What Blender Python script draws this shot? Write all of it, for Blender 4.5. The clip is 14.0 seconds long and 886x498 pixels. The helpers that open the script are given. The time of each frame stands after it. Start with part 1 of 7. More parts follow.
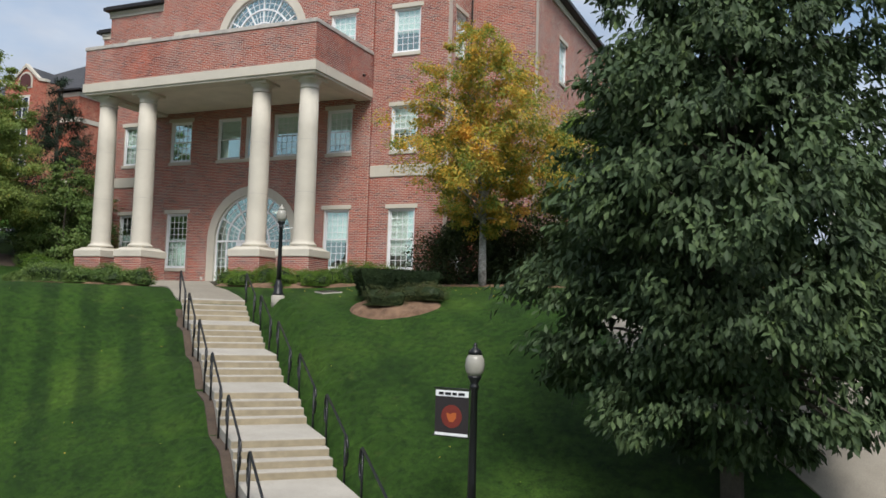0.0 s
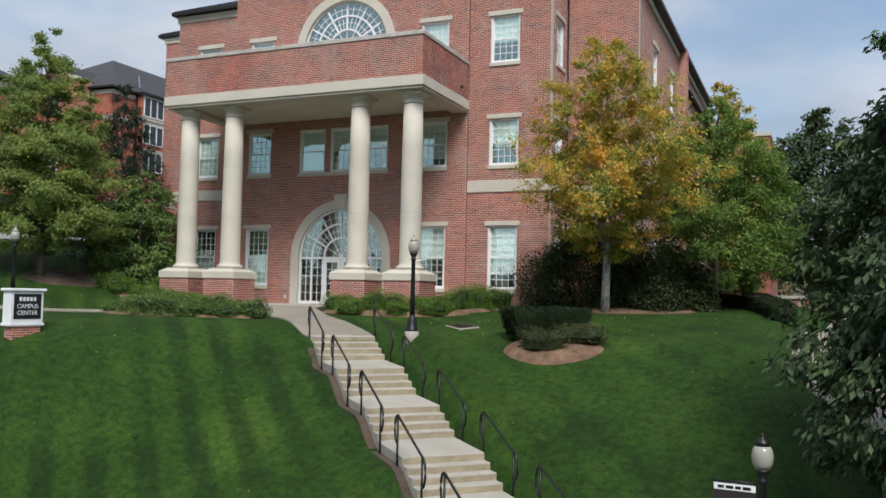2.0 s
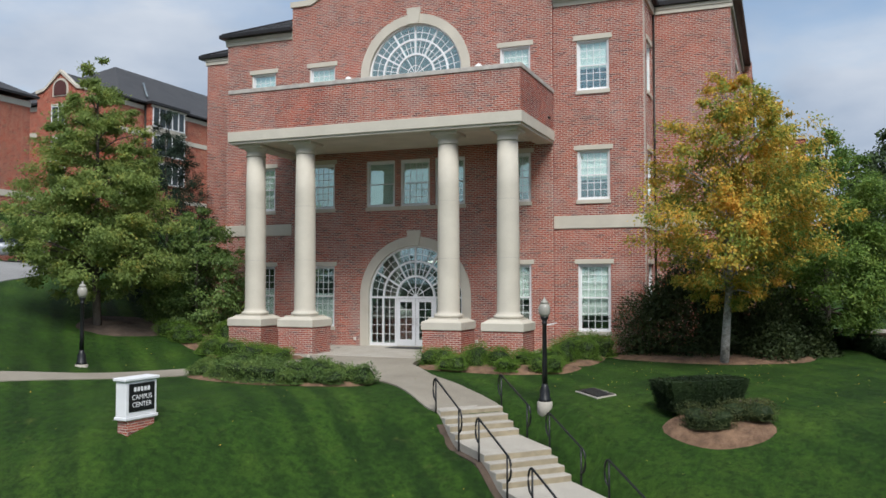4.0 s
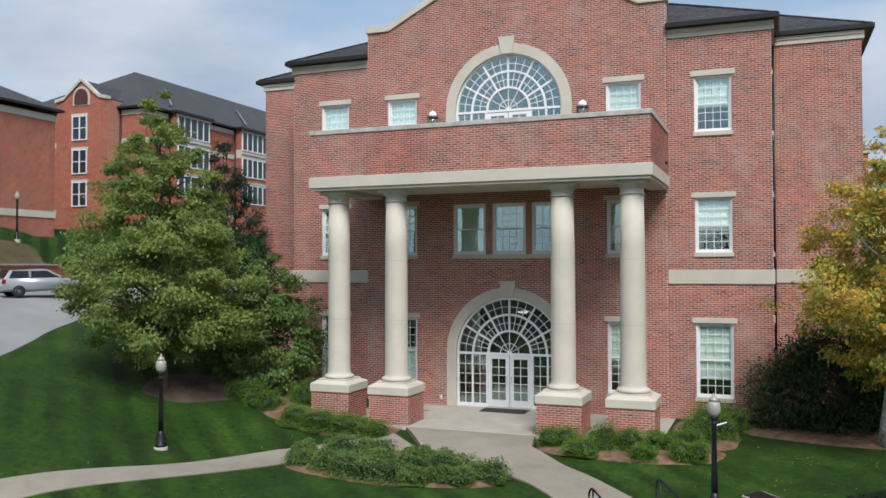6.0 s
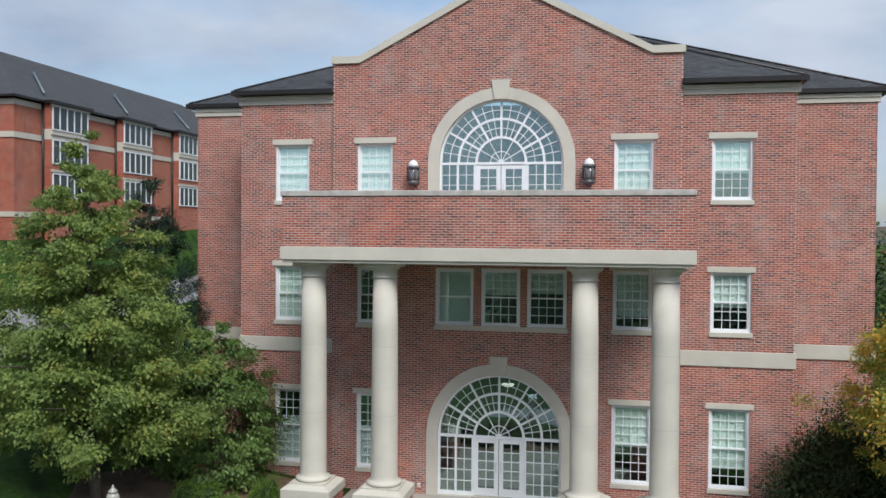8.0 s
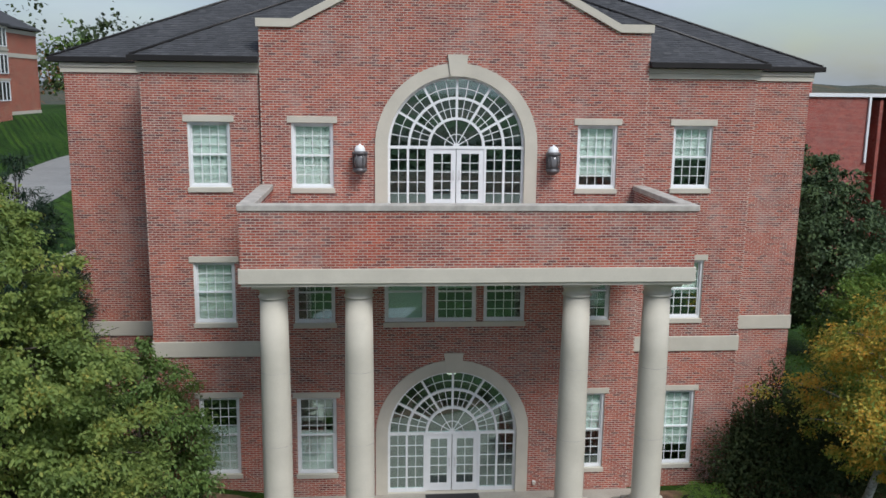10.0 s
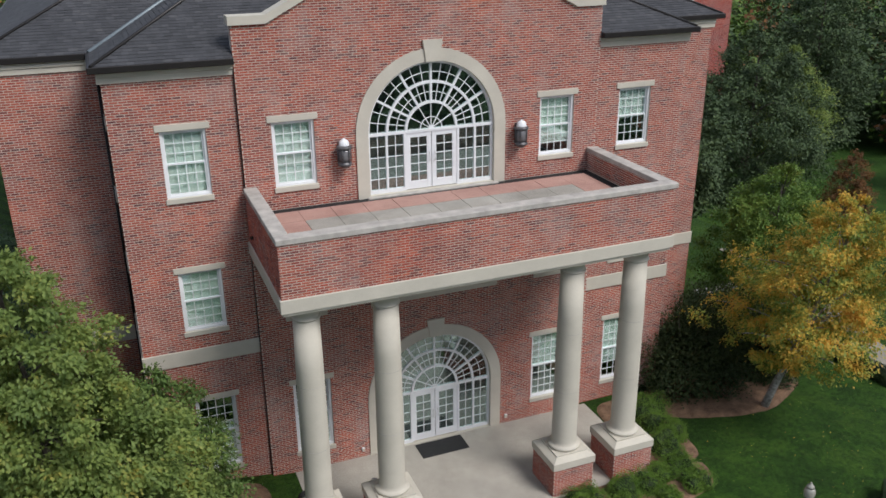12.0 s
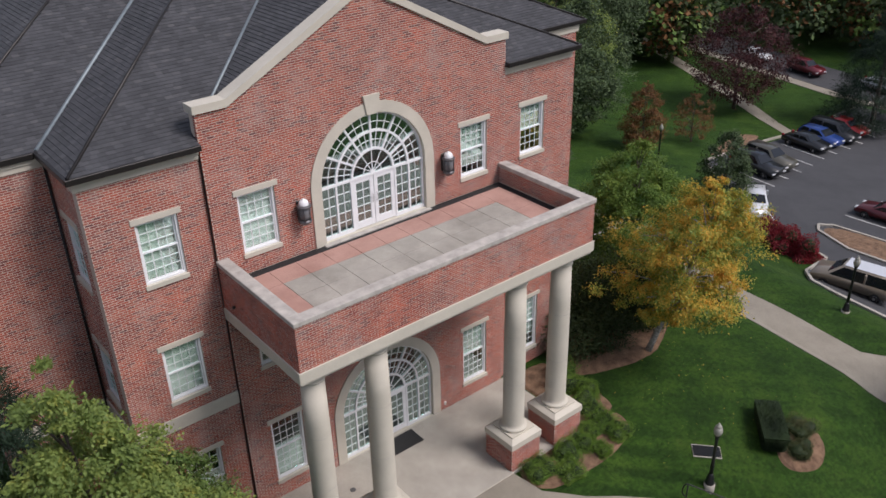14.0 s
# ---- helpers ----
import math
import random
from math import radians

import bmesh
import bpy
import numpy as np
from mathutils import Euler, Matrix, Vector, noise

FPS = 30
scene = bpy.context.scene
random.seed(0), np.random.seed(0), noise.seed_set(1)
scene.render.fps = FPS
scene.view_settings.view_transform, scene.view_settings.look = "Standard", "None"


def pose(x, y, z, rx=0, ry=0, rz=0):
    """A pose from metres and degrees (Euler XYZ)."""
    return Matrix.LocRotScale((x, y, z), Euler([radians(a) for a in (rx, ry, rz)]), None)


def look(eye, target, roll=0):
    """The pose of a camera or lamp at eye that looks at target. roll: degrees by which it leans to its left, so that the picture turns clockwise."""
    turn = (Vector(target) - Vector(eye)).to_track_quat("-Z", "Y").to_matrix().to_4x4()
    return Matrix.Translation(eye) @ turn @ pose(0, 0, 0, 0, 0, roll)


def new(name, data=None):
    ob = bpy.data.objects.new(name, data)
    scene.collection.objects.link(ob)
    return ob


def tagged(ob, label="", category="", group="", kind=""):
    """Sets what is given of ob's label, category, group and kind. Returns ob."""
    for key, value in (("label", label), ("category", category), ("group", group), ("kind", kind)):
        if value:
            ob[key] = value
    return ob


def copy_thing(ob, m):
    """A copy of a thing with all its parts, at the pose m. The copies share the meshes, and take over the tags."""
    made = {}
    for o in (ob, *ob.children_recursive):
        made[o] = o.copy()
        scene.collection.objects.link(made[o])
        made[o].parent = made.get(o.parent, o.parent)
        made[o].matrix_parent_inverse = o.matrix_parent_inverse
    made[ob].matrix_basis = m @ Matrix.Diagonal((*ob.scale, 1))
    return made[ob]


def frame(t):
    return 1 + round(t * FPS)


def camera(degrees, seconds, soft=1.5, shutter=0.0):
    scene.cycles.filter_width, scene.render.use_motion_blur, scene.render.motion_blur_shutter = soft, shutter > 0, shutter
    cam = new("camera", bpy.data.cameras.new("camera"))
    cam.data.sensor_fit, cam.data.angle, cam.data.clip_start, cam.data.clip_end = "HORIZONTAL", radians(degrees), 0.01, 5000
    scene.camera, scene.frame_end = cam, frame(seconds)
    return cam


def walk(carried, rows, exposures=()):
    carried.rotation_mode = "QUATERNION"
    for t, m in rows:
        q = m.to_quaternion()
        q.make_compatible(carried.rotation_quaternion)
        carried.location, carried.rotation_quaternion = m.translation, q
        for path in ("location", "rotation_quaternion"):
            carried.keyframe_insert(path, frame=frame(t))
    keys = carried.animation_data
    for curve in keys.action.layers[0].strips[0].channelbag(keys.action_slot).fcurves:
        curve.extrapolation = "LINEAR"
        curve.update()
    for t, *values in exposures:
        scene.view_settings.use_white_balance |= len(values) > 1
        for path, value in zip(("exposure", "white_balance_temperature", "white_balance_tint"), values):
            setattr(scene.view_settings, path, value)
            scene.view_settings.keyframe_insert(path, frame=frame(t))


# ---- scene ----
cam = camera(54.9, 14.0, soft=1.6)
PATH = [
    (0, (25.463, -34.461, -1.118), (24.659, -32.636, -0.963), 1.7),
    (0.5, (24.258, -34.641, -0.693), (23.449, -32.818, -0.543), 1.5),
    (1, (23.005, -34.879, -0.276), (22.193, -33.055, -0.161), 1.5),
    (1.5, (21.75, -35.004, 0.139), (20.943, -33.178, 0.247), 1.4),
    (2, (20.478, -35.155, 0.553), (19.688, -33.321, 0.663), 1.2),
    (2.5, (19.176, -35.241, 1.034), (18.401, -33.4, 1.134), 1.0),
    (3, (17.769, -35.245, 1.531), (17.014, -33.396, 1.636), 0.6),
    (5.5, (11.548, -34.24, 5.337), (10.82, -32.377, 5.352), -0.5),
    (6, (10.112, -33.688, 5.894), (9.393, -31.822, 5.934), -0.2),
    (6.5, (8.782, -32.994, 6.791), (8.097, -31.115, 6.838), 0.1),
    (7, (7.26, -32.268, 7.725), (6.635, -30.37, 7.804), 0.2),
    (7.5, (5.778, -31.543, 8.682), (5.248, -29.616, 8.759), 0.3),
    (8, (4.219, -30.884, 9.781), (3.817, -28.925, 9.743), 0.4),
    (8.5, (2.716, -30.208, 10.886), (2.446, -28.233, 10.726), 0.6),
    (11, (-6.531, -27.273, 16.817), (-6.087, -25.395, 16.291), 0.1),
    (11.5, (-8.322, -26.858, 18.138), (-7.75, -25.05, 17.502), -0.2),
    (12, (-10.173, -26.295, 19.313), (-9.484, -24.571, 18.569), -0.5),
    (12.5, (-11.791, -25.773, 20.599), (-11.0, -24.144, 19.751), -0.8),
    (13, (-13.335, -25.226, 21.749), (-12.442, -23.69, 20.83), -1.3),
    (13.5, (-14.67, -24.483, 23.234), (-13.672, -23.04, 22.273), -1.3),
    (14, (-15.876, -23.839, 24.574), (-14.781, -22.461, 23.625), -1.4),
]
walk(cam, [(t, look(eye, target, roll)) for t, eye, target, roll in PATH], exposures=((0.0, 0.28, 6450, 10), (3.0, 0.2, 6300, 9), (5.5, 0.25, 6250, 9), (8.5, 0.14, 6050, 9), (11.0, -0.06, 6150, 9), (14.0, -0.02, 6450, 18)))

# ---- light ----
SUN_ELEV, SUN_AZ = 50.0, 150.0
world = bpy.data.worlds.new("overcast_sky")
scene.world = world
world.use_nodes = True
wn, wl = world.node_tree.nodes, world.node_tree.links
wn.clear()
w_out = wn.new("ShaderNodeOutputWorld")
w_bg = wn.new("ShaderNodeBackground")
w_sky = wn.new("ShaderNodeTexSky")
w_sky.sky_type = 'NISHITA'
w_sky.sun_disc = False
w_sky.sun_elevation, w_sky.sun_rotation = radians(SUN_ELEV), radians(SUN_AZ)
w_sky.altitude, w_sky.air_density, w_sky.dust_density, w_sky.ozone_density = 200, 1.2, 2.0, 1.5
w_co = wn.new("ShaderNodeTexCoord")
w_map = wn.new("ShaderNodeMapping")
w_map.inputs["Scale"].default_value = (1.4, 1.4, 3.6)
w_map.inputs["Rotation"].default_value = (0, 0, radians(25))
w_n1 = wn.new("ShaderNodeTexNoise")
w_n1.inputs["Scale"].default_value, w_n1.inputs["Detail"].default_value, w_n1.inputs["Roughness"].default_value = 1.5, 7.0, 0.54
w_r1 = wn.new("ShaderNodeMapRange")
w_r1.inputs["From Min"].default_value, w_r1.inputs["From Max"].default_value = 0.34, 0.56
w_n2 = wn.new("ShaderNodeTexNoise")
w_n2.inputs["Scale"].default_value, w_n2.inputs["Detail"].default_value = 2.6, 6.0
w_r2 = wn.new("ShaderNodeMapRange")
w_r2.inputs["From Min"].default_value, w_r2.inputs["From Max"].default_value = 0.36, 0.66
w_cl = wn.new("ShaderNodeMix")
w_cl.data_type = 'RGBA'
w_cl.inputs[6].default_value = (2.7, 3.2, 4.0, 1)
w_cl.inputs[7].default_value = (4.5, 4.8, 5.3, 1)
w_mix = wn.new("ShaderNodeMix")
w_mix.data_type = 'RGBA'
wl.new(w_co.outputs["Generated"], w_map.inputs["Vector"])
wl.new(w_map.outputs["Vector"], w_n1.inputs["Vector"])
wl.new(w_map.outputs["Vector"], w_n2.inputs["Vector"])
wl.new(w_n1.outputs["Fac"], w_r1.inputs["Value"])
wl.new(w_n2.outputs["Fac"], w_r2.inputs["Value"])
wl.new(w_r2.outputs["Result"], w_cl.inputs[0])
wl.new(w_r1.outputs["Result"], w_mix.inputs[0])
wl.new(w_sky.outputs["Color"], w_mix.inputs[6])
wl.new(w_cl.outputs[2], w_mix.inputs[7])
wl.new(w_mix.outputs[2], w_bg.inputs["Color"])
w_bg.inputs["Strength"].default_value = 0.125
wl.new(w_bg.outputs[0], w_out.inputs["Surface"])
sun_data = bpy.data.lights.new("sun", 'SUN')
sun_data.energy, sun_data.angle, sun_data.color = 3.3, radians(24), (1.0, 0.96, 0.91)
sun = new("sun", sun_data)
sun.rotation_euler = (radians(90 - SUN_ELEV), 0, radians(180 - SUN_AZ))


# ---- materials ----
def nodes_of(name):
    m = bpy.data.materials.new(name)
    m.use_nodes = True
    t = m.node_tree
    b = t.nodes["Principled BSDF"]
    return m, t, b


def noise_node(t, scale, detail=4.0, rough=0.55, vec=None):
    n = t.nodes.new("ShaderNodeTexNoise")
    n.inputs["Scale"].default_value, n.inputs["Detail"].default_value, n.inputs["Roughness"].default_value = scale, detail, rough
    if vec is not None:
        t.links.new(vec, n.inputs["Vector"])
    return n


def ramp_node(t, fac, stops):
    r = t.nodes.new("ShaderNodeValToRGB")
    e = r.color_ramp.elements
    while len(e) < len(stops):
        e.new(0.5)
    for k, (p, c) in zip(e, stops):
        k.position, k.color = p, (*c, 1)
    t.links.new(fac, r.inputs["Fac"])
    return r


def mix_node(t, fac, a, b, mode='MIX'):
    m = t.nodes.new("ShaderNodeMix")
    m.data_type, m.blend_type = 'RGBA', mode
    for sock, v in ((m.inputs[0], fac), (m.inputs[6], a), (m.inputs[7], b)):
        if isinstance(v, bpy.types.NodeSocket):
            t.links.new(v, sock)
        elif isinstance(v, (int, float)):
            sock.default_value = v
        else:
            sock.default_value = (*v, 1)
    return m.outputs[2]


def bump(t, b, height, strength, dist=0.02):
    n = t.nodes.new("ShaderNodeBump")
    n.inputs["Strength"].default_value, n.inputs["Distance"].default_value = strength, dist
    t.links.new(height, n.inputs["Height"])
    t.links.new(n.outputs["Normal"], b.inputs["Normal"])


def world_co(t):
    return t.nodes.new("ShaderNodeNewGeometry").outputs["Position"]


def plain(name, col, rough=0.6, metal=0.0, var=0.12, scale=3.0, fine=60.0, bumpy=0.15):
    """A painted or solid surface with slight stains at one scale and grain at another."""
    m, t, b = nodes_of(name)
    co = world_co(t)
    n1, n2 = noise_node(t, scale, 5, 0.6, co), noise_node(t, fine, 3, 0.6, co)
    dark = tuple(c * (1 - var) for c in col)
    lite = tuple(min(1, c * (1 + var * 0.6)) for c in col)
    c1 = ramp_node(t, n1.outputs["Fac"], ((0.3, dark), (0.7, lite))).outputs["Color"]
    c2 = ramp_node(t, n2.outputs["Fac"], ((0.3, (0.92,) * 3), (0.7, (1.0,) * 3))).outputs["Color"]
    t.links.new(mix_node(t, 1.0, c1, c2, 'MULTIPLY'), b.inputs["Base Color"])
    b.inputs["Roughness"].default_value, b.inputs["Metallic"].default_value = rough, metal
    bump(t, b, n2.outputs["Fac"], bumpy, 0.01)
    return m


BRICK_STOPS = ((0.0, (0.137, 0.048, 0.045)), (0.09, (0.196, 0.058, 0.047)), (0.22, (0.270, 0.069, 0.049)), (0.5, (0.330, 0.084, 0.055)),
               (0.80, (0.37, 0.102, 0.065)), (0.95, (0.405, 0.128, 0.083)), (1.0, (0.33, 0.107, 0.083)))


def brick_tone(t, co, rnd):
    """The bricks' own colours by a number from 0 to 1 each, with cloudy patches over metres as the batches were laid."""
    c = ramp_node(t, rnd, BRICK_STOPS).outputs["Color"]
    n = noise_node(t, 0.75, 6, 0.68, co)
    tone = ramp_node(t, n.outputs["Fac"], ((0.30, (0.60, 0.66, 0.80)), (0.44, (0.92, 0.94, 1.0)), (0.56, (1.08, 1.02, 0.98)), (0.70, (1.30, 1.10, 0.98)))).outputs["Color"]
    c = mix_node(t, 1.0, c, tone, 'MULTIPLY')
    mp = t.nodes.new("ShaderNodeMapping")
    mp.inputs["Scale"].default_value = (1.0, 1.0, 0.6)
    t.links.new(co, mp.inputs["Vector"])
    salt = noise_node(t, 0.9, 6, 0.7, mp.outputs[0])
    c = mix_node(t, ramp_node(t, salt.outputs["Fac"], ((0.50, (0, 0, 0)), (0.74, (0.40, 0.40, 0.40)))).outputs["Color"], c, (0.44, 0.37, 0.35))
    g = noise_node(t, 45, 3, 0.6, co)
    return mix_node(t, 1.0, c, ramp_node(t, g.outputs["Fac"], ((0.3, (0.85,) * 3), (0.7, (1.1,) * 3))).outputs["Color"], 'MULTIPLY'), g


def brick_piece_mat():
    m, t, b = nodes_of("brick_clay")
    geo = t.nodes.new("ShaderNodeNewGeometry")
    c, g = brick_tone(t, geo.outputs["Position"], geo.outputs["Random Per Island"])
    t.links.new(c, b.inputs["Base Color"])
    b.inputs["Roughness"].default_value = 0.85
    bump(t, b, g.outputs["Fac"], 0.3, 0.004)
    return m


def brick_single_mat():
    m, t, b = nodes_of("brick_clay_single")
    oi = t.nodes.new("ShaderNodeObjectInfo")
    c, g = brick_tone(t, world_co(t), oi.outputs["Random"])
    t.links.new(c, b.inputs["Base Color"])
    b.inputs["Roughness"].default_value = 0.85
    bump(t, b, g.outputs["Fac"], 0.3, 0.004)
    return m


def brick_wall_mat(name, axis, tint=(1, 1, 1)):
    """Laid brick as a pattern, for faces that stay far off. axis: which way the wall runs."""
    m, t, b = nodes_of(name)
    co = world_co(t)
    sep, com = t.nodes.new("ShaderNodeSeparateXYZ"), t.nodes.new("ShaderNodeCombineXYZ")
    t.links.new(co, sep.inputs[0])
    t.links.new(sep.outputs["X" if axis == "x" else "Y"], com.inputs["X"])
    t.links.new(sep.outputs["Z"], com.inputs["Y"])
    br = t.nodes.new("ShaderNodeTexBrick")
    br.inputs["Scale"].default_value = 1.0
    br.inputs["Brick Width"].default_value, br.inputs["Row Height"].default_value = 0.254, 0.0794
    br.inputs["Mortar Size"].default_value, br.inputs["Mortar Smooth"].default_value, br.inputs["Bias"].default_value = 0.0105, 0.1, 0.0
    br.inputs["Color1"].default_value, br.inputs["Color2"].default_value = (0, 0, 0, 1), (1, 1, 1, 1)
    t.links.new(com.outputs[0], br.inputs["Vector"])
    val = t.nodes.new("ShaderNodeSeparateColor")
    t.links.new(br.outputs["Color"], val.inputs[0])
    c, g = brick_tone(t, co, val.outputs[0])
    c = mix_node(t, br.outputs["Fac"], c, (0.57, 0.495, 0.42))
    c = mix_node(t, 1.0, c, tint, 'MULTIPLY')
    t.links.new(c, b.inputs["Base Color"])
    b.inputs["Roughness"].default_value = 0.88
    inv = t.nodes.new("ShaderNodeMath")
    inv.operation = 'SUBTRACT'
    inv.inputs[0].default_value = 1.0
    t.links.new(br.outputs["Fac"], inv.inputs[1])
    bump(t, b, inv.outputs[0], 0.5, 0.008)
    return m


def glass_mat(name, tint, gloss=(0.12, 0.8)):
    m = bpy.data.materials.new(name)
    m.use_nodes = True
    t = m.node_tree
    t.nodes.clear()
    out, mx = t.nodes.new("ShaderNodeOutputMaterial"), t.nodes.new("ShaderNodeMixShader")
    tr, gl, lw = t.nodes.new("ShaderNodeBsdfTransparent"), t.nodes.new("ShaderNodeBsdfGlossy"), t.nodes.new("ShaderNodeLayerWeight")
    tr.inputs["Color"].default_value = (*tint, 1)
    gl.inputs["Color"].default_value = (0.80, 1.0, 0.985, 1)
    gl.inputs["Roughness"].default_value = 0.02
    fr = t.nodes.new("ShaderNodeMapRange")
    lw.inputs["Blend"].default_value = 0.22
    fr.inputs["To Min"].default_value, fr.inputs["To Max"].default_value = gloss
    t.links.new(lw.outputs["Facing"], fr.inputs["Value"])
    bp = t.nodes.new("ShaderNodeBump")
    bp.inputs["Strength"].default_value, bp.inputs["Distance"].default_value = 0.08, 0.02
    t.links.new(noise_node(t, 1.2, 2, 0.5, world_co(t)).outputs["Fac"], bp.inputs["Height"])
    t.links.new(bp.outputs[0], gl.inputs["Normal"])
    t.links.new(fr.outputs[0], mx.inputs[0])
    t.links.new(tr.outputs[0], mx.inputs[1])
    t.links.new(gl.outputs[0], mx.inputs[2])
    t.links.new(mx.outputs[0], out.inputs["Surface"])
    return m


def leaf_mat(name, stops, rough=0.5, trans=0.25):
    """Leaves: each its own tone, with light passing through the blade."""
    m, t, b = nodes_of(name)
    geo = t.nodes.new("ShaderNodeNewGeometry")
    big = noise_node(t, 0.9, 4, 0.65, geo.outputs["Position"])
    mixv = t.nodes.new("ShaderNodeMath")
    mixv.operation = 'MULTIPLY_ADD'
    t.links.new(geo.outputs["Random Per Island"], mixv.inputs[0])
    mixv.inputs[1].default_value = 0.42
    sub = t.nodes.new("ShaderNodeMath")
    sub.operation = 'MULTIPLY_ADD'
    t.links.new(big.outputs["Fac"], sub.inputs[0])
    sub.inputs[1].default_value, sub.inputs[2].default_value = 1.9, -0.66
    t.links.new(sub.outputs[0], mixv.inputs[2])
    c = ramp_node(t, mixv.outputs[0], stops).outputs["Color"]
    t.links.new(c, b.inputs["Base Color"])
    b.inputs["Roughness"].default_value = rough
    b.inputs["Specular IOR Level"].default_value = 0.22
    out = t.nodes["Material Output"]
    tl, mx = t.nodes.new("ShaderNodeBsdfTranslucent"), t.nodes.new("ShaderNodeMixShader")
    t.links.new(c, tl.inputs["Color"])
    mx.inputs[0].default_value = trans
    t.links.new(b.outputs[0], mx.inputs[1])
    t.links.new(tl.outputs[0], mx.inputs[2])
    t.links.new(mx.outputs[0], out.inputs["Surface"])
    return m


def lawn_mat():
    m, t, b = nodes_of("mown_grass")
    co = world_co(t)
    mp = t.nodes.new("ShaderNodeMapping")
    mp.inputs["Rotation"].default_value = (0, 0, radians(-46.7))
    t.links.new(co, mp.inputs["Vector"])
    wv = t.nodes.new("ShaderNodeTexWave")
    wv.wave_type, wv.bands_direction, wv.wave_profile = 'BANDS', 'X', 'SIN'
    wv.inputs["Scale"].default_value, wv.inputs["Distortion"].default_value, wv.inputs["Detail"].default_value = 0.26, 1.1, 2.0
    wv.inputs["Detail Scale"].default_value = 0.6
    t.links.new(mp.outputs[0], wv.inputs["Vector"])
    stripe = ramp_node(t, wv.outputs["Fac"], ((0.15, (0.40, 0.48, 0.46)), (0.75, (1.22, 1.16, 1.06)))).outputs["Color"]
    fade = noise_node(t, 0.16, 3, 0.5, co)
    sep, bank = t.nodes.new("ShaderNodeSeparateXYZ"), t.nodes.new("ShaderNodeMapRange")
    t.links.new(co, sep.inputs[0])
    t.links.new(sep.outputs["X"], bank.inputs["Value"])
    bank.inputs["From Min"].default_value, bank.inputs["From Max"].default_value = 7.0, 10.0
    bank.inputs["To Min"].default_value, bank.inputs["To Max"].default_value = 1.0, 0.3
    stripe = mix_node(t, ramp_node(t, fade.outputs["Fac"], ((0.40, (0.12,) * 3), (0.62, (0.9,) * 3))).outputs["Color"], (0.86, 0.88, 0.87), stripe)
    stripe = mix_node(t, bank.outputs["Result"], (0.86, 0.88, 0.87), stripe)
    patch = noise_node(t, 0.35, 5, 0.62, co)
    c = ramp_node(t, patch.outputs["Fac"], ((0.28, (0.0138, 0.040, 0.0044)), (0.5, (0.0255, 0.066, 0.0070)), (0.72, (0.047, 0.096, 0.0118)))).outputs["Color"]
    c = mix_node(t, 1.0, c, stripe, 'MULTIPLY')
    dry = noise_node(t, 1.7, 6, 0.7, co)
    c = mix_node(t, ramp_node(t, dry.outputs["Fac"], ((0.60, (0, 0, 0)), (0.78, (0.5, 0.5, 0.5)))).outputs["Color"], c, (0.085, 0.105, 0.026))
    fine = noise_node(t, 38, 5, 0.75, co)
    c = mix_node(t, 1.0, c, ramp_node(t, fine.outputs["Fac"], ((0.3, (0.40,) * 3), (0.72, (1.6,) * 3))).outputs["Color"], 'MULTIPLY')
    tuft = noise_node(t, 5.0, 6, 0.75, co)
    c = mix_node(t, 1.0, c, ramp_node(t, tuft.outputs["Fac"], ((0.32, (0.42, 0.48, 0.42)), (0.68, (1.58, 1.50, 1.45)))).outputs["Color"], 'MULTIPLY')
    t.links.new(c, b.inputs["Base Color"])
    b.inputs["Roughness"].default_value = 0.85
    b.inputs["Specular IOR Level"].default_value = 0.2
    bump(t, b, fine.outputs["Fac"], 0.9, 0.05)
    return m


def speckle(name, stops, s1, s2, rough=0.9, b_str=0.4, b_dist=0.02):
    m, t, b = nodes_of(name)
    co = world_co(t)
    n1, n2 = noise_node(t, s1, 6, 0.65, co), noise_node(t, s2, 4, 0.7, co)
    c = ramp_node(t, n1.outputs["Fac"], stops).outputs["Color"]
    c = mix_node(t, 1.0, c, ramp_node(t, n2.outputs["Fac"], ((0.25, (0.7,) * 3), (0.75, (1.25,) * 3))).outputs["Color"], 'MULTIPLY')
    t.links.new(c, b.inputs["Base Color"])
    b.inputs["Roughness"].default_value = rough
    bump(t, b, n2.outputs["Fac"], b_str, b_dist)
    return m


def slate_mat():
    m, t, b = nodes_of("slate_shingle")
    geo = t.nodes.new("ShaderNodeNewGeometry")
    c = ramp_node(t, geo.outputs["Random Per Island"], ((0.0, (0.036, 0.037, 0.041)), (0.5, (0.047, 0.048, 0.053)), (0.9, (0.057, 0.058, 0.063)), (1.0, (0.072, 0.072, 0.075)))).outputs["Color"]
    n = noise_node(t, 0.8, 5, 0.6, geo.outputs["Position"])
    c = mix_node(t, 1.0, c, ramp_node(t, n.outputs["Fac"], ((0.3, (0.82,) * 3), (0.7, (1.15,) * 3))).outputs["Color"], 'MULTIPLY')
    g = noise_node(t, 70, 3, 0.7, geo.outputs["Position"])
    t.links.new(c, b.inputs["Base Color"])
    b.inputs["Roughness"].default_value = 0.8
    bump(t, b, g.outputs["Fac"], 0.3, 0.004)
    return m


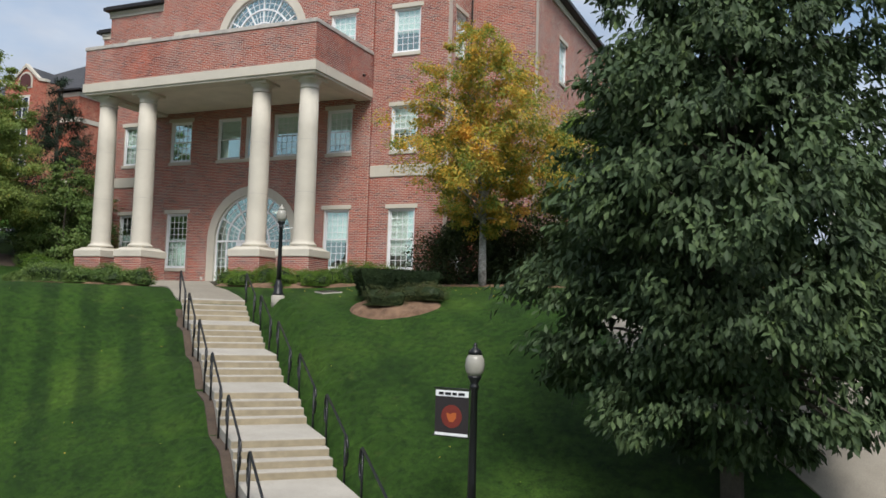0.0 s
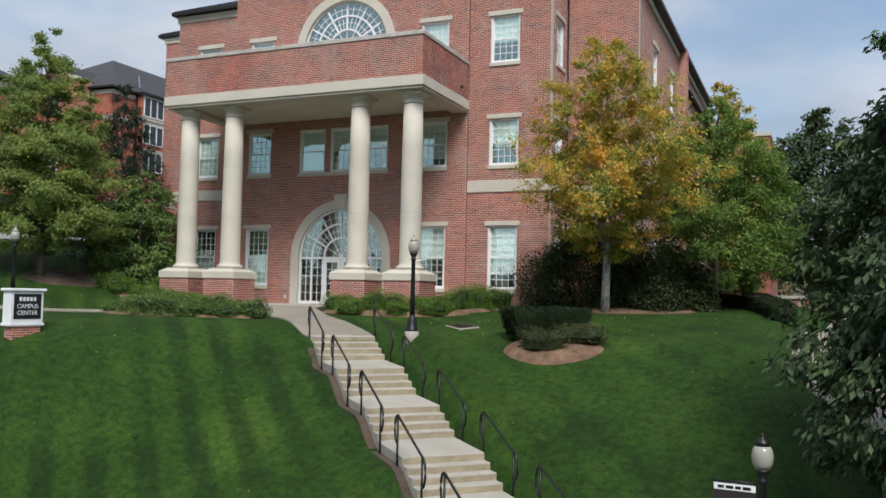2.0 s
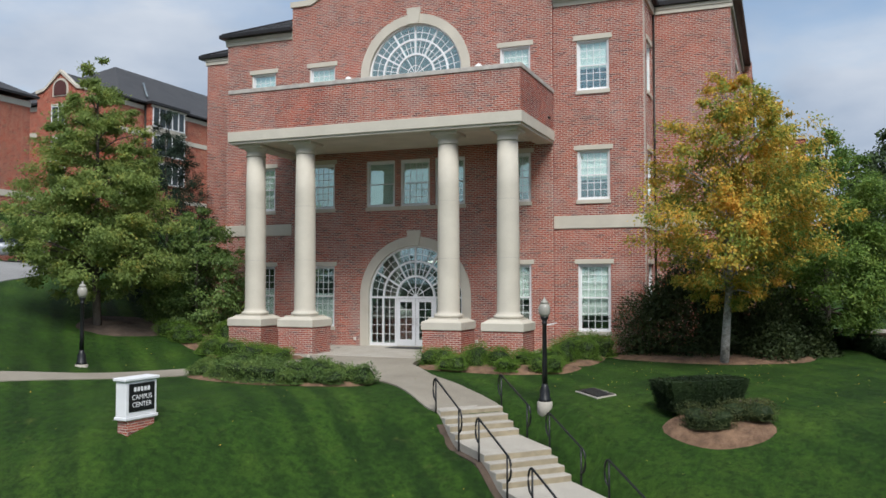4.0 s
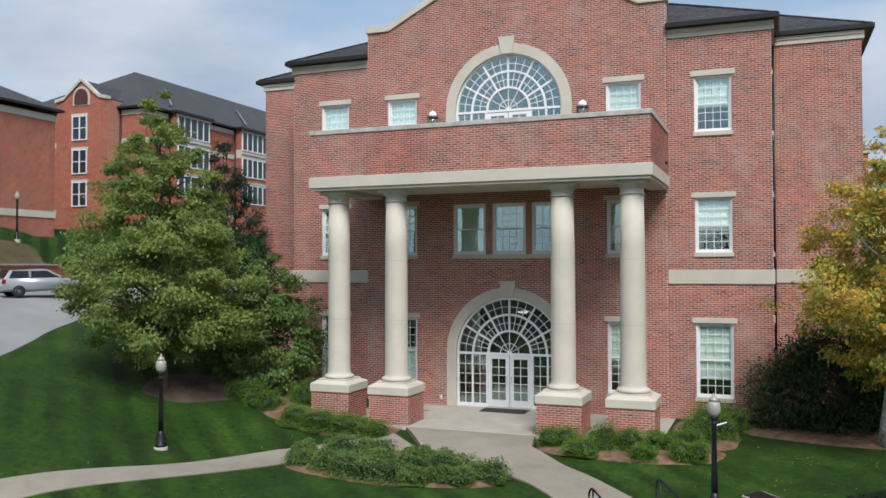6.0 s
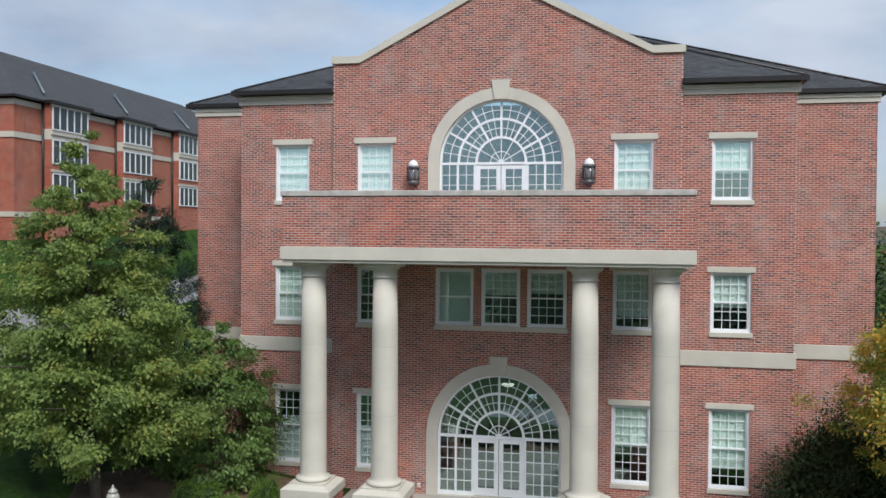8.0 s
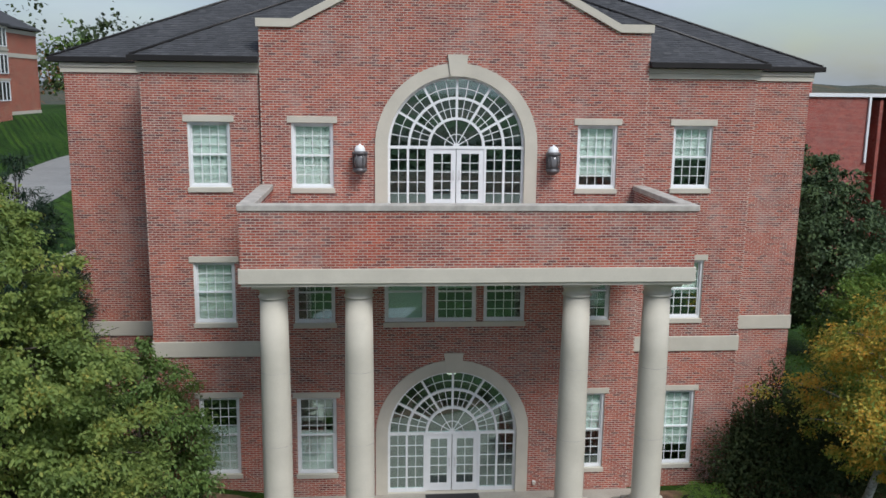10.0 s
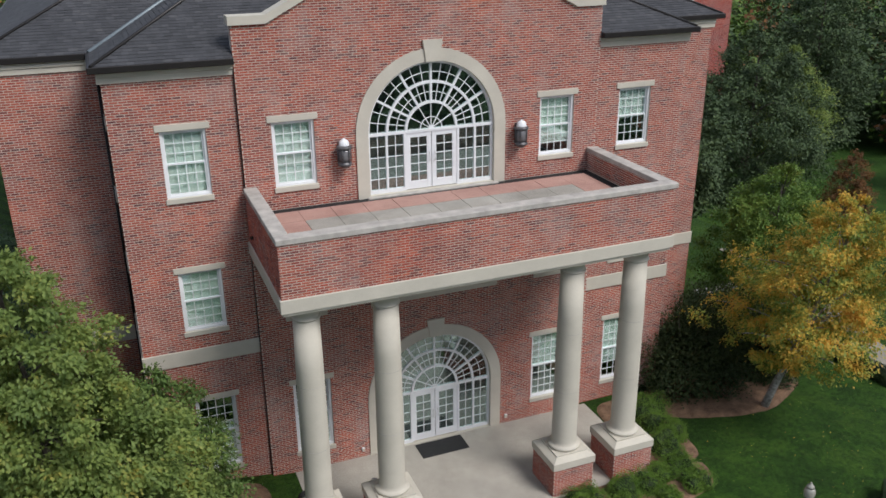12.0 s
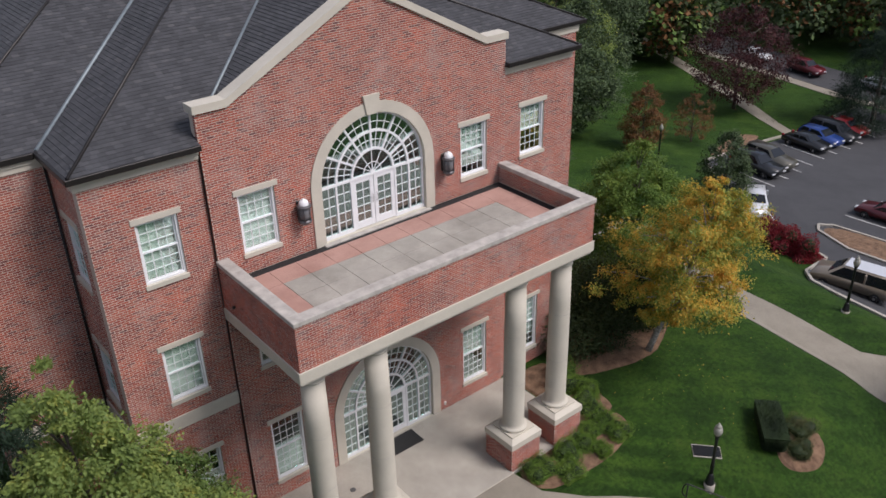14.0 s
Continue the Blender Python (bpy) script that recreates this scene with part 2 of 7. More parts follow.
M_BRICK, M_BRICK1 = brick_piece_mat(), brick_single_mat()
M_BWX, M_BWY = brick_wall_mat("brick_wall_x", "x"), brick_wall_mat("brick_wall_y", "y")
M_BDX, M_BDY = brick_wall_mat("dark_brick_x", "x", (0.80, 0.50, 0.50)), brick_wall_mat("dark_brick_y", "y", (0.80, 0.50, 0.50))
M_BRX, M_BRY = brick_wall_mat("orange_brick_x", "x", (0.90, 0.58, 0.46)), brick_wall_mat("orange_brick_y", "y", (0.90, 0.58, 0.46))
M_MORTAR = plain("mortar", (0.57, 0.495, 0.42), 0.95, 0, 0.15, 2.0, 40, 0.3)
M_STONE = plain("cast_stone", (0.55, 0.512, 0.43), 0.75, 0, 0.10, 0.9, 45, 0.12)
# Ochre concrete, darker than the treads: the risers' shade is in the colour.
M_RISER = plain("shaded_ochre_riser", (0.33, 0.28, 0.19), 0.9, 0, 0.25, 3.0, 50, 0.3)
M_COPING = plain("weathered_coping", (0.45, 0.42, 0.38), 0.85, 0, 0.28, 2.5, 50, 0.3)
M_WHITE = plain("white_paint", (0.78, 0.79, 0.80), 0.45, 0, 0.05, 2, 80, 0.05)
M_SOFFIT = plain("soffit_plaster", (0.62, 0.58, 0.49), 0.8, 0, 0.10, 1.2, 60, 0.1)
M_GLASS = glass_mat("window_glass", (0.90, 0.96, 0.95), (0.21, 0.80))
M_BLIND = plain("roller_blind", (0.88, 0.89, 0.83), 0.8, 0, 0.05, 1.5, 90, 0.05)
# The dimness of unlit rooms is put into this dark grey.
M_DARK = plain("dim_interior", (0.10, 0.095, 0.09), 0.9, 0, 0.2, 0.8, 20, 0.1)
M_GUTTER = plain("dark_bronze_gutter", (0.022, 0.019, 0.018), 0.42, 0.3, 0.2, 2, 60, 0.1)
M_BLACK = plain("black_painted_steel", (0.012, 0.013, 0.014), 0.4, 0.2, 0.2, 4, 80, 0.1)
M_DKGREY = plain("weathered_grey_metal", (0.12, 0.115, 0.118), 0.45, 0.3, 0.25, 4, 80, 0.1)
M_COPPER = plain("lead_flashing", (0.22, 0.26, 0.28), 0.5, 0.5, 0.2, 3, 60, 0.1)
M_CONC = speckle("concrete", ((0.3, (0.33, 0.305, 0.26)), (0.7, (0.43, 0.40, 0.345))), 0.8, 55, 0.9, 0.2, 0.005)
M_PATH = speckle("path_concrete", ((0.3, (0.215, 0.190, 0.150)), (0.7, (0.29, 0.262, 0.210))), 0.6, 50, 0.9, 0.2, 0.005)
M_MULCH = speckle("bark_mulch", ((0.3, (0.10, 0.058, 0.034)), (0.7, (0.29, 0.175, 0.105))), 2.5, 22, 0.95, 1.0, 0.06)
# Brown soil darkened further, to hold the shade under the maple in its colour.
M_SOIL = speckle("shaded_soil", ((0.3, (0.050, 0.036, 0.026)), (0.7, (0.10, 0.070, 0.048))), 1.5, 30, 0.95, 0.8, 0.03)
M_ASPH = speckle("asphalt", ((0.3, (0.040, 0.041, 0.045)), (0.7, (0.060, 0.061, 0.065))), 0.3, 60, 0.9, 0.3, 0.006)
M_ROAD = speckle("worn_grey_road", ((0.3, (0.20, 0.20, 0.20)), (0.7, (0.27, 0.27, 0.265))), 0.3, 50, 0.9, 0.2, 0.006)
M_LAWN = lawn_mat()
M_SLATE = slate_mat()
M_ROOF = speckle("roof_shingle", ((0.3, (0.038, 0.039, 0.043)), (0.7, (0.055, 0.056, 0.060))), 0.6, 25, 0.85, 0.5, 0.02)
M_BARK = speckle("bark", ((0.3, (0.055, 0.045, 0.036)), (0.7, (0.12, 0.10, 0.082))), 4, 40, 0.95, 0.9, 0.02)
M_PALEBARK = speckle("pale_bark", ((0.35, (0.16, 0.145, 0.125)), (0.6, (0.42, 0.40, 0.37))), 5, 40, 0.9, 0.6, 0.015)
M_PAVER_G = speckle("grey_paver", ((0.3, (0.24, 0.225, 0.195)), (0.7, (0.40, 0.375, 0.33))), 0.7, 40, 0.9, 0.3, 0.006)
M_PAVER_P = speckle("pink_paver", ((0.3, (0.33, 0.185, 0.15)), (0.7, (0.47, 0.285, 0.235))), 0.7, 40, 0.9, 0.3, 0.006)
M_GLOBE = plain("lamp_globe_acrylic", (0.34, 0.33, 0.285), 0.25, 0, 0.08, 6, 60, 0.02)
M_RUBBER = plain("rubber", (0.018, 0.018, 0.018), 0.8, 0, 0.2, 5, 60, 0.3)
M_CHROME = plain("brushed_steel", (0.55, 0.55, 0.55), 0.3, 1.0, 0.1, 6, 90, 0.05)
M_LINE = plain("road_paint", (0.60, 0.60, 0.58), 0.8, 0, 0.25, 2, 30, 0.1)
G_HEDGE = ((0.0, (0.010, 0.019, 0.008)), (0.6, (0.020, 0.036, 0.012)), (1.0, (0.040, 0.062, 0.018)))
G_EVER = ((0.0, (0.054, 0.098, 0.028)), (0.5, (0.102, 0.166, 0.043)), (1.0, (0.18, 0.24, 0.06)))
G_MAPLE = ((0.0, (0.125, 0.185, 0.058)), (0.4, (0.19, 0.265, 0.074)), (0.75, (0.27, 0.335, 0.088)), (1.0, (0.46, 0.41, 0.10)))
G_OAK = ((0.0, (0.033, 0.053, 0.028)), (0.45, (0.057, 0.090, 0.040)), (0.8, (0.088, 0.132, 0.052)), (1.0, (0.13, 0.185, 0.06)))
G_YELLOW = ((0.0, (0.125, 0.20, 0.045)), (0.30, (0.22, 0.29, 0.058)), (0.48, (0.44, 0.39, 0.072)), (0.66, (0.66, 0.43, 0.072)), (1.0, (0.66, 0.30, 0.05)))
G_GREEN = ((0.0, (0.068, 0.128, 0.028)), (0.5, (0.126, 0.212, 0.042)), (0.85, (0.20, 0.28, 0.052)), (1.0, (0.26, 0.25, 0.05)))
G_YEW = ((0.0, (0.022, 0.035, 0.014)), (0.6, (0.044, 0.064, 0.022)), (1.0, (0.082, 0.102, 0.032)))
G_SHRUB = ((0.0, (0.045, 0.085, 0.020)), (0.5, (0.085, 0.145, 0.030)), (1.0, (0.16, 0.22, 0.048)))
G_BOX = ((0.0, (0.060, 0.12, 0.018)), (0.5, (0.115, 0.205, 0.030)), (1.0, (0.19, 0.275, 0.048)))
G_RUST = ((0.0, (0.07, 0.05, 0.02)), (0.5, (0.16, 0.075, 0.030)), (1.0, (0.24, 0.11, 0.04)))
G_PURPLE = ((0.0, (0.020, 0.010, 0.012)), (0.5, (0.060, 0.018, 0.020)), (1.0, (0.10, 0.03, 0.028)))
G_RED = ((0.0, (0.09, 0.008, 0.012)), (0.5, (0.18, 0.014, 0.022)), (1.0, (0.26, 0.03, 0.03)))
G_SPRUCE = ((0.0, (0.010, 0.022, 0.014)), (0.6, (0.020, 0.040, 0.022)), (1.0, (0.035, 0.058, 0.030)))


# ---- mesh helpers ----
def part(name, bm, mat, parent=None, label="", at=None):
    """Links a bmesh as one mesh object, under a thing or a part."""
    me = bm if isinstance(bm, bpy.types.Mesh) else bpy.data.meshes.new(name)
    if not isinstance(bm, bpy.types.Mesh):
        bm.normal_update()
        bm.to_mesh(me)
        bm.free()
        me.materials.append(mat)
    ob = new(name, me)
    if parent is not None:
        ob.parent = parent
    if at is not None:
        ob.location = at
    if label:
        ob["label"] = label
    return ob


def mesh_np(name, verts, faces, mat, parent=None, label="", smooth=False):
    me = bpy.data.meshes.new(name)
    me.from_pydata(verts, [], faces)
    me.materials.append(mat)
    if smooth:
        me.shade_smooth()
    ob = new(name, me)
    if parent is not None:
        ob.parent = parent
    if label:
        ob["label"] = label
    return ob


def empty(name, m=None):
    ob = new(name)
    ob.empty_display_size = 0.2
    if m is not None:
        ob.matrix_basis = m
    return ob


def B():
    return bmesh.new()


def box(bm, x0, x1, y0, y1, z0, z1, c=0.0):
    """A box; c: chamfer of its upright edges and its rims."""
    if c <= 0:
        v = [bm.verts.new(p) for p in ((x0, y0, z0), (x1, y0, z0), (x1, y1, z0), (x0, y1, z0), (x0, y0, z1), (x1, y0, z1), (x1, y1, z1), (x0, y1, z1))]
        for f in ((3, 2, 1, 0), (4, 5, 6, 7), (0, 1, 5, 4), (1, 2, 6, 5), (2, 3, 7, 6), (3, 0, 4, 7)):
            bm.faces.new([v[i] for i in f])
        return bm
    rings = []
    for z, k in ((z0, c), (z0 + c, 0), (z1 - c, 0), (z1, c)):
        a = [(x0 + c + k * 0, y0 + k), (x1 - c, y0 + k), (x1 - k, y0 + c), (x1 - k, y1 - c), (x1 - c, y1 - k), (x0 + c, y1 - k), (x0 + k, y1 - c), (x0 + k, y0 + c)]
        rings.append([bm.verts.new((px, py, z)) for px, py in a])
    for a, b in zip(rings, rings[1:]):
        for i in range(8):
            bm.faces.new((a[i], a[(i + 1) % 8], b[(i + 1) % 8], b[i]))
    bm.faces.new(rings[0][::-1])
    bm.faces.new(rings[-1])
    return bm


def prism(bm, pts, y0, y1):
    """A closed outline in x, z pushed from y0 to y1."""
    a = [bm.verts.new((x, y0, z)) for x, z in pts]
    b = [bm.verts.new((x, y1, z)) for x, z in pts]
    n = len(pts)
    bm.faces.new(a)
    bm.faces.new(b[::-1])
    for i in range(n):
        bm.faces.new((a[i], b[i], b[(i + 1) % n], a[(i + 1) % n]))
    bmesh.ops.recalc_face_normals(bm, faces=bm.faces)
    return bm


def lathe(bm, prof, n=24, cx=0.0, cy=0.0, smooth=True):
    rings = [[bm.verts.new((cx + r * math.cos(2 * math.pi * i / n), cy + r * math.sin(2 * math.pi * i / n), z)) for i in range(n)] for r, z in prof]
    for a, b in zip(rings, rings[1:]):
        for i in range(n):
            f = bm.faces.new((a[i], a[(i + 1) % n], b[(i + 1) % n], b[i]))
            f.smooth = smooth
    bm.faces.new(rings[0][::-1])
    bm.faces.new(rings[-1])
    return bm


def tube(bm, pts, r, n=8, r_end=None):
    """A round bar along a line of points."""
    pts = [Vector(p) for p in pts]
    rings = []
    up = Vector((0, 0, 1))
    for i, p in enumerate(pts):
        d = (pts[min(i + 1, len(pts) - 1)] - pts[max(i - 1, 0)]).normalized()
        s = d.cross(up)
        s = s.normalized() if s.length > 1e-3 else Vector((1, 0, 0))
        u = s.cross(d)
        rr = r if r_end is None else r + (r_end - r) * i / (len(pts) - 1)
        rings.append([bm.verts.new(p + s * rr * math.cos(2 * math.pi * k / n) + u * rr * math.sin(2 * math.pi * k / n)) for k in range(n)])
    for a, b in zip(rings, rings[1:]):
        for i in range(n):
            f = bm.faces.new((a[i], a[(i + 1) % n], b[(i + 1) % n], b[i]))
            f.smooth = True
    bm.faces.new(rings[0][::-1])
    bm.faces.new(rings[-1])
    return bm


def sm(a, b, x):
    t = min(max((x - a) / (b - a), 0.0), 1.0)
    return t * t * (3 - 2 * t)


def softplus(v, k=1.2):
    return v if v * k > 40 else math.log1p(math.exp(v * k)) / k


# ---- ground ----
STAIR_O, STAIR_D, STAIR_N = Vector((8.5, -12.75)), Vector((0.728, -0.686)), Vector((0.686, 0.728))
STAIR_TOP, HEAD, FLIGHT = -1.62, 0.09, 2.74


def stair_su(x, y):
    p = Vector((x, y)) - STAIR_O
    return p.dot(STAIR_D), p.dot(STAIR_N)


def stair_line(s):
    """The height of steps and landings along the stairway."""
    if s < HEAD - FLIGHT:
        return STAIR_TOP + 0.80 + 0.16 * (HEAD - FLIGHT - s)
    k = math.floor((s - HEAD) / FLIGHT)
    r = s - HEAD - FLIGHT * k
    head = STAIR_TOP + 0.02 - 0.78 * k
    return head - 0.69 * min(r / 1.0, 1.0) - 0.09 * max(0.0, (r - 1.0) / (FLIGHT - 1.0))


def ground(x, y):
    t = sm(7, -2, x)
    yc = -10.2 - 6.3 * t
    z = -0.35 - 0.45 * softplus(yc - y)
    z += 0.33 * sm(-9, -3.5, y)
    z += 3.3 * sm(-4, -24, x) * (1 - 0.8 * sm(-14, -45, y))
    z += 0.8 * math.exp(-((x - 18) ** 2 + (y - 9) ** 2) / 60.0)
    z -= 1.1 * sm(17, 31, x)
    z += 2.0 * sm(20, 70, y) * sm(-10, -30, x)
    q = x + 0.30 * (min(y, 14) - 8)
    z += (1.7 * sm(-35.5, -36.0, q) + 2.9 * sm(-36.0, -39.8, q)) * sm(-30, -5, y)
    z += 1.0 * sm(-21, -30, x)
    z += 0.24 * math.exp(-((x + 0.2) ** 2 + (y + 18.0) ** 2) / 2.5)
    z -= 0.25 * math.exp(-((x - 6.6) ** 2 + (y + 10.0) ** 2) / 5.0)
    z -= 0.6 * sm(19.4, 21.0, x) * (1 - sm(23.3, 27, x)) * sm(-16, -11, y) * (1 - sm(1, 7, y))
    z -= 0.32 * math.exp(-((x + 9.3) ** 2 + (y + 10.2) ** 2) / 5.0)
    z -= 0.45 * math.exp(-((x - 19.8) ** 2 + (y + 19.9) ** 2) / 30.0)
    z -= 2.9 * sm(25, 34.5, x) + 0.12 * min(max(x - 35, 0.0), 31.0) * sm(-30, -5, y)
    far = sm(120, 400, math.hypot(x, y))
    z += (-6.0 - z) * far
    z = -9.5 + softplus(z + 9.5, 1.0)
    s, u = stair_su(x, y)
    if s > -6:
        k = (1 - sm(1.28, 1.95, abs(u))) * sm(-3.6, -2.6, s)
        z += (stair_line(s) - 0.04 - 0.20 * sm(-2.9, -2.2, s) - z) * k
    return z


def grid_axis(lo, hi, near, step):
    a = [near[0] + i * step for i in range(int((near[1] - near[0]) / step) + 1)]
    d, v = step, a[-1]
    while v < hi:
        d *= 1.25
        v += d
        a.append(v)
    d, v, low = step, a[0], []
    while v > lo:
        d *= 1.25
        v -= d
        low.append(v)
    return low[::-1] + a


gx, gy = grid_axis(-2500, 2500, (-40, 60), 0.5), grid_axis(-2500, 2500, (-36, 24), 0.5)
g_verts = [(x, y, ground(x, y)) for y in gy for x in gx]
g_n = len(gx)
g_faces = [(j * g_n + i, j * g_n + i + 1, (j + 1) * g_n + i + 1, (j + 1) * g_n + i) for j in range(len(gy) - 1) for i in range(g_n - 1)]
tagged(mesh_np("ground", g_verts, g_faces, M_LAWN, smooth=True), "striped mown green lawn on a falling bank", "lawn", kind="structure")


def strip(name, left, right, mat, off=0.035, cut=0.6, across=4, z_of=None):
    """A paved band between two edges that follows the ground."""
    L, R = [], []
    for i in range(len(left) - 1):
        a, b, c, d = Vector(left[i]), Vector(left[i + 1]), Vector(right[i]), Vector(right[i + 1])
        n = max(1, int(max((b - a).length, (d - c).length) / cut))
        for k in range(n):
            L.append(a.lerp(b, k / n))
            R.append(c.lerp(d, k / n))
    L.append(Vector(left[-1]))
    R.append(Vector(right[-1]))
    v, f, w = [], [], across + 3
    for a, b in zip(L, R):
        for k in range(across + 1):
            p = a.lerp(b, k / across)
            z = (z_of or ground)(p.x, p.y) + off
            if k == 0:
                v.append((p.x, p.y, z - 0.25))
            v.append((p.x, p.y, z))
            if k == across:
                v.append((p.x, p.y, z - 0.25))
    for j in range(len(L) - 1):
        for k in range(w - 1):
            f.append((j * w + k, j * w + k + 1, (j + 1) * w + k + 1, (j + 1) * w + k))
    return mesh_np(name, v, f, mat)


def bed(name, outline, mat, off=0.05, wobble=0.15, seed=1):
    """A mulched bed with a wavering edge, lying on the ground."""
    rnd = random.Random(seed)
    pts = []
    for i, p in enumerate(outline):
        a, b = Vector(p), Vector(outline[(i + 1) % len(outline)])
        n = max(2, int((b - a).length / 0.35))
        for k in range(n):
            q = a.lerp(b, k / n)
            pts.append(q + Vector((rnd.uniform(-wobble, wobble), rnd.uniform(-wobble, wobble))))
    for _ in range(5):
        pts = [(pts[i - 1] + 2 * p + pts[(i + 1) % len(pts)]) / 4 for i, p in enumerate(pts)]
    c = sum(pts, Vector((0, 0))) / len(pts)
    v, f, rings, n = [], [], 8, len(pts)
    for r in range(rings + 1):
        k = r / rings
        for p in pts:
            q = c.lerp(p, k)
            h = off + 0.10 * (1 - k ** 3) if r < rings else -0.05
            v.append((q.x, q.y, ground(q.x, q.y) + h + (rnd.uniform(-0.02, 0.02) if r < rings else 0)))
    for r in range(rings):
        for i in range(n):
            f.append((r * n + i, r * n + (i + 1) % n, (r + 1) * n + (i + 1) % n, (r + 1) * n + i))
    return mesh_np(name, v, f, mat)


tagged(strip("walkway", [(-2.42, -5.0), (-1.0, -7.0), (1.8, -8.6), (3.5, -9.75), (4.9, -10.95), (6.0, -11.78)], [(2.46, -5.0), (2.7, -6.4), (4.0, -7.6), (5.2, -8.4), (6.4, -9.3), (7.42, -10.25)], M_PATH, 0.045, 0.3, z_of=lambda x, y: ground(x, y) + (-0.008 - ground(x, y)) * sm(-8.0, -5.3, y)), "pale concrete walkway from porch to stairs", "walkway", kind="structure")
tagged(strip("walkway", [(-44, -58), (-18, -27), (-12.5, -20.2), (-9.4, -15.8), (-7.3, -12.3), (-5.5, -8.7), (-2.6, -5.6)], [(-42.9, -58.8), (-16.9, -27.8), (-11.4, -21.0), (-8.5, -16.6), (-6.2, -13.0), (-4.2, -10.0), (-1.0, -7.2)], M_PATH, 0.03), "narrow pale concrete path across the lawn", "walkway", kind="structure")
tagged(strip("walkway", [(26.2, 12), (24.3, 3), (23.4, -2.2), (23.3, -9), (29.4, -15.8), (40, -27)], [(23.0, 12), (21.2, 3), (20.1, -3.6), (20.0, -11), (27.0, -18.6), (37.5, -30)], M_PATH, 0.03), "wide pale concrete walkway beside the lawn", "walkway", kind="structure")
tagged(bed("mulch_bed", [(-4.6, -10.6), (-2.6, -11.3), (-0.6, -11.7), (2.3, -11.0), (3.3, -10.0), (1.2, -8.4), (-0.9, -7.2), (-3.0, -7.6), (-4.6, -8.9)], M_MULCH), "brown bark mulch bed under junipers", "mulch bed", kind="structure")
for i, pts in enumerate(([(-11.5, -2.0), (-10.8, -4.0), (-9.0, -5.2), (-7.0, -6.2), (-6.6, -4.9), (-6.6, -0.1), (-11.5, 0.0)], [(-7.2, -4.7), (-7.1, -6.3), (-3.0, -6.7), (-2.3, -5.3), (-2.4, -4.7)])):
    tagged(bed("mulch_bed", pts, M_MULCH, seed=21 + i, off=0.05 - 0.006 * i), "brown bark mulch bed beside the porch", "mulch bed", kind="structure")
for i, pts in enumerate(([(2.45, -4.7), (2.5, -5.6), (2.7, -6.6), (6.5, -6.8), (8.6, -6.4), (9.1, -4.9), (6.7, -5.0)], [(6.7, -5.1), (9.1, -5.0), (9.1, -2.2), (9.0, -0.1), (6.7, -0.1)], [(8.9, -2.4), (11.2, -3.2), (13.5, -3.6), (16.5, -2.2), (17, 1.0), (10.5, 0.1), (8.9, 0.0)])):
    tagged(bed("mulch_bed", pts, M_MULCH, seed=31 + i, off=0.05 - 0.006 * i), "reddish bark mulch bed beside the building", "mulch bed", kind="structure")
tagged(bed("mulch_bed", [(11.8, -11.2), (12.4, -12.0), (13.7, -12.4), (15.0, -11.9), (15.4, -10.9), (14.2, -10.1), (12.4, -10.6)], M_MULCH, seed=4), "bark mulch ring round clipped shrubs", "mulch bed", kind="structure")
tagged(bed("mulch_bed", [(-12.8, -7.6), (-10.8, -6.8), (-9.6, -4.6), (-10.4, -2.8), (-12.5, -2.6), (-13.6, -5.2)], M_SOIL, seed=5, off=0.02), "bare brown soil with the tree's shade in its colour", "mulch bed", kind="structure")

# ---- walls ----
YC, YS, YO = 0.0, 0.15, 2.85
XC, XS, XO = 6.38, 10.18, 13.45
A1_SPRING, A2_SPRING, A_R, A_OUT = 2.30, 12.38, 2.30, 2.70
W_X, W_SIDE, W_W = 4.74, 8.08, 1.36
F3, F2, F1 = (10.98, 13.12), (6.37, 8.47), (0.88, 3.70)
TRI = (-1.675, 0.035, 1.72)
TRI_W = 1.42


def wall_boxes(bm, x0, x1, z0, z1, y0, y1, holes):
    xs = sorted({x0, x1, *(h[0] for h in holes), *(h[1] for h in holes)})
    zs = sorted({z0, z1, *(h[2] for h in holes), *(h[3] for h in holes)})
    for a, b in zip(xs, xs[1:]):
        run = None
        for c, d in zip(zs, zs[1:]):
            mx, mz = (a + b) / 2, (c + d) / 2
            solid = not any(h[0] < mx < h[1] and h[2] < mz < h[3] for h in holes)
            if solid:
                run = (run[0], d) if run else (c, d)
            if run and (not solid or d == zs[-1]):
                box(bm, a, b, y0, y1, run[0], run[1])
                run = None


def arch_fill(bm, spring, y0, y1, n=24):
    """Masonry between a half-round head and the square hole round it."""
    top = spring + A_R
    pts = [(A_R * math.cos(math.pi * i / n), spring + A_R * math.sin(math.pi * i / n)) for i in range(n + 1)]
    for (ax, az), (bx, bz) in zip(pts, pts[1:]):
        prism(bm, [(bx, bz), (ax, az), (ax, top + 0.001), (bx, top + 0.001)], y0, y1)


def hole(x, f, w=W_W):
    return (x - w / 2, x + w / 2, f[0], f[1])


c_holes = [hole(s * W_X, f) for s in (-1, 1) for f in (F1, F2, F3)] + [hole(x, F2, TRI_W) for x in TRI]
c_holes += [(-A_R, A_R, -2.0, A1_SPRING + A_R), (-A_R, A_R, 10.2, A2_SPRING + A_R)]
s_holes = [hole(W_SIDE, f) for f in (F1, F2, F3)]
bm = B()
wall_boxes(bm, -XC, XC, -2.0, 15.2, YC, YC + 0.4, c_holes)
arch_fill(bm, A1_SPRING, YC, YC + 0.4)
arch_fill(bm, A2_SPRING, YC, YC + 0.4)
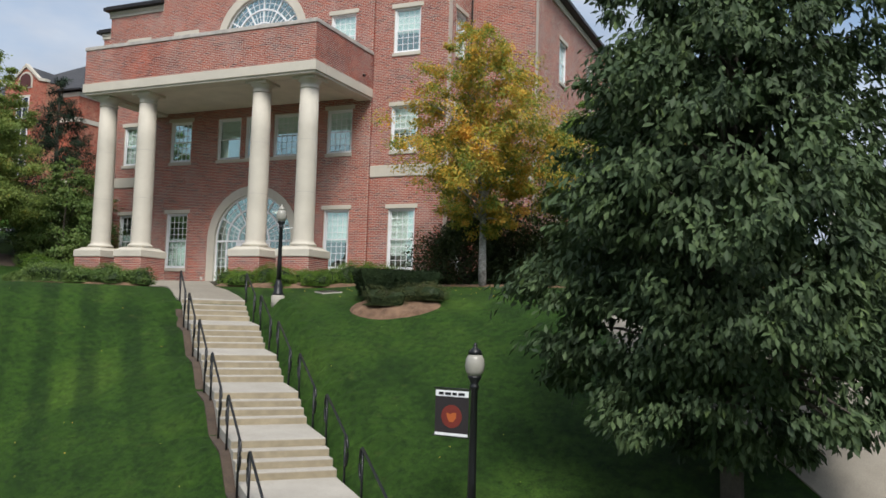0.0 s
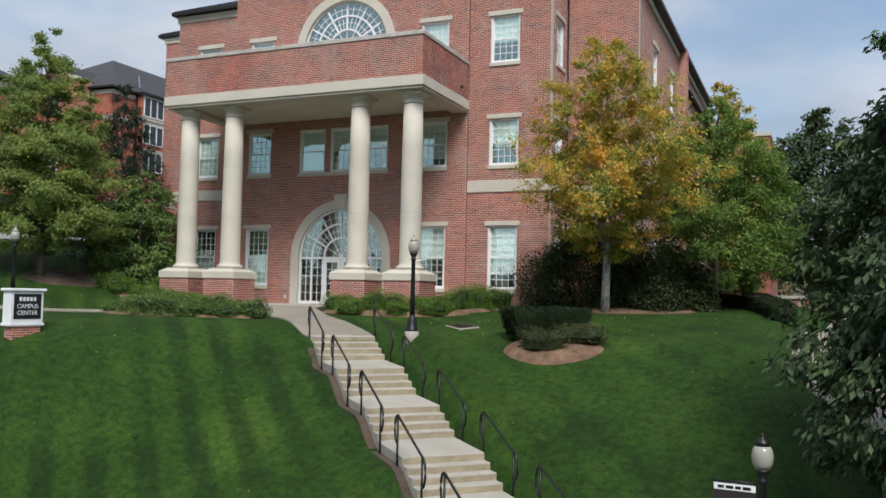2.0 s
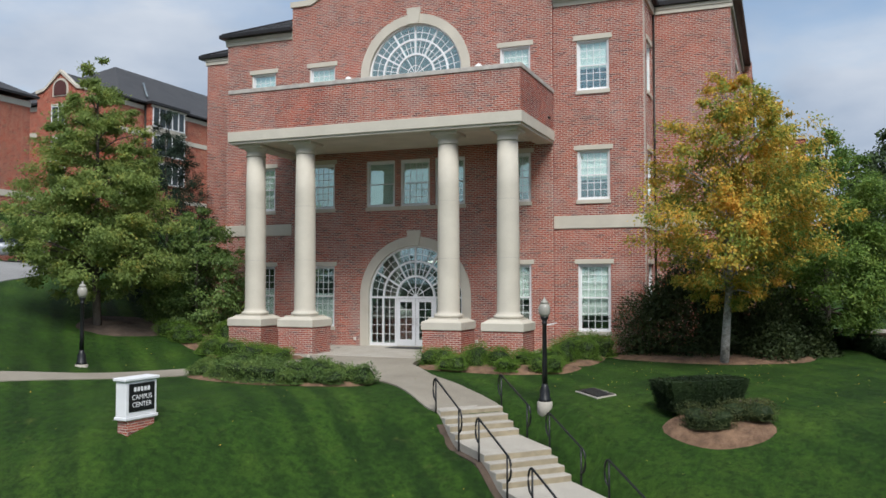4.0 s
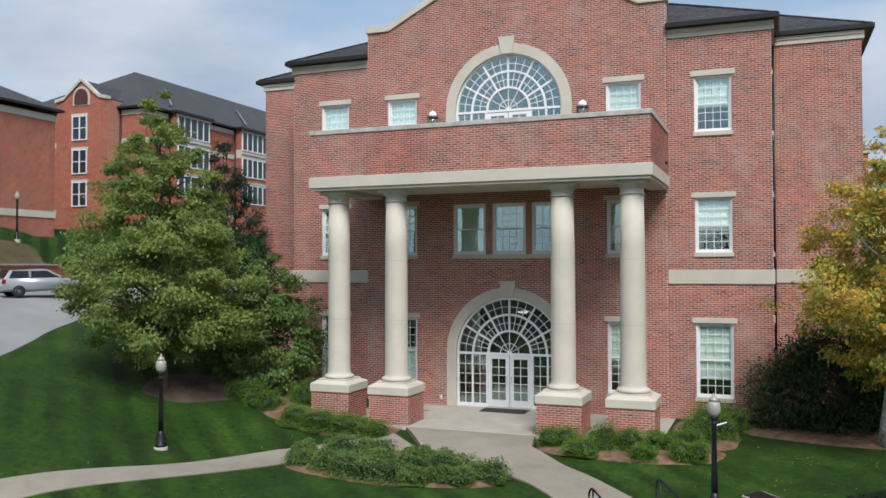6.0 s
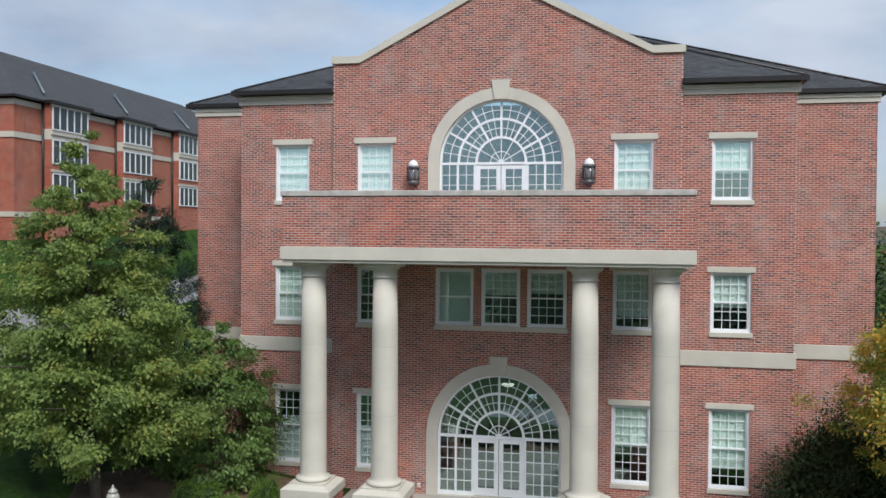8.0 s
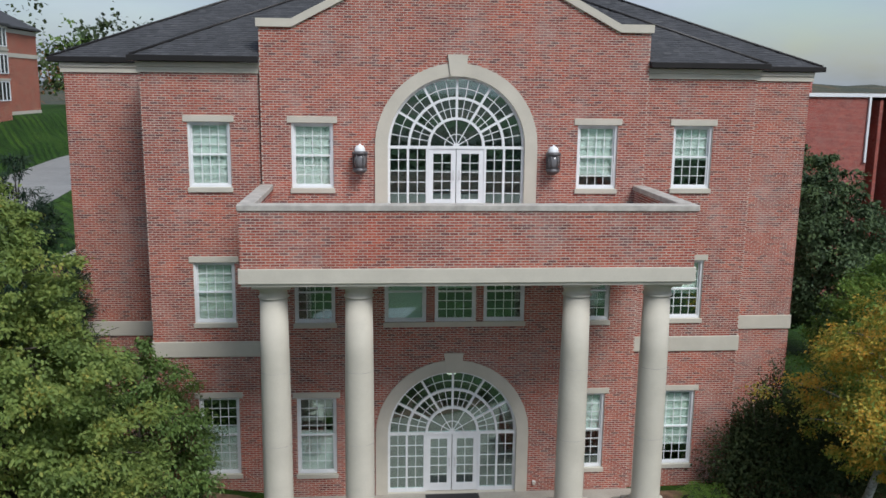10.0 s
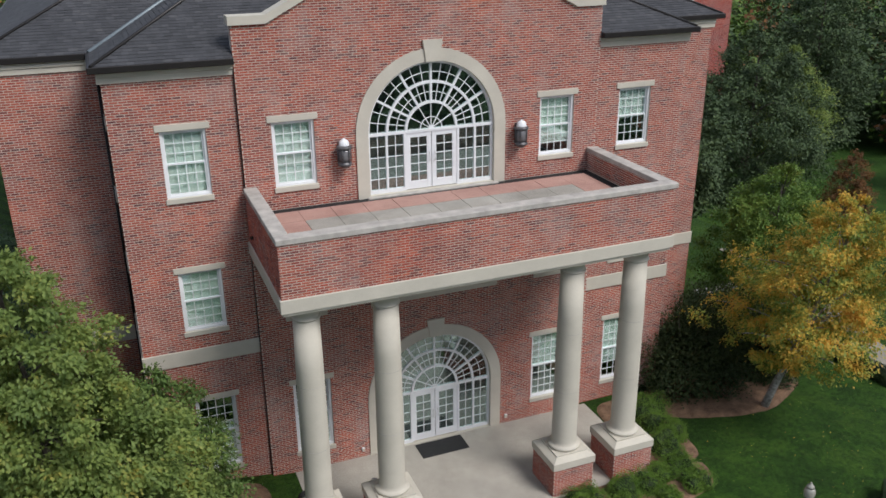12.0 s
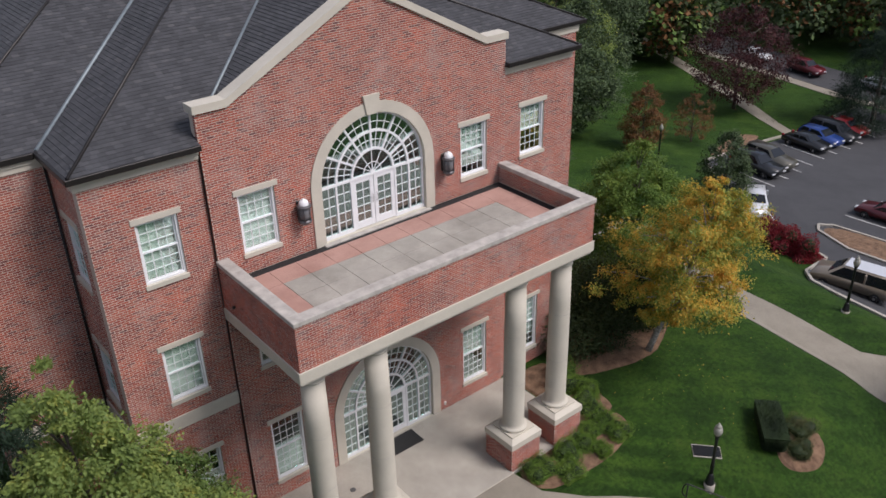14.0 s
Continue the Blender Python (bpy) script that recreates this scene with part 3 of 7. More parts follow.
prism(bm, [(-XC, 15.2), (XC, 15.2), (XC, 16.13), (5.35, 16.13), (0, 18.90), (-5.35, 16.13), (-XC, 16.13)], YC, YC + 0.4)
wall_front = tagged(part("wall_front", bm, M_MORTAR), "red brick gabled front wall with pale mortar", "wall", kind="structure")
side_walls = []
for sgn, nm in ((-1, "wall_west_bay"), (1, "wall_east_bay")):
    bm = B()
    hs = s_holes if sgn > 0 else [(-b, -a, c, d) for a, b, c, d in s_holes]
    wall_boxes(bm, *sorted((sgn * XC, sgn * XS)), -2.0, 14.66, YS, YS + 0.4, hs)
    side_walls.append(tagged(part(nm, bm, M_MORTAR), "red brick side bay wall with pale mortar", "wall", kind="structure"))
outer_walls = []
for sgn, nm in ((-1, "wall_west_front"), (1, "wall_east_front")):
    bm = B()
    wall_boxes(bm, *sorted((sgn * XS, sgn * XO)), -2.0, 14.66, YO, YO + 0.4, [])
    outer_walls.append(tagged(part(nm, bm, M_MORTAR), "red brick recessed outer wall", "wall", kind="structure"))
RET_Y = (1.02, 2.30)
for sgn, nm in ((-1, "wall_west_return"), (1, "wall_east_return")):
    bm = B()
    ys = [YS + 0.4, *RET_Y, YO]
    xr = sorted((sgn * XS, sgn * (XS - 0.4)))
    box(bm, *xr, YS + 0.4, RET_Y[0], -2, 14.66)
    box(bm, *xr, RET_Y[1], YO, -2, 14.66)
    for a, b in ((-2, F1[0]), (F1[1], F2[0]), (F2[1], F3[0]), (F3[1], 14.66)):
        box(bm, *xr, *RET_Y, a, b)
    tagged(part(nm, bm, M_BWY), "red brick return wall of the side bay", "wall", kind="structure")
E_WIN = (7.5, 13.0, 18.5)
for sgn, nm in ((-1, "wall_west"), (1, "wall_east")):
    bm = B()
    xr = sorted((sgn * XO, sgn * (XO - 0.4)))
    ys = [YO + 0.4] + [v for c in E_WIN for v in (c - 0.68, c + 0.68)] + [30]
    for i in range(0, len(ys) - 1):
        a, b = ys[i], ys[i + 1]
        if i % 2 == 0:
            box(bm, *xr, a, b, -2, 14.66)
        else:
            for c, d in ((-2, F1[0]), (F1[1], F2[0]), (F2[1], F3[0]), (F3[1], 14.66)):
                box(bm, *xr, a, b, c, d)
    tagged(part(nm, bm, M_BWY), "red brick end wall", "wall", kind="structure")
bm = B()
box(bm, -XO + 0.4, XO - 0.4, 29.6, 30, -2, 14.66)
tagged(part("wall_north", bm, M_BWX), "red brick rear wall", "wall", kind="structure")
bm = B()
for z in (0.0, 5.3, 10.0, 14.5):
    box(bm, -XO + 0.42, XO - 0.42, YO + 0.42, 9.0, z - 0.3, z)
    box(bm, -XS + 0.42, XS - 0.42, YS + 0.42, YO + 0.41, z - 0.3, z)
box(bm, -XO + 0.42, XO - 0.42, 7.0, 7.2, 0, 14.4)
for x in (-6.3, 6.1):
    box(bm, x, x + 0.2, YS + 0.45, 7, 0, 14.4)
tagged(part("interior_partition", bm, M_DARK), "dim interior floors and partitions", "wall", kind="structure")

# Unseen lobby surfaces, added to catch light behind the lower glazed doors.
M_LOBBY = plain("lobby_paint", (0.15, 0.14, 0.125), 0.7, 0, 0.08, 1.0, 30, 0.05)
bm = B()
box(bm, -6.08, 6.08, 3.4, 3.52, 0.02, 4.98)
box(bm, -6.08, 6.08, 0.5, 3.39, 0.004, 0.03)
tagged(part("wall_lobby", bm, M_LOBBY), "unseen lobby wall and floor added to lighten the doorway", "wall", kind="structure")
m_lamp = bpy.data.materials.new("lit_opal_glass")
m_lamp.use_nodes = True
m_lamp.node_tree.nodes["Principled BSDF"].inputs["Emission Color"].default_value = (1.0, 0.93, 0.80, 1)
m_lamp.node_tree.nodes["Principled BSDF"].inputs["Emission Strength"].default_value = 1.0
pendant = empty("pendant_lamp", pose(0.1, 1.9, 3.9))
part("shade", lathe(B(), [(0.02, -0.07), (0.16, -0.05), (0.24, 0.0), (0.25, 0.04)], 20), m_lamp, pendant, "lit opal glass bowl")
part("rod", tube(B(), [(0, 0, -0.05), (0, 0, 0.84)], 0.012, 6), M_BLACK, pendant)
tagged(pendant, "lit opal bowl lamp hanging in the lobby", "pendant lamp")

# stone belts and cornices
for sgn in (-1, 1):
    bm = B()
    x = sorted((sgn * (XC + 0.01), sgn * (XS + 0.05)))
    box(bm, *x, YS - 0.055, YS + 0.02, 5.18, 5.72, 0.012)
    tagged(part("trim_belt", bm, M_STONE), "cream cast stone belt course", "stone trim", kind="structure")
    bm = B()
    x = sorted((sgn * (XS - 0.02), sgn * (XS + 0.055)))
    box(bm, *x, YS + 0.03, YO - 0.06, 5.18, 5.72, 0.012)
    tagged(part("trim_belt", bm, M_STONE), "cream cast stone belt course", "stone trim", kind="structure")
    bm = B()
    x = sorted((sgn * (XS + 0.06), sgn * (XO + 0.05)))
    box(bm, *x, YO - 0.055, YO + 0.02, 5.18, 5.72, 0.012)
    tagged(part("trim_belt", bm, M_STONE), "cream cast stone belt course", "stone trim", kind="structure")
    # The west step's shaded side face is painted as a dark strip.
    if sgn < 0:
        bm = B()
        box(bm, -XC - 0.03, -XC - 0.002, YC + 0.03, YS - 0.004, -0.5, 14.8)
        tagged(part("trim_joint", bm, M_GUTTER), "dark strip painting the shade of the step between bays", "joint", kind="structure")
    for x0, x1, y0, y1 in ((XC + 0.01, XS + 0.10, YS - 0.10, YS + 0.4), (XS - 0.3, XS + 0.10, YS + 0.41, YO + 0.3), (XS + 0.11, XO + 0.10, YO - 0.10, YO + 0.4), (XO - 0.3, XO + 0.10, YO + 0.41, 30)):
        bm = B()
        x = sorted((sgn * x0, sgn * x1))
        box(bm, *x, y0 + 0.04, y1, 14.66, 14.84, 0.01)
        box(bm, *x, y0, y1, 14.843, 15.0, 0.01)
        tagged(part("trim_cornice", bm, M_STONE), "cream cast stone cornice under the gutter", "stone trim", kind="structure")
for pts, nm in (([(-XC - 0.08, 16.13), (-5.35, 16.13), (-5.35, 16.39), (-XC - 0.08, 16.39)], 0), ([(-5.35, 16.13), (0, 18.90), (0, 19.17), (-5.35, 16.39)], 1), ([(0, 18.90), (5.35, 16.13), (5.35, 16.39), (0, 19.17)], 1), ([(5.35, 16.13), (XC + 0.08, 16.13), (XC + 0.08, 16.39), (5.35, 16.39)], 0)):
    tagged(part("trim_gable_coping", prism(B(), pts, -0.09, 0.50), M_STONE), "cream stone coping along the gable", "stone trim", kind="structure")


def arch_stone(spring, base):
    """The stone ring, its legs and the keystone round an arched opening."""
    th = empty("arch_surround")
    n = 22
    for a0, a1 in ((0, 84), (96, 180)):
        bm = B()
        k = n // 2
        for i in range(k):
            a, b = radians(a0 + (a1 - a0) * i / k), radians(a0 + (a1 - a0) * (i + 1) / k)
            prism(bm, [(r * math.cos(t), spring + r * math.sin(t)) for r, t in ((A_R - 0.02, a), (A_OUT, a), (A_OUT, b), (A_R - 0.02, b))], -0.05, 0.22)
        part("arch_ring", bm, M_STONE, th)
    for s in (-1, 1):
        bm = B()
        box(bm, *sorted((s * (A_R - 0.02), s * A_OUT)), -0.05, 0.22, base, spring)
        part("arch_leg", bm, M_STONE, th)
    bm = B()
    prism(bm, [(-0.24, spring + A_R - 0.03), (0.24, spring + A_R - 0.03), (0.34, spring + 2.97), (-0.34, spring + 2.97)], -0.11, 0.22)
    part("keystone", bm, M_STONE, th)
    return tagged(th, "cream cast stone arch surround with keystone", "arch surround", kind="structure")


arch_stone(A1_SPRING, -0.1)
arch_stone(A2_SPRING, 10.1)


# ---- roof ----
EAVE, PITCH = 15.18, 0.47
roof = tagged(empty("roof"), "dark grey slate hip roof with lead valleys", "roof", kind="structure")
XB, YB, XM, YM = XS + 0.20, YS - 0.27, XO + 0.36, YO - 0.12


def slates(name, poly, z_of, run, seed, w=0.26, h=0.17):
    """Shingles in courses over a sloping face, given as an outline seen from above; run: the level way across it."""
    rnd = random.Random(seed)
    run = Vector(run).normalized()
    P = [Vector(p) for p in poly]

    def inside(q):
        c = False
        for i in range(len(P)):
            a, b = P[i], P[i - 1]
            if (a.y > q.y) != (b.y > q.y) and q.x < (b.x - a.x) * (q.y - a.y) / (b.y - a.y) + a.x:
                c = not c
        return c
    up = Vector((-run.y, run.x))
    c0 = sum(P, Vector((0, 0))) / len(P)
    if z_of(*(c0 + up)) < z_of(*c0):
        up = -up
    us, vs = [p.dot(run) for p in P], [p.dot(up) for p in P]
    hh = h / math.sqrt(1 + PITCH ** 2)
    verts, faces, row, v = [], [], 0, min(vs)
    while v < max(vs):
        u = min(us) - (row % 2) * w * 0.5
        while u < max(us):
            ww = w * rnd.uniform(0.85, 1.1)
            if inside(run * (u + ww / 2) + up * (v + hh / 2)):
                lift, i0 = rnd.uniform(0.018, 0.030), len(verts)
                for du, dv, dz in ((0.004, 0, lift), (ww - 0.004, 0, lift), (ww - 0.004, hh * 1.12, 0.006), (0.004, hh * 1.12, 0.006), (0.004, 0, 0.0), (ww - 0.004, 0, 0.0)):
                    q = run * (u + du) + up * (v + dv + (rnd.uniform(-0.006, 0.006) if dv == 0 else 0))
                    verts.append((q.x, q.y, z_of(q.x, q.y) + 0.004 + dz))
                faces += [(i0, i0 + 1, i0 + 2, i0 + 3), (i0 + 4, i0 + 5, i0 + 1, i0)]
            u += ww
        v += hh
        row += 1
    ob = mesh_np("slates", verts, faces, M_SLATE, roof)
    return tagged(ob, kind="stuff")


def roof_face(poly, z_of, run, seed, shingled=True):
    bm = B()
    a = [bm.verts.new((x, y, z_of(x, y))) for x, y in poly]
    b = [bm.verts.new((x, y, z_of(x, y) - 0.12)) for x, y in poly]
    bm.faces.new(a)
    bm.faces.new(b[::-1])
    for i in range(len(poly)):
        bm.faces.new((a[i], b[i], b[(i + 1) % len(poly)], a[(i + 1) % len(poly)]))
    bmesh.ops.recalc_face_normals(bm, faces=bm.faces)
    part("roof_deck", bm, M_ROOF, roof)
    if shingled:
        slates("slates", poly, z_of, run, seed)


def zA(x, y):
    return EAVE + PITCH * (y - YB)


def zM(x, y):
    return EAVE + PITCH * (y - YM)


TOPA = YB + XB
roof_face([(-XB, YB), (-XC, YB), (-XC, 0.38), (XC, 0.38), (XC, YB), (XB, YB), (0, TOPA)], zA, (1, 0), 11)
for s in (-1, 1):
    zB = lambda x, y, s=s: EAVE + PITCH * (XB - s * x)
    zE = lambda x, y, s=s: EAVE + PITCH * (XM - s * x)
    roof_face([(s * XB, YB), (s * XB, YM), (0, YM + XB), (0, TOPA)], zB, (0, 1), 12)
    roof_face([(s * XB, YM), (s * XM, YM), (0, YM + XM), (0, YM + XB)], zM, (1, 0), 13)
    roof_face([(s * XM, YM), (s * XM, 30.3), (0, 30.3), (0, YM + XM)], zE, (0, 1), 14)
    zG = lambda x, y, s=s: 18.29 - 0.458 * s * x
    yg = lambda x: (18.29 - 0.458 * abs(x) - EAVE) / PITCH + YB
    roof_face([(0, 0.42), (s * XC, 0.42), (s * 6.3, max(0.45, yg(6.3))), (0, yg(0))], zG, (0, 1), 15)
    # valleys, hips
    bm = B()
    tube(bm, [(s * XB, YM, zM(0, YM) + 0.03), (0, YM + XB, zM(0, YM + XB) + 0.03)], 0.07, 6)
    part("valley_flashing", bm, M_COPPER, roof, "pale lead valley flashing")
    bm = B()
    tube(bm, [(s * 6.2, yg(6.2), zA(0, yg(6.2)) + 0.03), (0, yg(0), zA(0, yg(0)) + 0.03)], 0.06, 6)
    part("valley_flashing", bm, M_COPPER, roof, "pale lead valley flashing")
    bm = B()
    tube(bm, [(s * XB, YB, EAVE + 0.03), (0, TOPA, zA(0, TOPA) + 0.03)], 0.055, 6)
    part("hip_cap", bm, M_GUTTER, roof)
    bm = B()
    tube(bm, [(s * XM, YM, EAVE + 0.03), (0, YM + XM, zM(0, YM + XM) + 0.03)], 0.055, 6)
    part("hip_cap", bm, M_GUTTER, roof)
    for x0, x1, y0, y1 in ((XC + 0.01, XB + 0.10, YB - 0.10, YB + 0.03), (XB - 0.03, XB + 0.10, YB + 0.04, YM + 0.03), (XB + 0.11, XM + 0.10, YM - 0.10, YM + 0.03), (XM - 0.03, XM + 0.10, YM + 0.04, 30.3)):
        bm = B()
        x = sorted((s * x0, s * x1))
        box(bm, *x, y0, y1, EAVE - 0.17, EAVE + 0.02, 0.015)
        part("gutter", bm, M_GUTTER, roof, "dark bronze gutter")
    for x0, x1, y0, y1 in ((XC + 0.01, XB - 0.04, YB + 0.04, YS + 0.4), (XS - 0.3, XB - 0.04, YS + 0.41, YM + 0.03), (XS + 0.0, XM - 0.04, YM + 0.04, YO + 0.4), (XO - 0.3, XM - 0.04, YO + 0.41, 30.2)):
        bm = B()
        x = sorted((s * x0, s * x1))
        box(bm, *x, y0, y1, EAVE - 0.165, EAVE - 0.135)
        part("eave_soffit", bm, M_GUTTER, roof)
for s in (-1, 1):
    bm = B()
    tube(bm, [(s * (XS + 0.07), YO - 0.08, 14.9), (s * (XS + 0.07), YO - 0.08, 0.0)], 0.042, 8)
    tagged(part("downpipe", bm, M_GUTTER), "dark bronze rainwater downpipe", "downpipe")

# ---- windows ----
mesh_cache = {}


def cached(key, maker, mat):
    if key not in mesh_cache:
        bm = maker()
        bm.normal_update()
        me = bpy.data.meshes.new(key[0])
        bm.to_mesh(me)
        bm.free()
        me.materials.append(mat)
        mesh_cache[key] = me
    return mesh_cache[key]


win_count = [0]


def window(m, w, h, rows=(3, 3), cols=4, shade=1.0, lintel=True, label="white sash window with roller blind", frame_mat=None, sill=True):
    """A double-hung window in a wall facing -y; the pose m is the middle of its opening's foot."""
    win_count[0] += 1
    th = empty("window_%d" % win_count[0], m)
    fm = frame_mat or M_WHITE
    key = (w, h, rows, cols, fm.name)
    f = 0.075

    def frame_bm():
        bm = B()
        for x0, x1, z0, z1 in ((-w / 2, -w / 2 + f, 0, h), (w / 2 - f, w / 2, 0, h), (-w / 2 + f, w / 2 - f, 0, f), (-w / 2 + f, w / 2 - f, h - f, h)):
            box(bm, x0, x1, 0.06, 0.20, z0, z1)
        return bm
    part("window_frame", cached(("window_frame",) + key, frame_bm, fm), None, th)
    gw, gh = w - 2 * f, h - 2 * f
    zm = f + gh * rows[1] / (rows[0] + rows[1])
    s = 0.05
    for nm, z0, z1, y0, nr in (("lower_sash", f, zm + s / 2, 0.10, rows[1]), ("upper_sash", zm - s / 2, h - f, 0.145, rows[0])):
        def sash_bm(z0=z0, z1=z1, y0=y0, nr=nr):
            bm = B()
            x0, x1 = -gw / 2 + 0.002, gw / 2 - 0.002
            for a, b, c, d in ((x0, x0 + s, z0, z1), (x1 - s, x1, z0, z1), (x0 + s, x1 - s, z0, z0 + s), (x0 + s, x1 - s, z1 - s, z1)):
                box(bm, a, b, y0, y0 + 0.035, c, d)
            for i in range(1, cols):
                x = x0 + s + (x1 - x0 - 2 * s) * i / cols
                box(bm, x - 0.011, x + 0.011, y0 + 0.004, y0 + 0.03, z0 + s, z1 - s)
            for i in range(1, nr):
                z = z0 + s + (z1 - z0 - 2 * s) * i / nr
                box(bm, x0 + s, x1 - s, y0 + 0.006, y0 + 0.028, z - 0.011, z + 0.011)
            return bm
        sash = part(nm, cached((nm,) + key, sash_bm, fm), None, th)
        px, pz = (gw - 2 * s) / cols, (z1 - z0 - 2 * s) / nr

        def pane_bm(px=px, pz=pz):
            return box(B(), -px / 2 + 0.008, px / 2 - 0.008, -0.003, 0.003, -pz / 2 + 0.008, pz / 2 - 0.008)
        me = cached(("pane", nm) + key, pane_bm, M_GLASS)
        for i in range(cols):
            for j in range(nr):
                p = part("pane", me, None, sash, at=(-gw / 2 + s + px * (i + 0.5), y0 + 0.018, z0 + s + pz * (j + 0.5)))
                p.visible_shadow = False
    if shade < 0:
        part("roller_blind", box(B(), -gw / 2 + 0.02, gw / 2 - 0.02, 0.235, 0.243, f + 0.01, f - gh * shade), M_BLIND, th, "pale blue-green blind raised from the sill")
    if shade > 0:
        part("roller_blind", box(B(), -gw / 2 + 0.02, gw / 2 - 0.02, 0.235, 0.243, h - f - gh * shade, h - f - 0.01), M_BLIND, th, "pale grey-green roller blind")
    if sill:
        part("window_sill", cached(("window_sill", w), lambda: box(B(), -w / 2 - 0.05, w / 2 + 0.05, -0.06, 0.06, -0.16, 0.004, 0.008), M_STONE), None, th, "cream stone sill")
    if lintel:
        part("lintel", cached(("lintel", w, h), lambda: box(B(), -w / 2 - 0.13, w / 2 + 0.13, -0.045, 0.05, h - 0.004, h + 0.20, 0.008), M_STONE), None, th, "cream stone lintel")
    return tagged(th, label, "window", kind="structure")


SASH = {F1: (4, 4), F2: (3, 3), F3: (3, 3)}
SHADES = {(-2, F3): 1.0, (-1, F3): 1.0, (1, F3): 0.84, (2, F3): 0.56, (-2, F2): 1.0, (-1, F2): 0.0, (1, F2): 0.80, (2, F2): 0.60,
          (-2, F1): -0.62, (-1, F1): -0.55, (1, F1): 0.55, (2, F1): 0.78}
TXT = {-0.62: "white sash window, pale blind over its lower half", -0.55: "white sash window, pale blind over its lower half", 1.0: "white sash window, pale blind fully drawn", 0.0: "white sash window with no blind, dark inside"}
for f in (F1, F2, F3):
    for k, x, y in ((-2, -W_SIDE, YS), (-1, -W_X, YC), (1, W_X, YC), (2, W_SIDE, YS)):
        sh = SHADES[(k, f)]
        window(pose(x, y, f[0]), W_W, round(f[1] - f[0], 3), SASH[f], 4, sh, True, TXT.get(sh, "white sash window, pale blind half drawn"))
    for s in (-1, 1):
        window(pose(s * XS, (RET_Y[0] + RET_Y[1]) / 2, f[0], 0, 0, s * 90), 1.28, round(f[1] - f[0], 3), SASH[f], 4, 1.0, True, TXT[1.0])
    for y in E_WIN:
        for s in (-1, 1):
            window(pose(s * XO, y, f[0], 0, 0, s * 90), W_W, round(f[1] - f[0], 3), SASH[f], 4, 0.8, True, "white sash window, pale blind mostly drawn")
for i, x in enumerate(TRI):
    window(pose(x, YC, F2[0]), TRI_W, round(F2[1] - F2[0], 3), (3, 3) if i else (1, 1), 4 if i else 1, (1.0, 0.46, 0.42)[i], False, "window of a triple group under the porch", M_WHITE, False)
bm = B()
box(bm, TRI[0] - 0.76, TRI[2] + 0.76, -0.06, 0.06, F2[0] - 0.16, F2[0] + 0.004, 0.008)
tagged(part("trim_sill", bm, M_STONE), "one long cream stone sill under three windows", "sill", kind="structure")


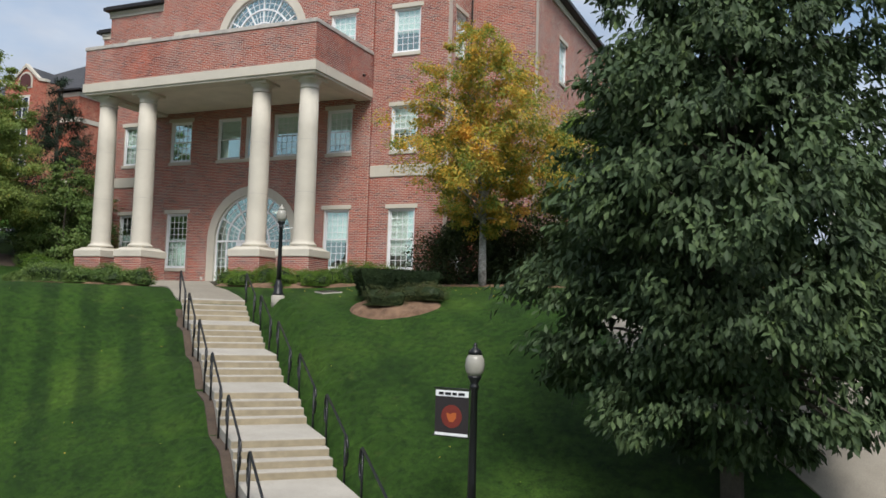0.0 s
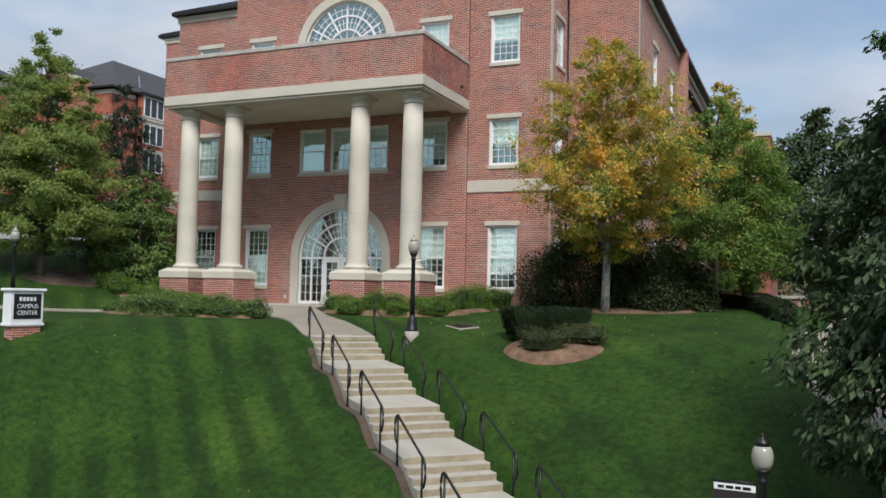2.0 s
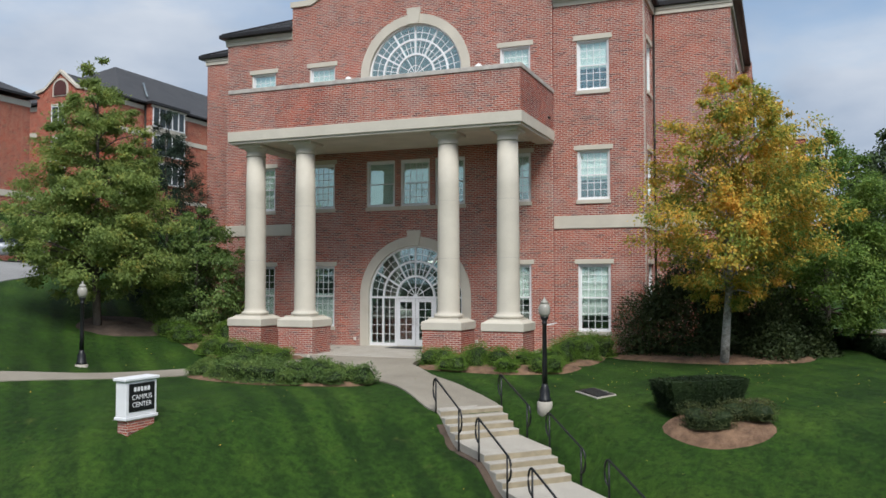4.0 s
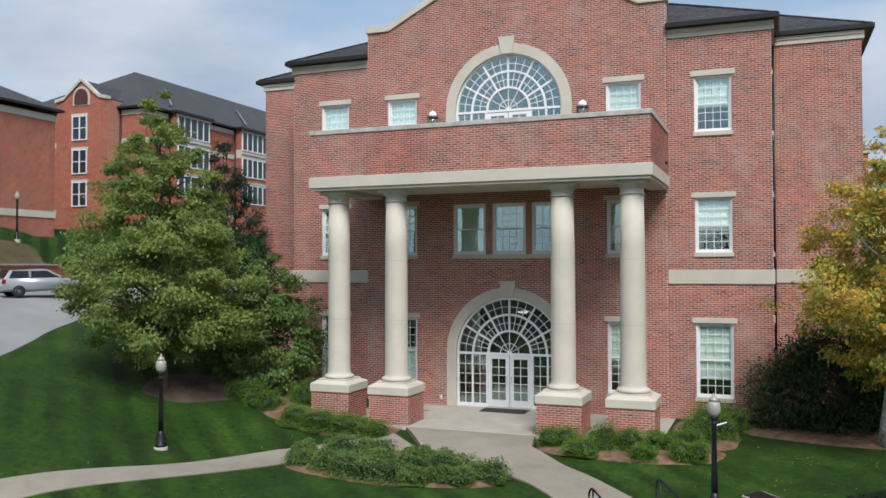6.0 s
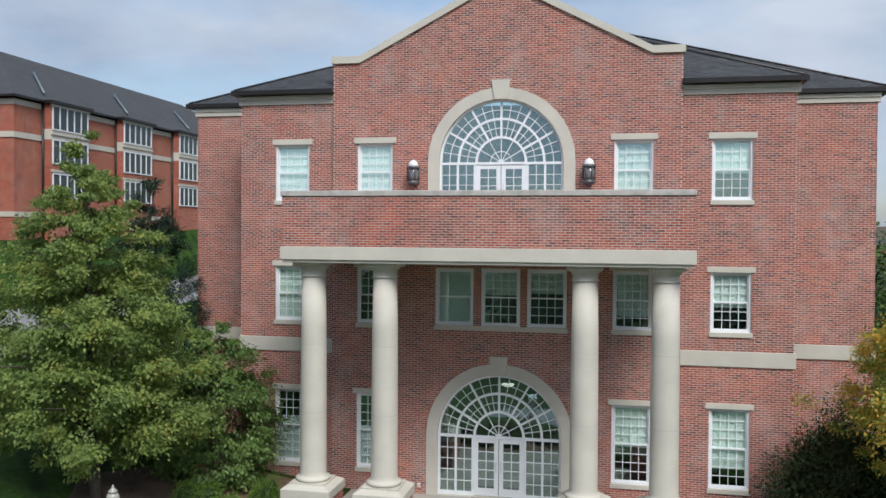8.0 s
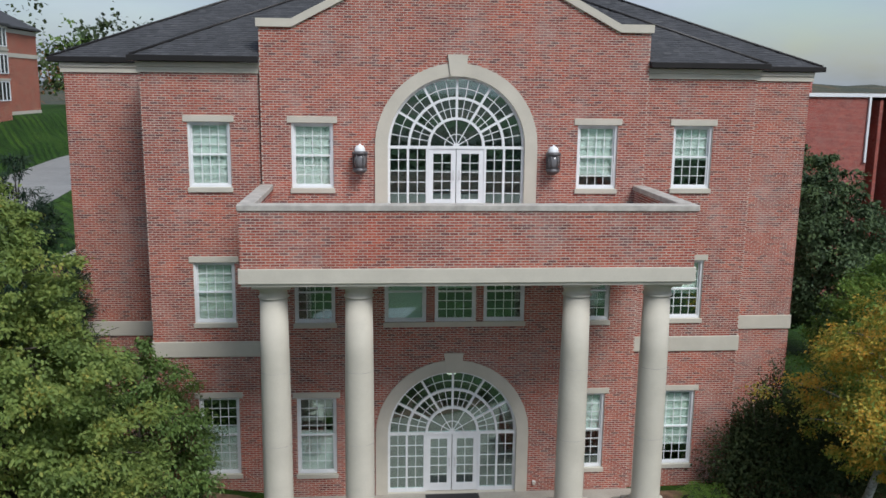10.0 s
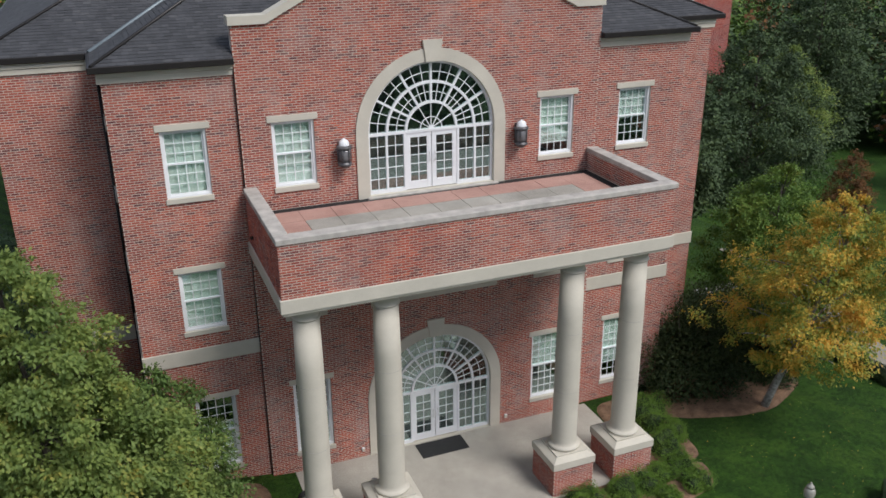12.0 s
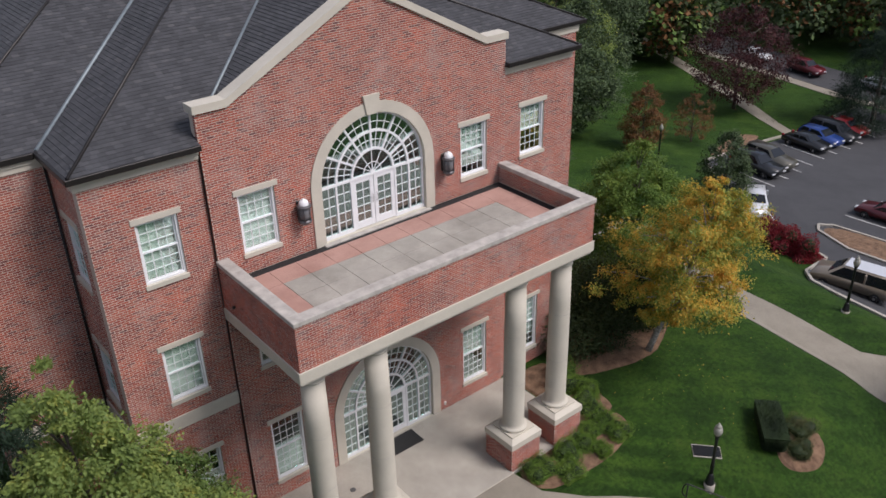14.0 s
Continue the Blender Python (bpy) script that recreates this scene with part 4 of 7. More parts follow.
def fan_window(spring, base, nm):
    """The half-round fanlight with side lights and a pair of glazed doors below it."""
    win_count[0] += 1
    th = empty("window_%d" % win_count[0])
    yf, R = 0.10, A_R - 0.02
    radii = (0.95, 1.62, R)
    h = spring - base

    def arc(bm, r0, r1, a0, a1, y0, y1, n):
        for i in range(n):
            a, b = radians(a0 + (a1 - a0) * i / n), radians(a0 + (a1 - a0) * (i + 1) / n)
            prism(bm, [(r * math.cos(t), spring + r * math.sin(t)) for r, t in ((r0, a), (r1, a), (r1, b), (r0, b))], y0, y1)

    def spoke(bm, a, r0, r1, wd, y0, y1):
        d, n = Vector((math.cos(radians(a)), math.sin(radians(a)))), Vector((-math.sin(radians(a)), math.cos(radians(a))))
        q = [d * r0 + n * wd / 2, d * r0 - n * wd / 2, d * r1 - n * wd / 2, d * r1 + n * wd / 2]
        prism(bm, [(p.x, spring + p.y) for p in q], y0, y1)
    bm = B()
    for r in radii:
        arc(bm, r - 0.085, r, 0, 180, yf, yf + 0.12, 24)
    for a in (30, 60, 90, 120, 150):
        spoke(bm, a, radii[0] - 0.01, R - 0.05, 0.075, yf + 0.005, yf + 0.115)
    part("fan_frame", bm, M_WHITE, th)
    bm = B()
    for k in range(2):
        r0, r1 = radii[k], radii[k + 1] - 0.085
        arc(bm, (r0 + r1) / 2 - 0.012, (r0 + r1) / 2 + 0.012, 0, 180, yf + 0.03, yf + 0.07, 24)
    for seg in range(6):
        for a in (10, 20):
            spoke(bm, seg * 30 + a, radii[0], R - 0.08, 0.024, yf + 0.032, yf + 0.068)
    arc(bm, 0.38, 0.405, 0, 180, yf + 0.03, yf + 0.07, 16)
    for a in (30, 60, 90, 120, 150):
        spoke(bm, a, 0.10, radii[0] - 0.08, 0.028, yf + 0.032, yf + 0.068)
    arc(bm, 0.02, 0.10, 0, 180, yf + 0.02, yf + 0.08, 8)
    part("fan_muntin", bm, M_WHITE, th)
    m0, m1 = (radii[0] + radii[1] - 0.085) / 2, (radii[1] + R - 0.085) / 2
    rings = [(0.405, radii[0] - 0.085, 6), (radii[0], m0, 18), (m0, radii[1] - 0.085, 18), (radii[1], m1, 18), (m1, R - 0.085, 18), (0.10, 0.38, 6)]
    for r0, r1, n in rings:
        for i in range(n):
            a0, a1 = 180.0 * i / n + 0.4, 180.0 * (i + 1) / n - 0.4
            bm = B()
            am = (a0 + a1) / 2
            pts = [(r * math.cos(radians(t)), spring + r * math.sin(radians(t))) for r, t in ((r0 + 0.01, a0), (r1 - 0.01, a0), (r1 - 0.01, am), (r1 - 0.01, a1), (r0 + 0.01, a1), (r0 + 0.01, am))]
            prism(bm, pts, yf + 0.046, yf + 0.052)
            part("pane", bm, M_GLASS, th).visible_shadow = False
    # transom, mullions, side lights
    bm = B()
    box(bm, -R, R, yf - 0.01, yf + 0.13, spring - 0.09, spring)
    for x in (-R, R - 0.085):
        box(bm, x, x + 0.085, yf, yf + 0.12, base, spring - 0.09)
    for s in (-1, 1):
        box(bm, *sorted((s * 0.93, s * 1.01)), yf - 0.005, yf + 0.125, base, spring - 0.09)
        box(bm, *sorted((s * 1.57, s * 1.645)), yf, yf + 0.12, base + 0.13, spring - 0.09)
        box(bm, *sorted((s * 1.01, s * (R - 0.085))), yf, yf + 0.12, base, base + 0.13)
    part("side_light_frame", bm, M_WHITE, th)
    pane_me = {}
    for s in (-1, 1):
        for x0, x1 in ((1.01, 1.57), (1.645, R - 0.085)):
            bm = B()
            xm = (x0 + x1) / 2
            box(bm, *sorted((s * (xm - 0.012), s * (xm + 0.012))), yf + 0.03, yf + 0.07, base + 0.13, spring - 0.09)
            nr = 5
            for j in range(1, nr):
                z = base + 0.13 + (h - 0.22) * j / nr
                box(bm, *sorted((s * x0, s * x1)), yf + 0.032, yf + 0.068, z - 0.011, z + 0.011)
            part("side_light_muntin", bm, M_WHITE, th)
            pw, ph = (x1 - x0) / 2, (h - 0.22) / nr
            if round(pw, 3) not in pane_me:
                pane_me[round(pw, 3)] = cached(("pane", "side", round(pw, 3), nm), lambda: box(B(), -pw / 2 + 0.006, pw / 2 - 0.006, -0.003, 0.003, -ph / 2 + 0.006, ph / 2 - 0.006), M_GLASS)
            for i in range(2):
                for j in range(nr):
                    part("pane", pane_me[round(pw, 3)], None, th, at=(s * (x0 + pw * (i + 0.5)), yf + 0.05, base + 0.13 + ph * (j + 0.5))).visible_shadow = False
    tagged(th, "white half-round fanlight with side lights in the brick front", "arched window", kind="structure")
    # doors
    for s in (-1, 1):
        d = empty("door_%d" % (1 + (s > 0) + 2 * (nm == "upper")))
        x0, x1 = sorted((s * 0.012, s * 0.925))
        z0, z1 = base + 0.02, spring - 0.095
        st = 0.16
        bm = B()
        box(bm, x0, x0 + st, yf + 0.02, yf + 0.075, z0, z1, 0.006)
        box(bm, x1 - st, x1, yf + 0.02, yf + 0.075, z0, z1, 0.006)
        box(bm, x0 + st, x1 - st, yf + 0.021, yf + 0.074, z0, z0 + 0.28, 0.006)
        box(bm, x0 + st, x1 - st, yf + 0.021, yf + 0.074, z1 - 0.16, z1, 0.006)
        part("door_frame", bm, M_WHITE, d)
        bm = B()
        xm, nr = (x0 + x1) / 2, 5
        zb, zt = z0 + 0.28, z1 - 0.16
        box(bm, xm - 0.013, xm + 0.013, yf + 0.03, yf + 0.065, zb, zt)
        for j in range(1, nr):
            z = zb + (zt - zb) * j / nr
            box(bm, x0 + st, x1 - st, yf + 0.032, yf + 0.063, z - 0.012, z + 0.012)
        part("door_muntin", bm, M_WHITE, d)
        pw, ph = (x1 - x0 - 2 * st) / 2, (zt - zb) / nr
        me = cached(("pane", "door", nm), lambda: box(B(), -pw / 2 + 0.006, pw / 2 - 0.006, -0.003, 0.003, -ph / 2 + 0.006, ph / 2 - 0.006), M_GLASS)
        for i in range(2):
            for j in range(nr):
                part("pane", me, None, d, at=(x0 + st + pw * (i + 0.5), yf + 0.047, zb + ph * (j + 0.5))).visible_shadow = False
        bm = B()
        hx = s * 0.10
        tube(bm, [(hx, yf + 0.02, base + 0.95), (hx, yf - 0.05, base + 0.97), (hx, yf - 0.05, base + 1.25), (hx, yf + 0.02, base + 1.27)], 0.014, 6)
        part("door_handle", bm, M_CHROME, d, "steel pull handle")
        tagged(d, "white glazed door leaf, closed, in an arched opening", "door", kind="structure")
    bm = B()
    box(bm, -A_R, A_R, -0.02, 0.36, base - 0.12, base, 0.01)
    tagged(part("door_sill", bm, M_STONE), "stone threshold under the glazed doors", "threshold", kind="structure")


DOOR0, BALC = 0.06, 10.28
fan_window(A1_SPRING, DOOR0, "lower")
fan_window(A2_SPRING, BALC + 0.02, "upper")


# ---- porch and balcony ----
PX, PY = 6.42, -4.93
bm = B()
box(bm, -6.62, 6.62, -4.98, 0.0, -0.6, 0.04, 0.01)
tagged(part("porch_floor", bm, M_CONC), "pale concrete porch slab", "porch", kind="structure")
bm = B()
box(bm, -0.95, 0.95, -1.05, -0.12, 0.042, 0.06, 0.006)
tagged(part("door_mat", bm, M_RUBBER), "dark rubber mat before the doors", "door mat")

COLS = (-5.62, -3.18, 3.24, 5.67)
COL_Y = -4.12


def column():
    th = empty("column", pose(COLS[0], COL_Y, 0))
    bm = B()
    box(bm, -0.78, 0.78, -0.78, 0.78, -0.7, 1.12)
    part("pedestal", bm, M_MORTAR, th, "red brick pedestal")
    bm = B()
    box(bm, -0.83, 0.83, -0.83, 0.83, 1.12, 1.42, 0.015)
    for z0, r0, z1, r1 in ((1.42, 0.82, 1.53, 0.62), (1.53, 0.60, 1.58, 0.60)):
        lo = [bm.verts.new((sx * r0, sy * r0, z0)) for sx, sy in ((-1, -1), (1, -1), (1, 1), (-1, 1))]
        hi = [bm.verts.new((sx * r1, sy * r1, z1)) for sx, sy in ((-1, -1), (1, -1), (1, 1), (-1, 1))]
        for i in range(4):
            bm.faces.new((lo[i], lo[(i + 1) % 4], hi[(i + 1) % 4], hi[i]))
        bm.faces.new(hi)
    part("plinth", bm, M_STONE, th, "cream cast stone plinth block")
    part("shaft", lathe(B(), [(0.52, 1.58), (0.565, 1.61), (0.575, 1.66), (0.555, 1.70), (0.49, 1.72), (0.455, 1.77), (0.438, 1.88), (0.436, 3.4), (0.430, 5.0), (0.418, 6.6), (0.392, 8.31)], 40), M_STONE, th, "smooth cream tapered shaft")
    for z, r in ((3.86, 0.436), (6.1, 0.4225)):
        part("joint", lathe(B(), [(r, z), (r + 0.0015, z + 0.001), (r + 0.0015, z + 0.012), (r, z + 0.013)], 40), M_COPING, th, "thin grey joint between shaft drums")
    part("capital", lathe(B(), [(0.392, 8.31), (0.432, 8.32), (0.440, 8.34), (0.432, 8.36), (0.396, 8.37), (0.396, 8.54), (0.425, 8.55), (0.430, 8.57), (0.500, 8.63), (0.515, 8.66)], 40), M_STONE, th)
    bm = B()
    box(bm, -0.545, 0.545, -0.545, 0.545, 8.66, 8.785, 0.012)
    part("abacus", bm, M_STONE, th)
    return tagged(th, "cream Tuscan column on a red brick pedestal", "column", "porch columns")


def brick_rows(x0, x1, z0, z1, seed, clip=None):
    """Where the bricks of a running bond lie: from, to, foot, head."""
    L, H, J = 0.254, 0.0794, 0.022
    out, row = [], 0
    z = math.floor(z0 / H) * H
    while z < z1 - 0.01:
        r = int(round(z / H))
        x = math.floor(x0 / L) * L - (L / 2 if r % 2 else 0)
        while x < x1:
            a, b, c, d = max(x + J / 2, x0), min(x + L - J / 2, x1), max(z + J / 2, z0), min(z + H - J / 2, z1)
            if b - a > 0.02 and d - c > 0.015:
                out.append((a, b, c, d))
            x += L
        z += H
    return out


def cut_rows(rows, holes, keep=None):
    out = []
    for a, b, c, d in rows:
        segs = [(a, b)]
        for h in holes:
            if c < h[3] - 0.005 and d > h[2] + 0.005:
                nxt = []
                for p, q in segs:
                    if q <= h[0] or p >= h[1]:
                        nxt.append((p, q))
                    else:
                        if p < h[0] - 0.02:
                            nxt.append((p, h[0]))
                        if q > h[1] + 0.02:
                            nxt.append((h[1], q))
                segs = nxt
        for p, q in segs:
            if q - p > 0.02 and (keep is None or keep((p + q) / 2, (c + d) / 2)):
                out.append((p, q, c, d))
    return out


def bricks_mesh(name, rows, plane, out, parent, seed, axis="x"):
    """Bricks proud of a wall. plane: where its face lies; out: which way it faces (-1 or 1); axis: which way it runs."""
    rnd = random.Random(seed)
    v, f = [], []
    for a, b, c, d in rows:
        p = 0.007 + rnd.uniform(0, 0.004)
        y0, y1 = plane, plane + out * p
        i = len(v)
        e = 0.003
        for x, z, y in ((a, c, y0), (b, c, y0), (b, d, y0), (a, d, y0), (a + e, c + e, y1), (b - e, c + e, y1), (b - e, d - e, y1), (a + e, d - e, y1)):
            v.append((x, y, z) if axis == "x" else (y, x, z))
        f += [(i + 4, i + 5, i + 6, i + 7), (i, i + 1, i + 5, i + 4), (i + 1, i + 2, i + 6, i + 5), (i + 2, i + 3, i + 7, i + 6), (i + 3, i, i + 4, i + 7)]
    ob = mesh_np(name, v, f, M_BRICK, parent)
    return tagged(ob, kind="stuff")


col = column()
ped = [r for r in brick_rows(-0.78, 0.78, -0.65, 1.12, 5)]
for k, (pl, o, ax) in enumerate(((-0.78, -1, "x"), (0.78, 1, "x"), (-0.78, -1, "y"), (0.78, 1, "y"))):
    bricks_mesh("pedestal_bricks", ped, pl, o, col, 30 + k, ax)
for x in COLS[1:]:
    copy_thing(col, pose(x, COL_Y, 0))

balcony = tagged(empty("balcony"), "brick balcony with stone coping carried on columns", "balcony")
E0, E1 = 8.79, 9.31
for x0, x1, y0, y1 in ((-PX - 0.06, PX + 0.06, PY - 0.06, PY + 0.75), (-PX - 0.06, -PX + 0.75, PY + 0.751, -0.02), (PX - 0.75, PX + 0.06, PY + 0.751, -0.02)):
    bm = B()
    box(bm, x0, x1, y0, y1, E0 + 0.10, E1, 0.012)
    ins = 0.07
    box(bm, x0 + (ins if x0 < -PX else 0.02), x1 - (ins if x1 > PX else 0.02), y0 + (ins if y0 < PY else 0), y1, E0, E0 + 0.098, 0.008)
    part("entablature", bm, M_STONE, balcony, "cream cast stone beam")
bm = B()
box(bm, -PX + 0.76, PX - 0.76, PY + 0.76, -0.02, E0 + 0.16, E0 + 0.24)
part("soffit", bm, M_SOFFIT, balcony, "plain buff plaster soffit")
bm = B()
T = 0.34
for x0, x1, y0, y1 in ((-PX, PX, PY, PY + T), (-PX, -PX + T, PY + T + 0.001, -0.01), (PX - T, PX, PY + T + 0.001, -0.01)):
    box(bm, x0, x1, y0, y1, E1 + 0.002, 10.92)
part("parapet", bm, M_MORTAR, balcony, "red brick parapet")
bm = B()
for x0, x1, y0, y1 in ((-PX - 0.05, PX + 0.05, PY - 0.05, PY + T + 0.05), (-PX - 0.05, -PX + T + 0.05, PY + T + 0.051, -0.01), (PX - T - 0.05, PX + 0.05, PY + T + 0.051, -0.01)):
    box(bm, x0, x1, y0, y1, 10.922, 11.10, 0.018)
part("coping", bm, M_COPING, balcony, "weathered grey stone coping")
bm = B()
box(bm, -PX + T + 0.002, PX - T - 0.002, PY + T + 0.002, -0.01, 9.4, BALC - 0.045)
part("deck", bm, M_RUBBER, balcony, "dark balcony deck under the pavers")
tiles = {}
nx, ny = 11, 4
tw, td = (2 * (PX - T) - 0.52) / nx, (-0.42 - (PY + T) - 0.10) / ny
for key, mat in (("g", M_PAVER_G), ("p", M_PAVER_P)):
    bm = box(B(), -tw / 2 + 0.006, tw / 2 - 0.006, -td / 2 + 0.006, td / 2 - 0.006, -0.03, 0.0, 0.004)
    tiles[key] = bpy.data.meshes.new("paver")
    bm.to_mesh(tiles[key])
    bm.free()
    tiles[key].materials.append(mat)
rnd = random.Random(8)
for i in range(nx):
    for j in range(ny):
        edge = i in (0, nx - 1) or j == ny - 1
        part("paver", tiles["p" if edge else "g"], None, balcony, at=(-PX + T + 0.16 + tw * (i + 0.5), PY + T + 0.10 + td * (j + 0.5), BALC - 0.01 + rnd.uniform(-0.003, 0.003)))
for s in (-1, 1):
    bm = B()
    tube(bm, [(s * PX - 0.0, -0.9, 9.75), (s * (PX + 0.10), -0.9, 9.73)], 0.06, 8)
    part("scupper", bm, M_GUTTER, balcony, "dark scupper spout")


M_SMOKE = plain("smoked_glass", (0.15, 0.145, 0.15), 0.15, 0, 0.2, 4, 40, 0.05)


def wall_lantern(x):
    th = empty("wall_lantern", pose(x, -0.14, 11.55))
    part("backplate", box(B(), -0.12, 0.12, 0.06, 0.138, 0.05, 0.75, 0.01), M_BLACK, th)
    part("cage", lathe(B(), [(0.08, -0.08), (0.19, 0.0), (0.24, 0.05), (0.24, 0.10), (0.215, 0.11), (0.215, 0.14)], 10, 0, -0.17), M_DKGREY, th)
    part("glass", lathe(B(), [(0.19, 0.14), (0.20, 0.3), (0.20, 0.62)], 10, 0, -0.17), M_SMOKE, th, "smoked lantern glass")
    for k in range(6):
        a = 2 * math.pi * k / 6
        tube_bm = tube(B(), [(0.215 * math.cos(a), -0.17 + 0.215 * math.sin(a), 0.12), (0.225 * math.cos(a), -0.17 + 0.225 * math.sin(a), 0.64)], 0.020, 5)
        part("cage_bar", tube_bm, M_DKGREY, th)
    part("hood_rim", lathe(B(), [(0.25, 0.59), (0.26, 0.61), (0.25, 0.66), (0.19, 0.675)], 12, 0, -0.17), M_DKGREY, th)
    part("hood", lathe(B(), [(0.18, 0.676), (0.175, 0.70), (0.165, 0.78), (0.12, 0.85), (0.03, 0.89), (0.02, 0.92)], 12, 0, -0.17), M_WHITE, th, "pale domed hood")
    return tagged(th, "dark grey wall lantern with pale domed hood", "wall lantern", "balcony lanterns")


for x in (-3.19, 3.19):
    wall_lantern(x)

bm = B()
box(bm, -2.55, 2.46, -5.01, -4.984, -0.1, 0.046)
tagged(part("trim_joint", bm, M_STONE), "pale sealed joint between porch and walkway", "joint", kind="structure")
bm = B()
box(bm, -A_R - 0.1, A_R + 0.1, -0.22, -0.022, BALC - 0.12, BALC + 0.0, 0.01)
tagged(part("trim_step", bm, M_COPING), "grey stone step under the balcony doors", "step", kind="structure")
for x in (-2.98, 2.96):
    th = empty("outlet_box", pose(x, -0.01, 0.36))
    part("housing", box(B(), -0.055, 0.055, -0.06, 0.01, -0.075, 0.075, 0.008), M_WHITE, th)
    part("flap", box(B(), -0.045, 0.045, -0.068, -0.0605, -0.055, 0.055, 0.003), M_STONE, th)
    tagged(th, "small pale outlet box low on the brick wall", "outlet box", "wall outlet boxes")
th = empty("litter_bin", pose(-5.72, -2.5, 0.042))
part("body", lathe(B(), [(0.24, 0.0), (0.27, 0.02), (0.29, 0.70), (0.27, 0.72)], 20), M_BLACK, th)
part("lid", lathe(B(), [(0.30, 0.70), (0.30, 0.76), (0.22, 0.86), (0.10, 0.90), (0.005, 0.905)], 20), M_RUBBER, th, "matt black domed lid")
tagged(th, "black round litter bin beside a porch column", "litter bin")
th = empty("floor_drain", pose(-3.04, -1.54, 0.041))
part("rim", lathe(B(), [(0.05, 0.0), (0.12, 0.0), (0.12, 0.006), (0.10, 0.010)], 16), M_DKGREY, th)
part("cover", lathe(B(), [(0.10, 0.004), (0.10, 0.009), (0.005, 0.010)], 16), M_BLACK, th)
tagged(th, "small dark round drain in the porch floor", "floor drain")

# ---- stairs ----
stairs = tagged(empty("stairway"), "long flight of pale concrete garden steps", "stairs", kind="structure")
RISE, TREAD, HALF, FAR = 0.172, 0.325, 1.0, 1.10


def st(s, u, z):
    p = STAIR_O + STAIR_D * s + STAIR_N * u
    return (p.x, p.y, z)


def slab(name, s0, s1, z0, z1, deep, label="", toned=False):
    bm = B()
    v = [bm.verts.new(st(s, u, z)) for s, u, z in ((s0, -HALF, z0 - deep), (s1, -HALF, z1 - deep), (s1, FAR, z1 - deep), (s0, FAR, z0 - deep), (s0, -HALF, z0), (s1, -HALF, z1), (s1, FAR, z1), (s0, FAR, z0))]
    for f in ((3, 2, 1, 0), (4, 5, 6, 7), (0, 1, 5, 4), (1, 2, 6, 5), (2, 3, 7, 6), (3, 0, 4, 7)):
        bm.faces.new([v[i] for i in f])
    bmesh.ops.recalc_face_normals(bm, faces=bm.faces)
    bmesh.ops.bevel(bm, geom=bm.edges[:], offset=0.012, segments=1, affect='EDGES')
    ob = part(name, bm, M_CONC, stairs, label)
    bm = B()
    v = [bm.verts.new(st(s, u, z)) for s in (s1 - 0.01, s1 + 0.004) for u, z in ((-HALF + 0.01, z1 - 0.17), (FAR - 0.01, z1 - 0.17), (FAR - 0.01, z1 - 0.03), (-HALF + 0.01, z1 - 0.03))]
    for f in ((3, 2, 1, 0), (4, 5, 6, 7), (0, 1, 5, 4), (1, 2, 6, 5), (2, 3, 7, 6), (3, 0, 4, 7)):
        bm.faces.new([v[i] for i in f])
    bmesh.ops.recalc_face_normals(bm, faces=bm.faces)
    part("riser", bm, M_RISER, ob, "ochre riser with its shade in the colour")
    return ob


def tread_z(k):
    """The tread's height at the head of flight k."""
    return STAIR_TOP + 0.02 - 0.78 * k


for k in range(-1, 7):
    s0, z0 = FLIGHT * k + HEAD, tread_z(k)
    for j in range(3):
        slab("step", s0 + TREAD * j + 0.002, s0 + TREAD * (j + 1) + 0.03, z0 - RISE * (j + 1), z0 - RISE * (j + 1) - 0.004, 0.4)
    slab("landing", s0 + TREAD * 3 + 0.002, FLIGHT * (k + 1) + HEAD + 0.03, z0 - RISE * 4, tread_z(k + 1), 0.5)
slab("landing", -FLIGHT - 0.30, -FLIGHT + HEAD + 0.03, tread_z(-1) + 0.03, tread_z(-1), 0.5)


def handrail(k, side):
    th = empty("handrail")
    u = -1.06 if side < 0 else 1.15
    s0, s1 = FLIGHT * k - 0.06, FLIGHT * k + 1.47
    z0, z1 = tread_z(k) + 0.0, tread_z(k) - 4 * RISE - 0.01
    for s, z in ((s0, z0), (s1, z1)):
        part("post", tube(B(), [st(s, u, z - 0.5), st(s, u, z + 0.92)], 0.026, 8), M_BLACK, th)
    pts = []
    for i in range(9):
        a = radians(-100 + 190 * i / 8)
        pts.append(st(s0 - 0.02 - 0.17 * max(0, math.cos(a)), u, z0 + 0.62 + 0.32 * math.sin(a)))
    low = []
    for i in range(9):
        a = radians(90 - 190 * i / 8)
        low.append(st(s1 + 0.02 + 0.17 * max(0, math.cos(a)), u, z1 + 0.62 + 0.32 * math.sin(a)))
    part("rail", tube(B(), pts + low, 0.028, 8), M_BLACK, th)
    return tagged(th, "black steel handrail with looped ends beside the steps", "handrail", "stair handrails")


for k in range(-1, 7):
    for side in (-1, 1):
        handrail(k, side)


edge = [STAIR_O + STAIR_D * v for v in (-2.4, 0, 3, 6, 9, 12, 15, 18)]
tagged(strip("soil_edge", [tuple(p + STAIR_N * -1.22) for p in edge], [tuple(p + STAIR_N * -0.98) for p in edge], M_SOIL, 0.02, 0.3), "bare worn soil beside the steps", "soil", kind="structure")


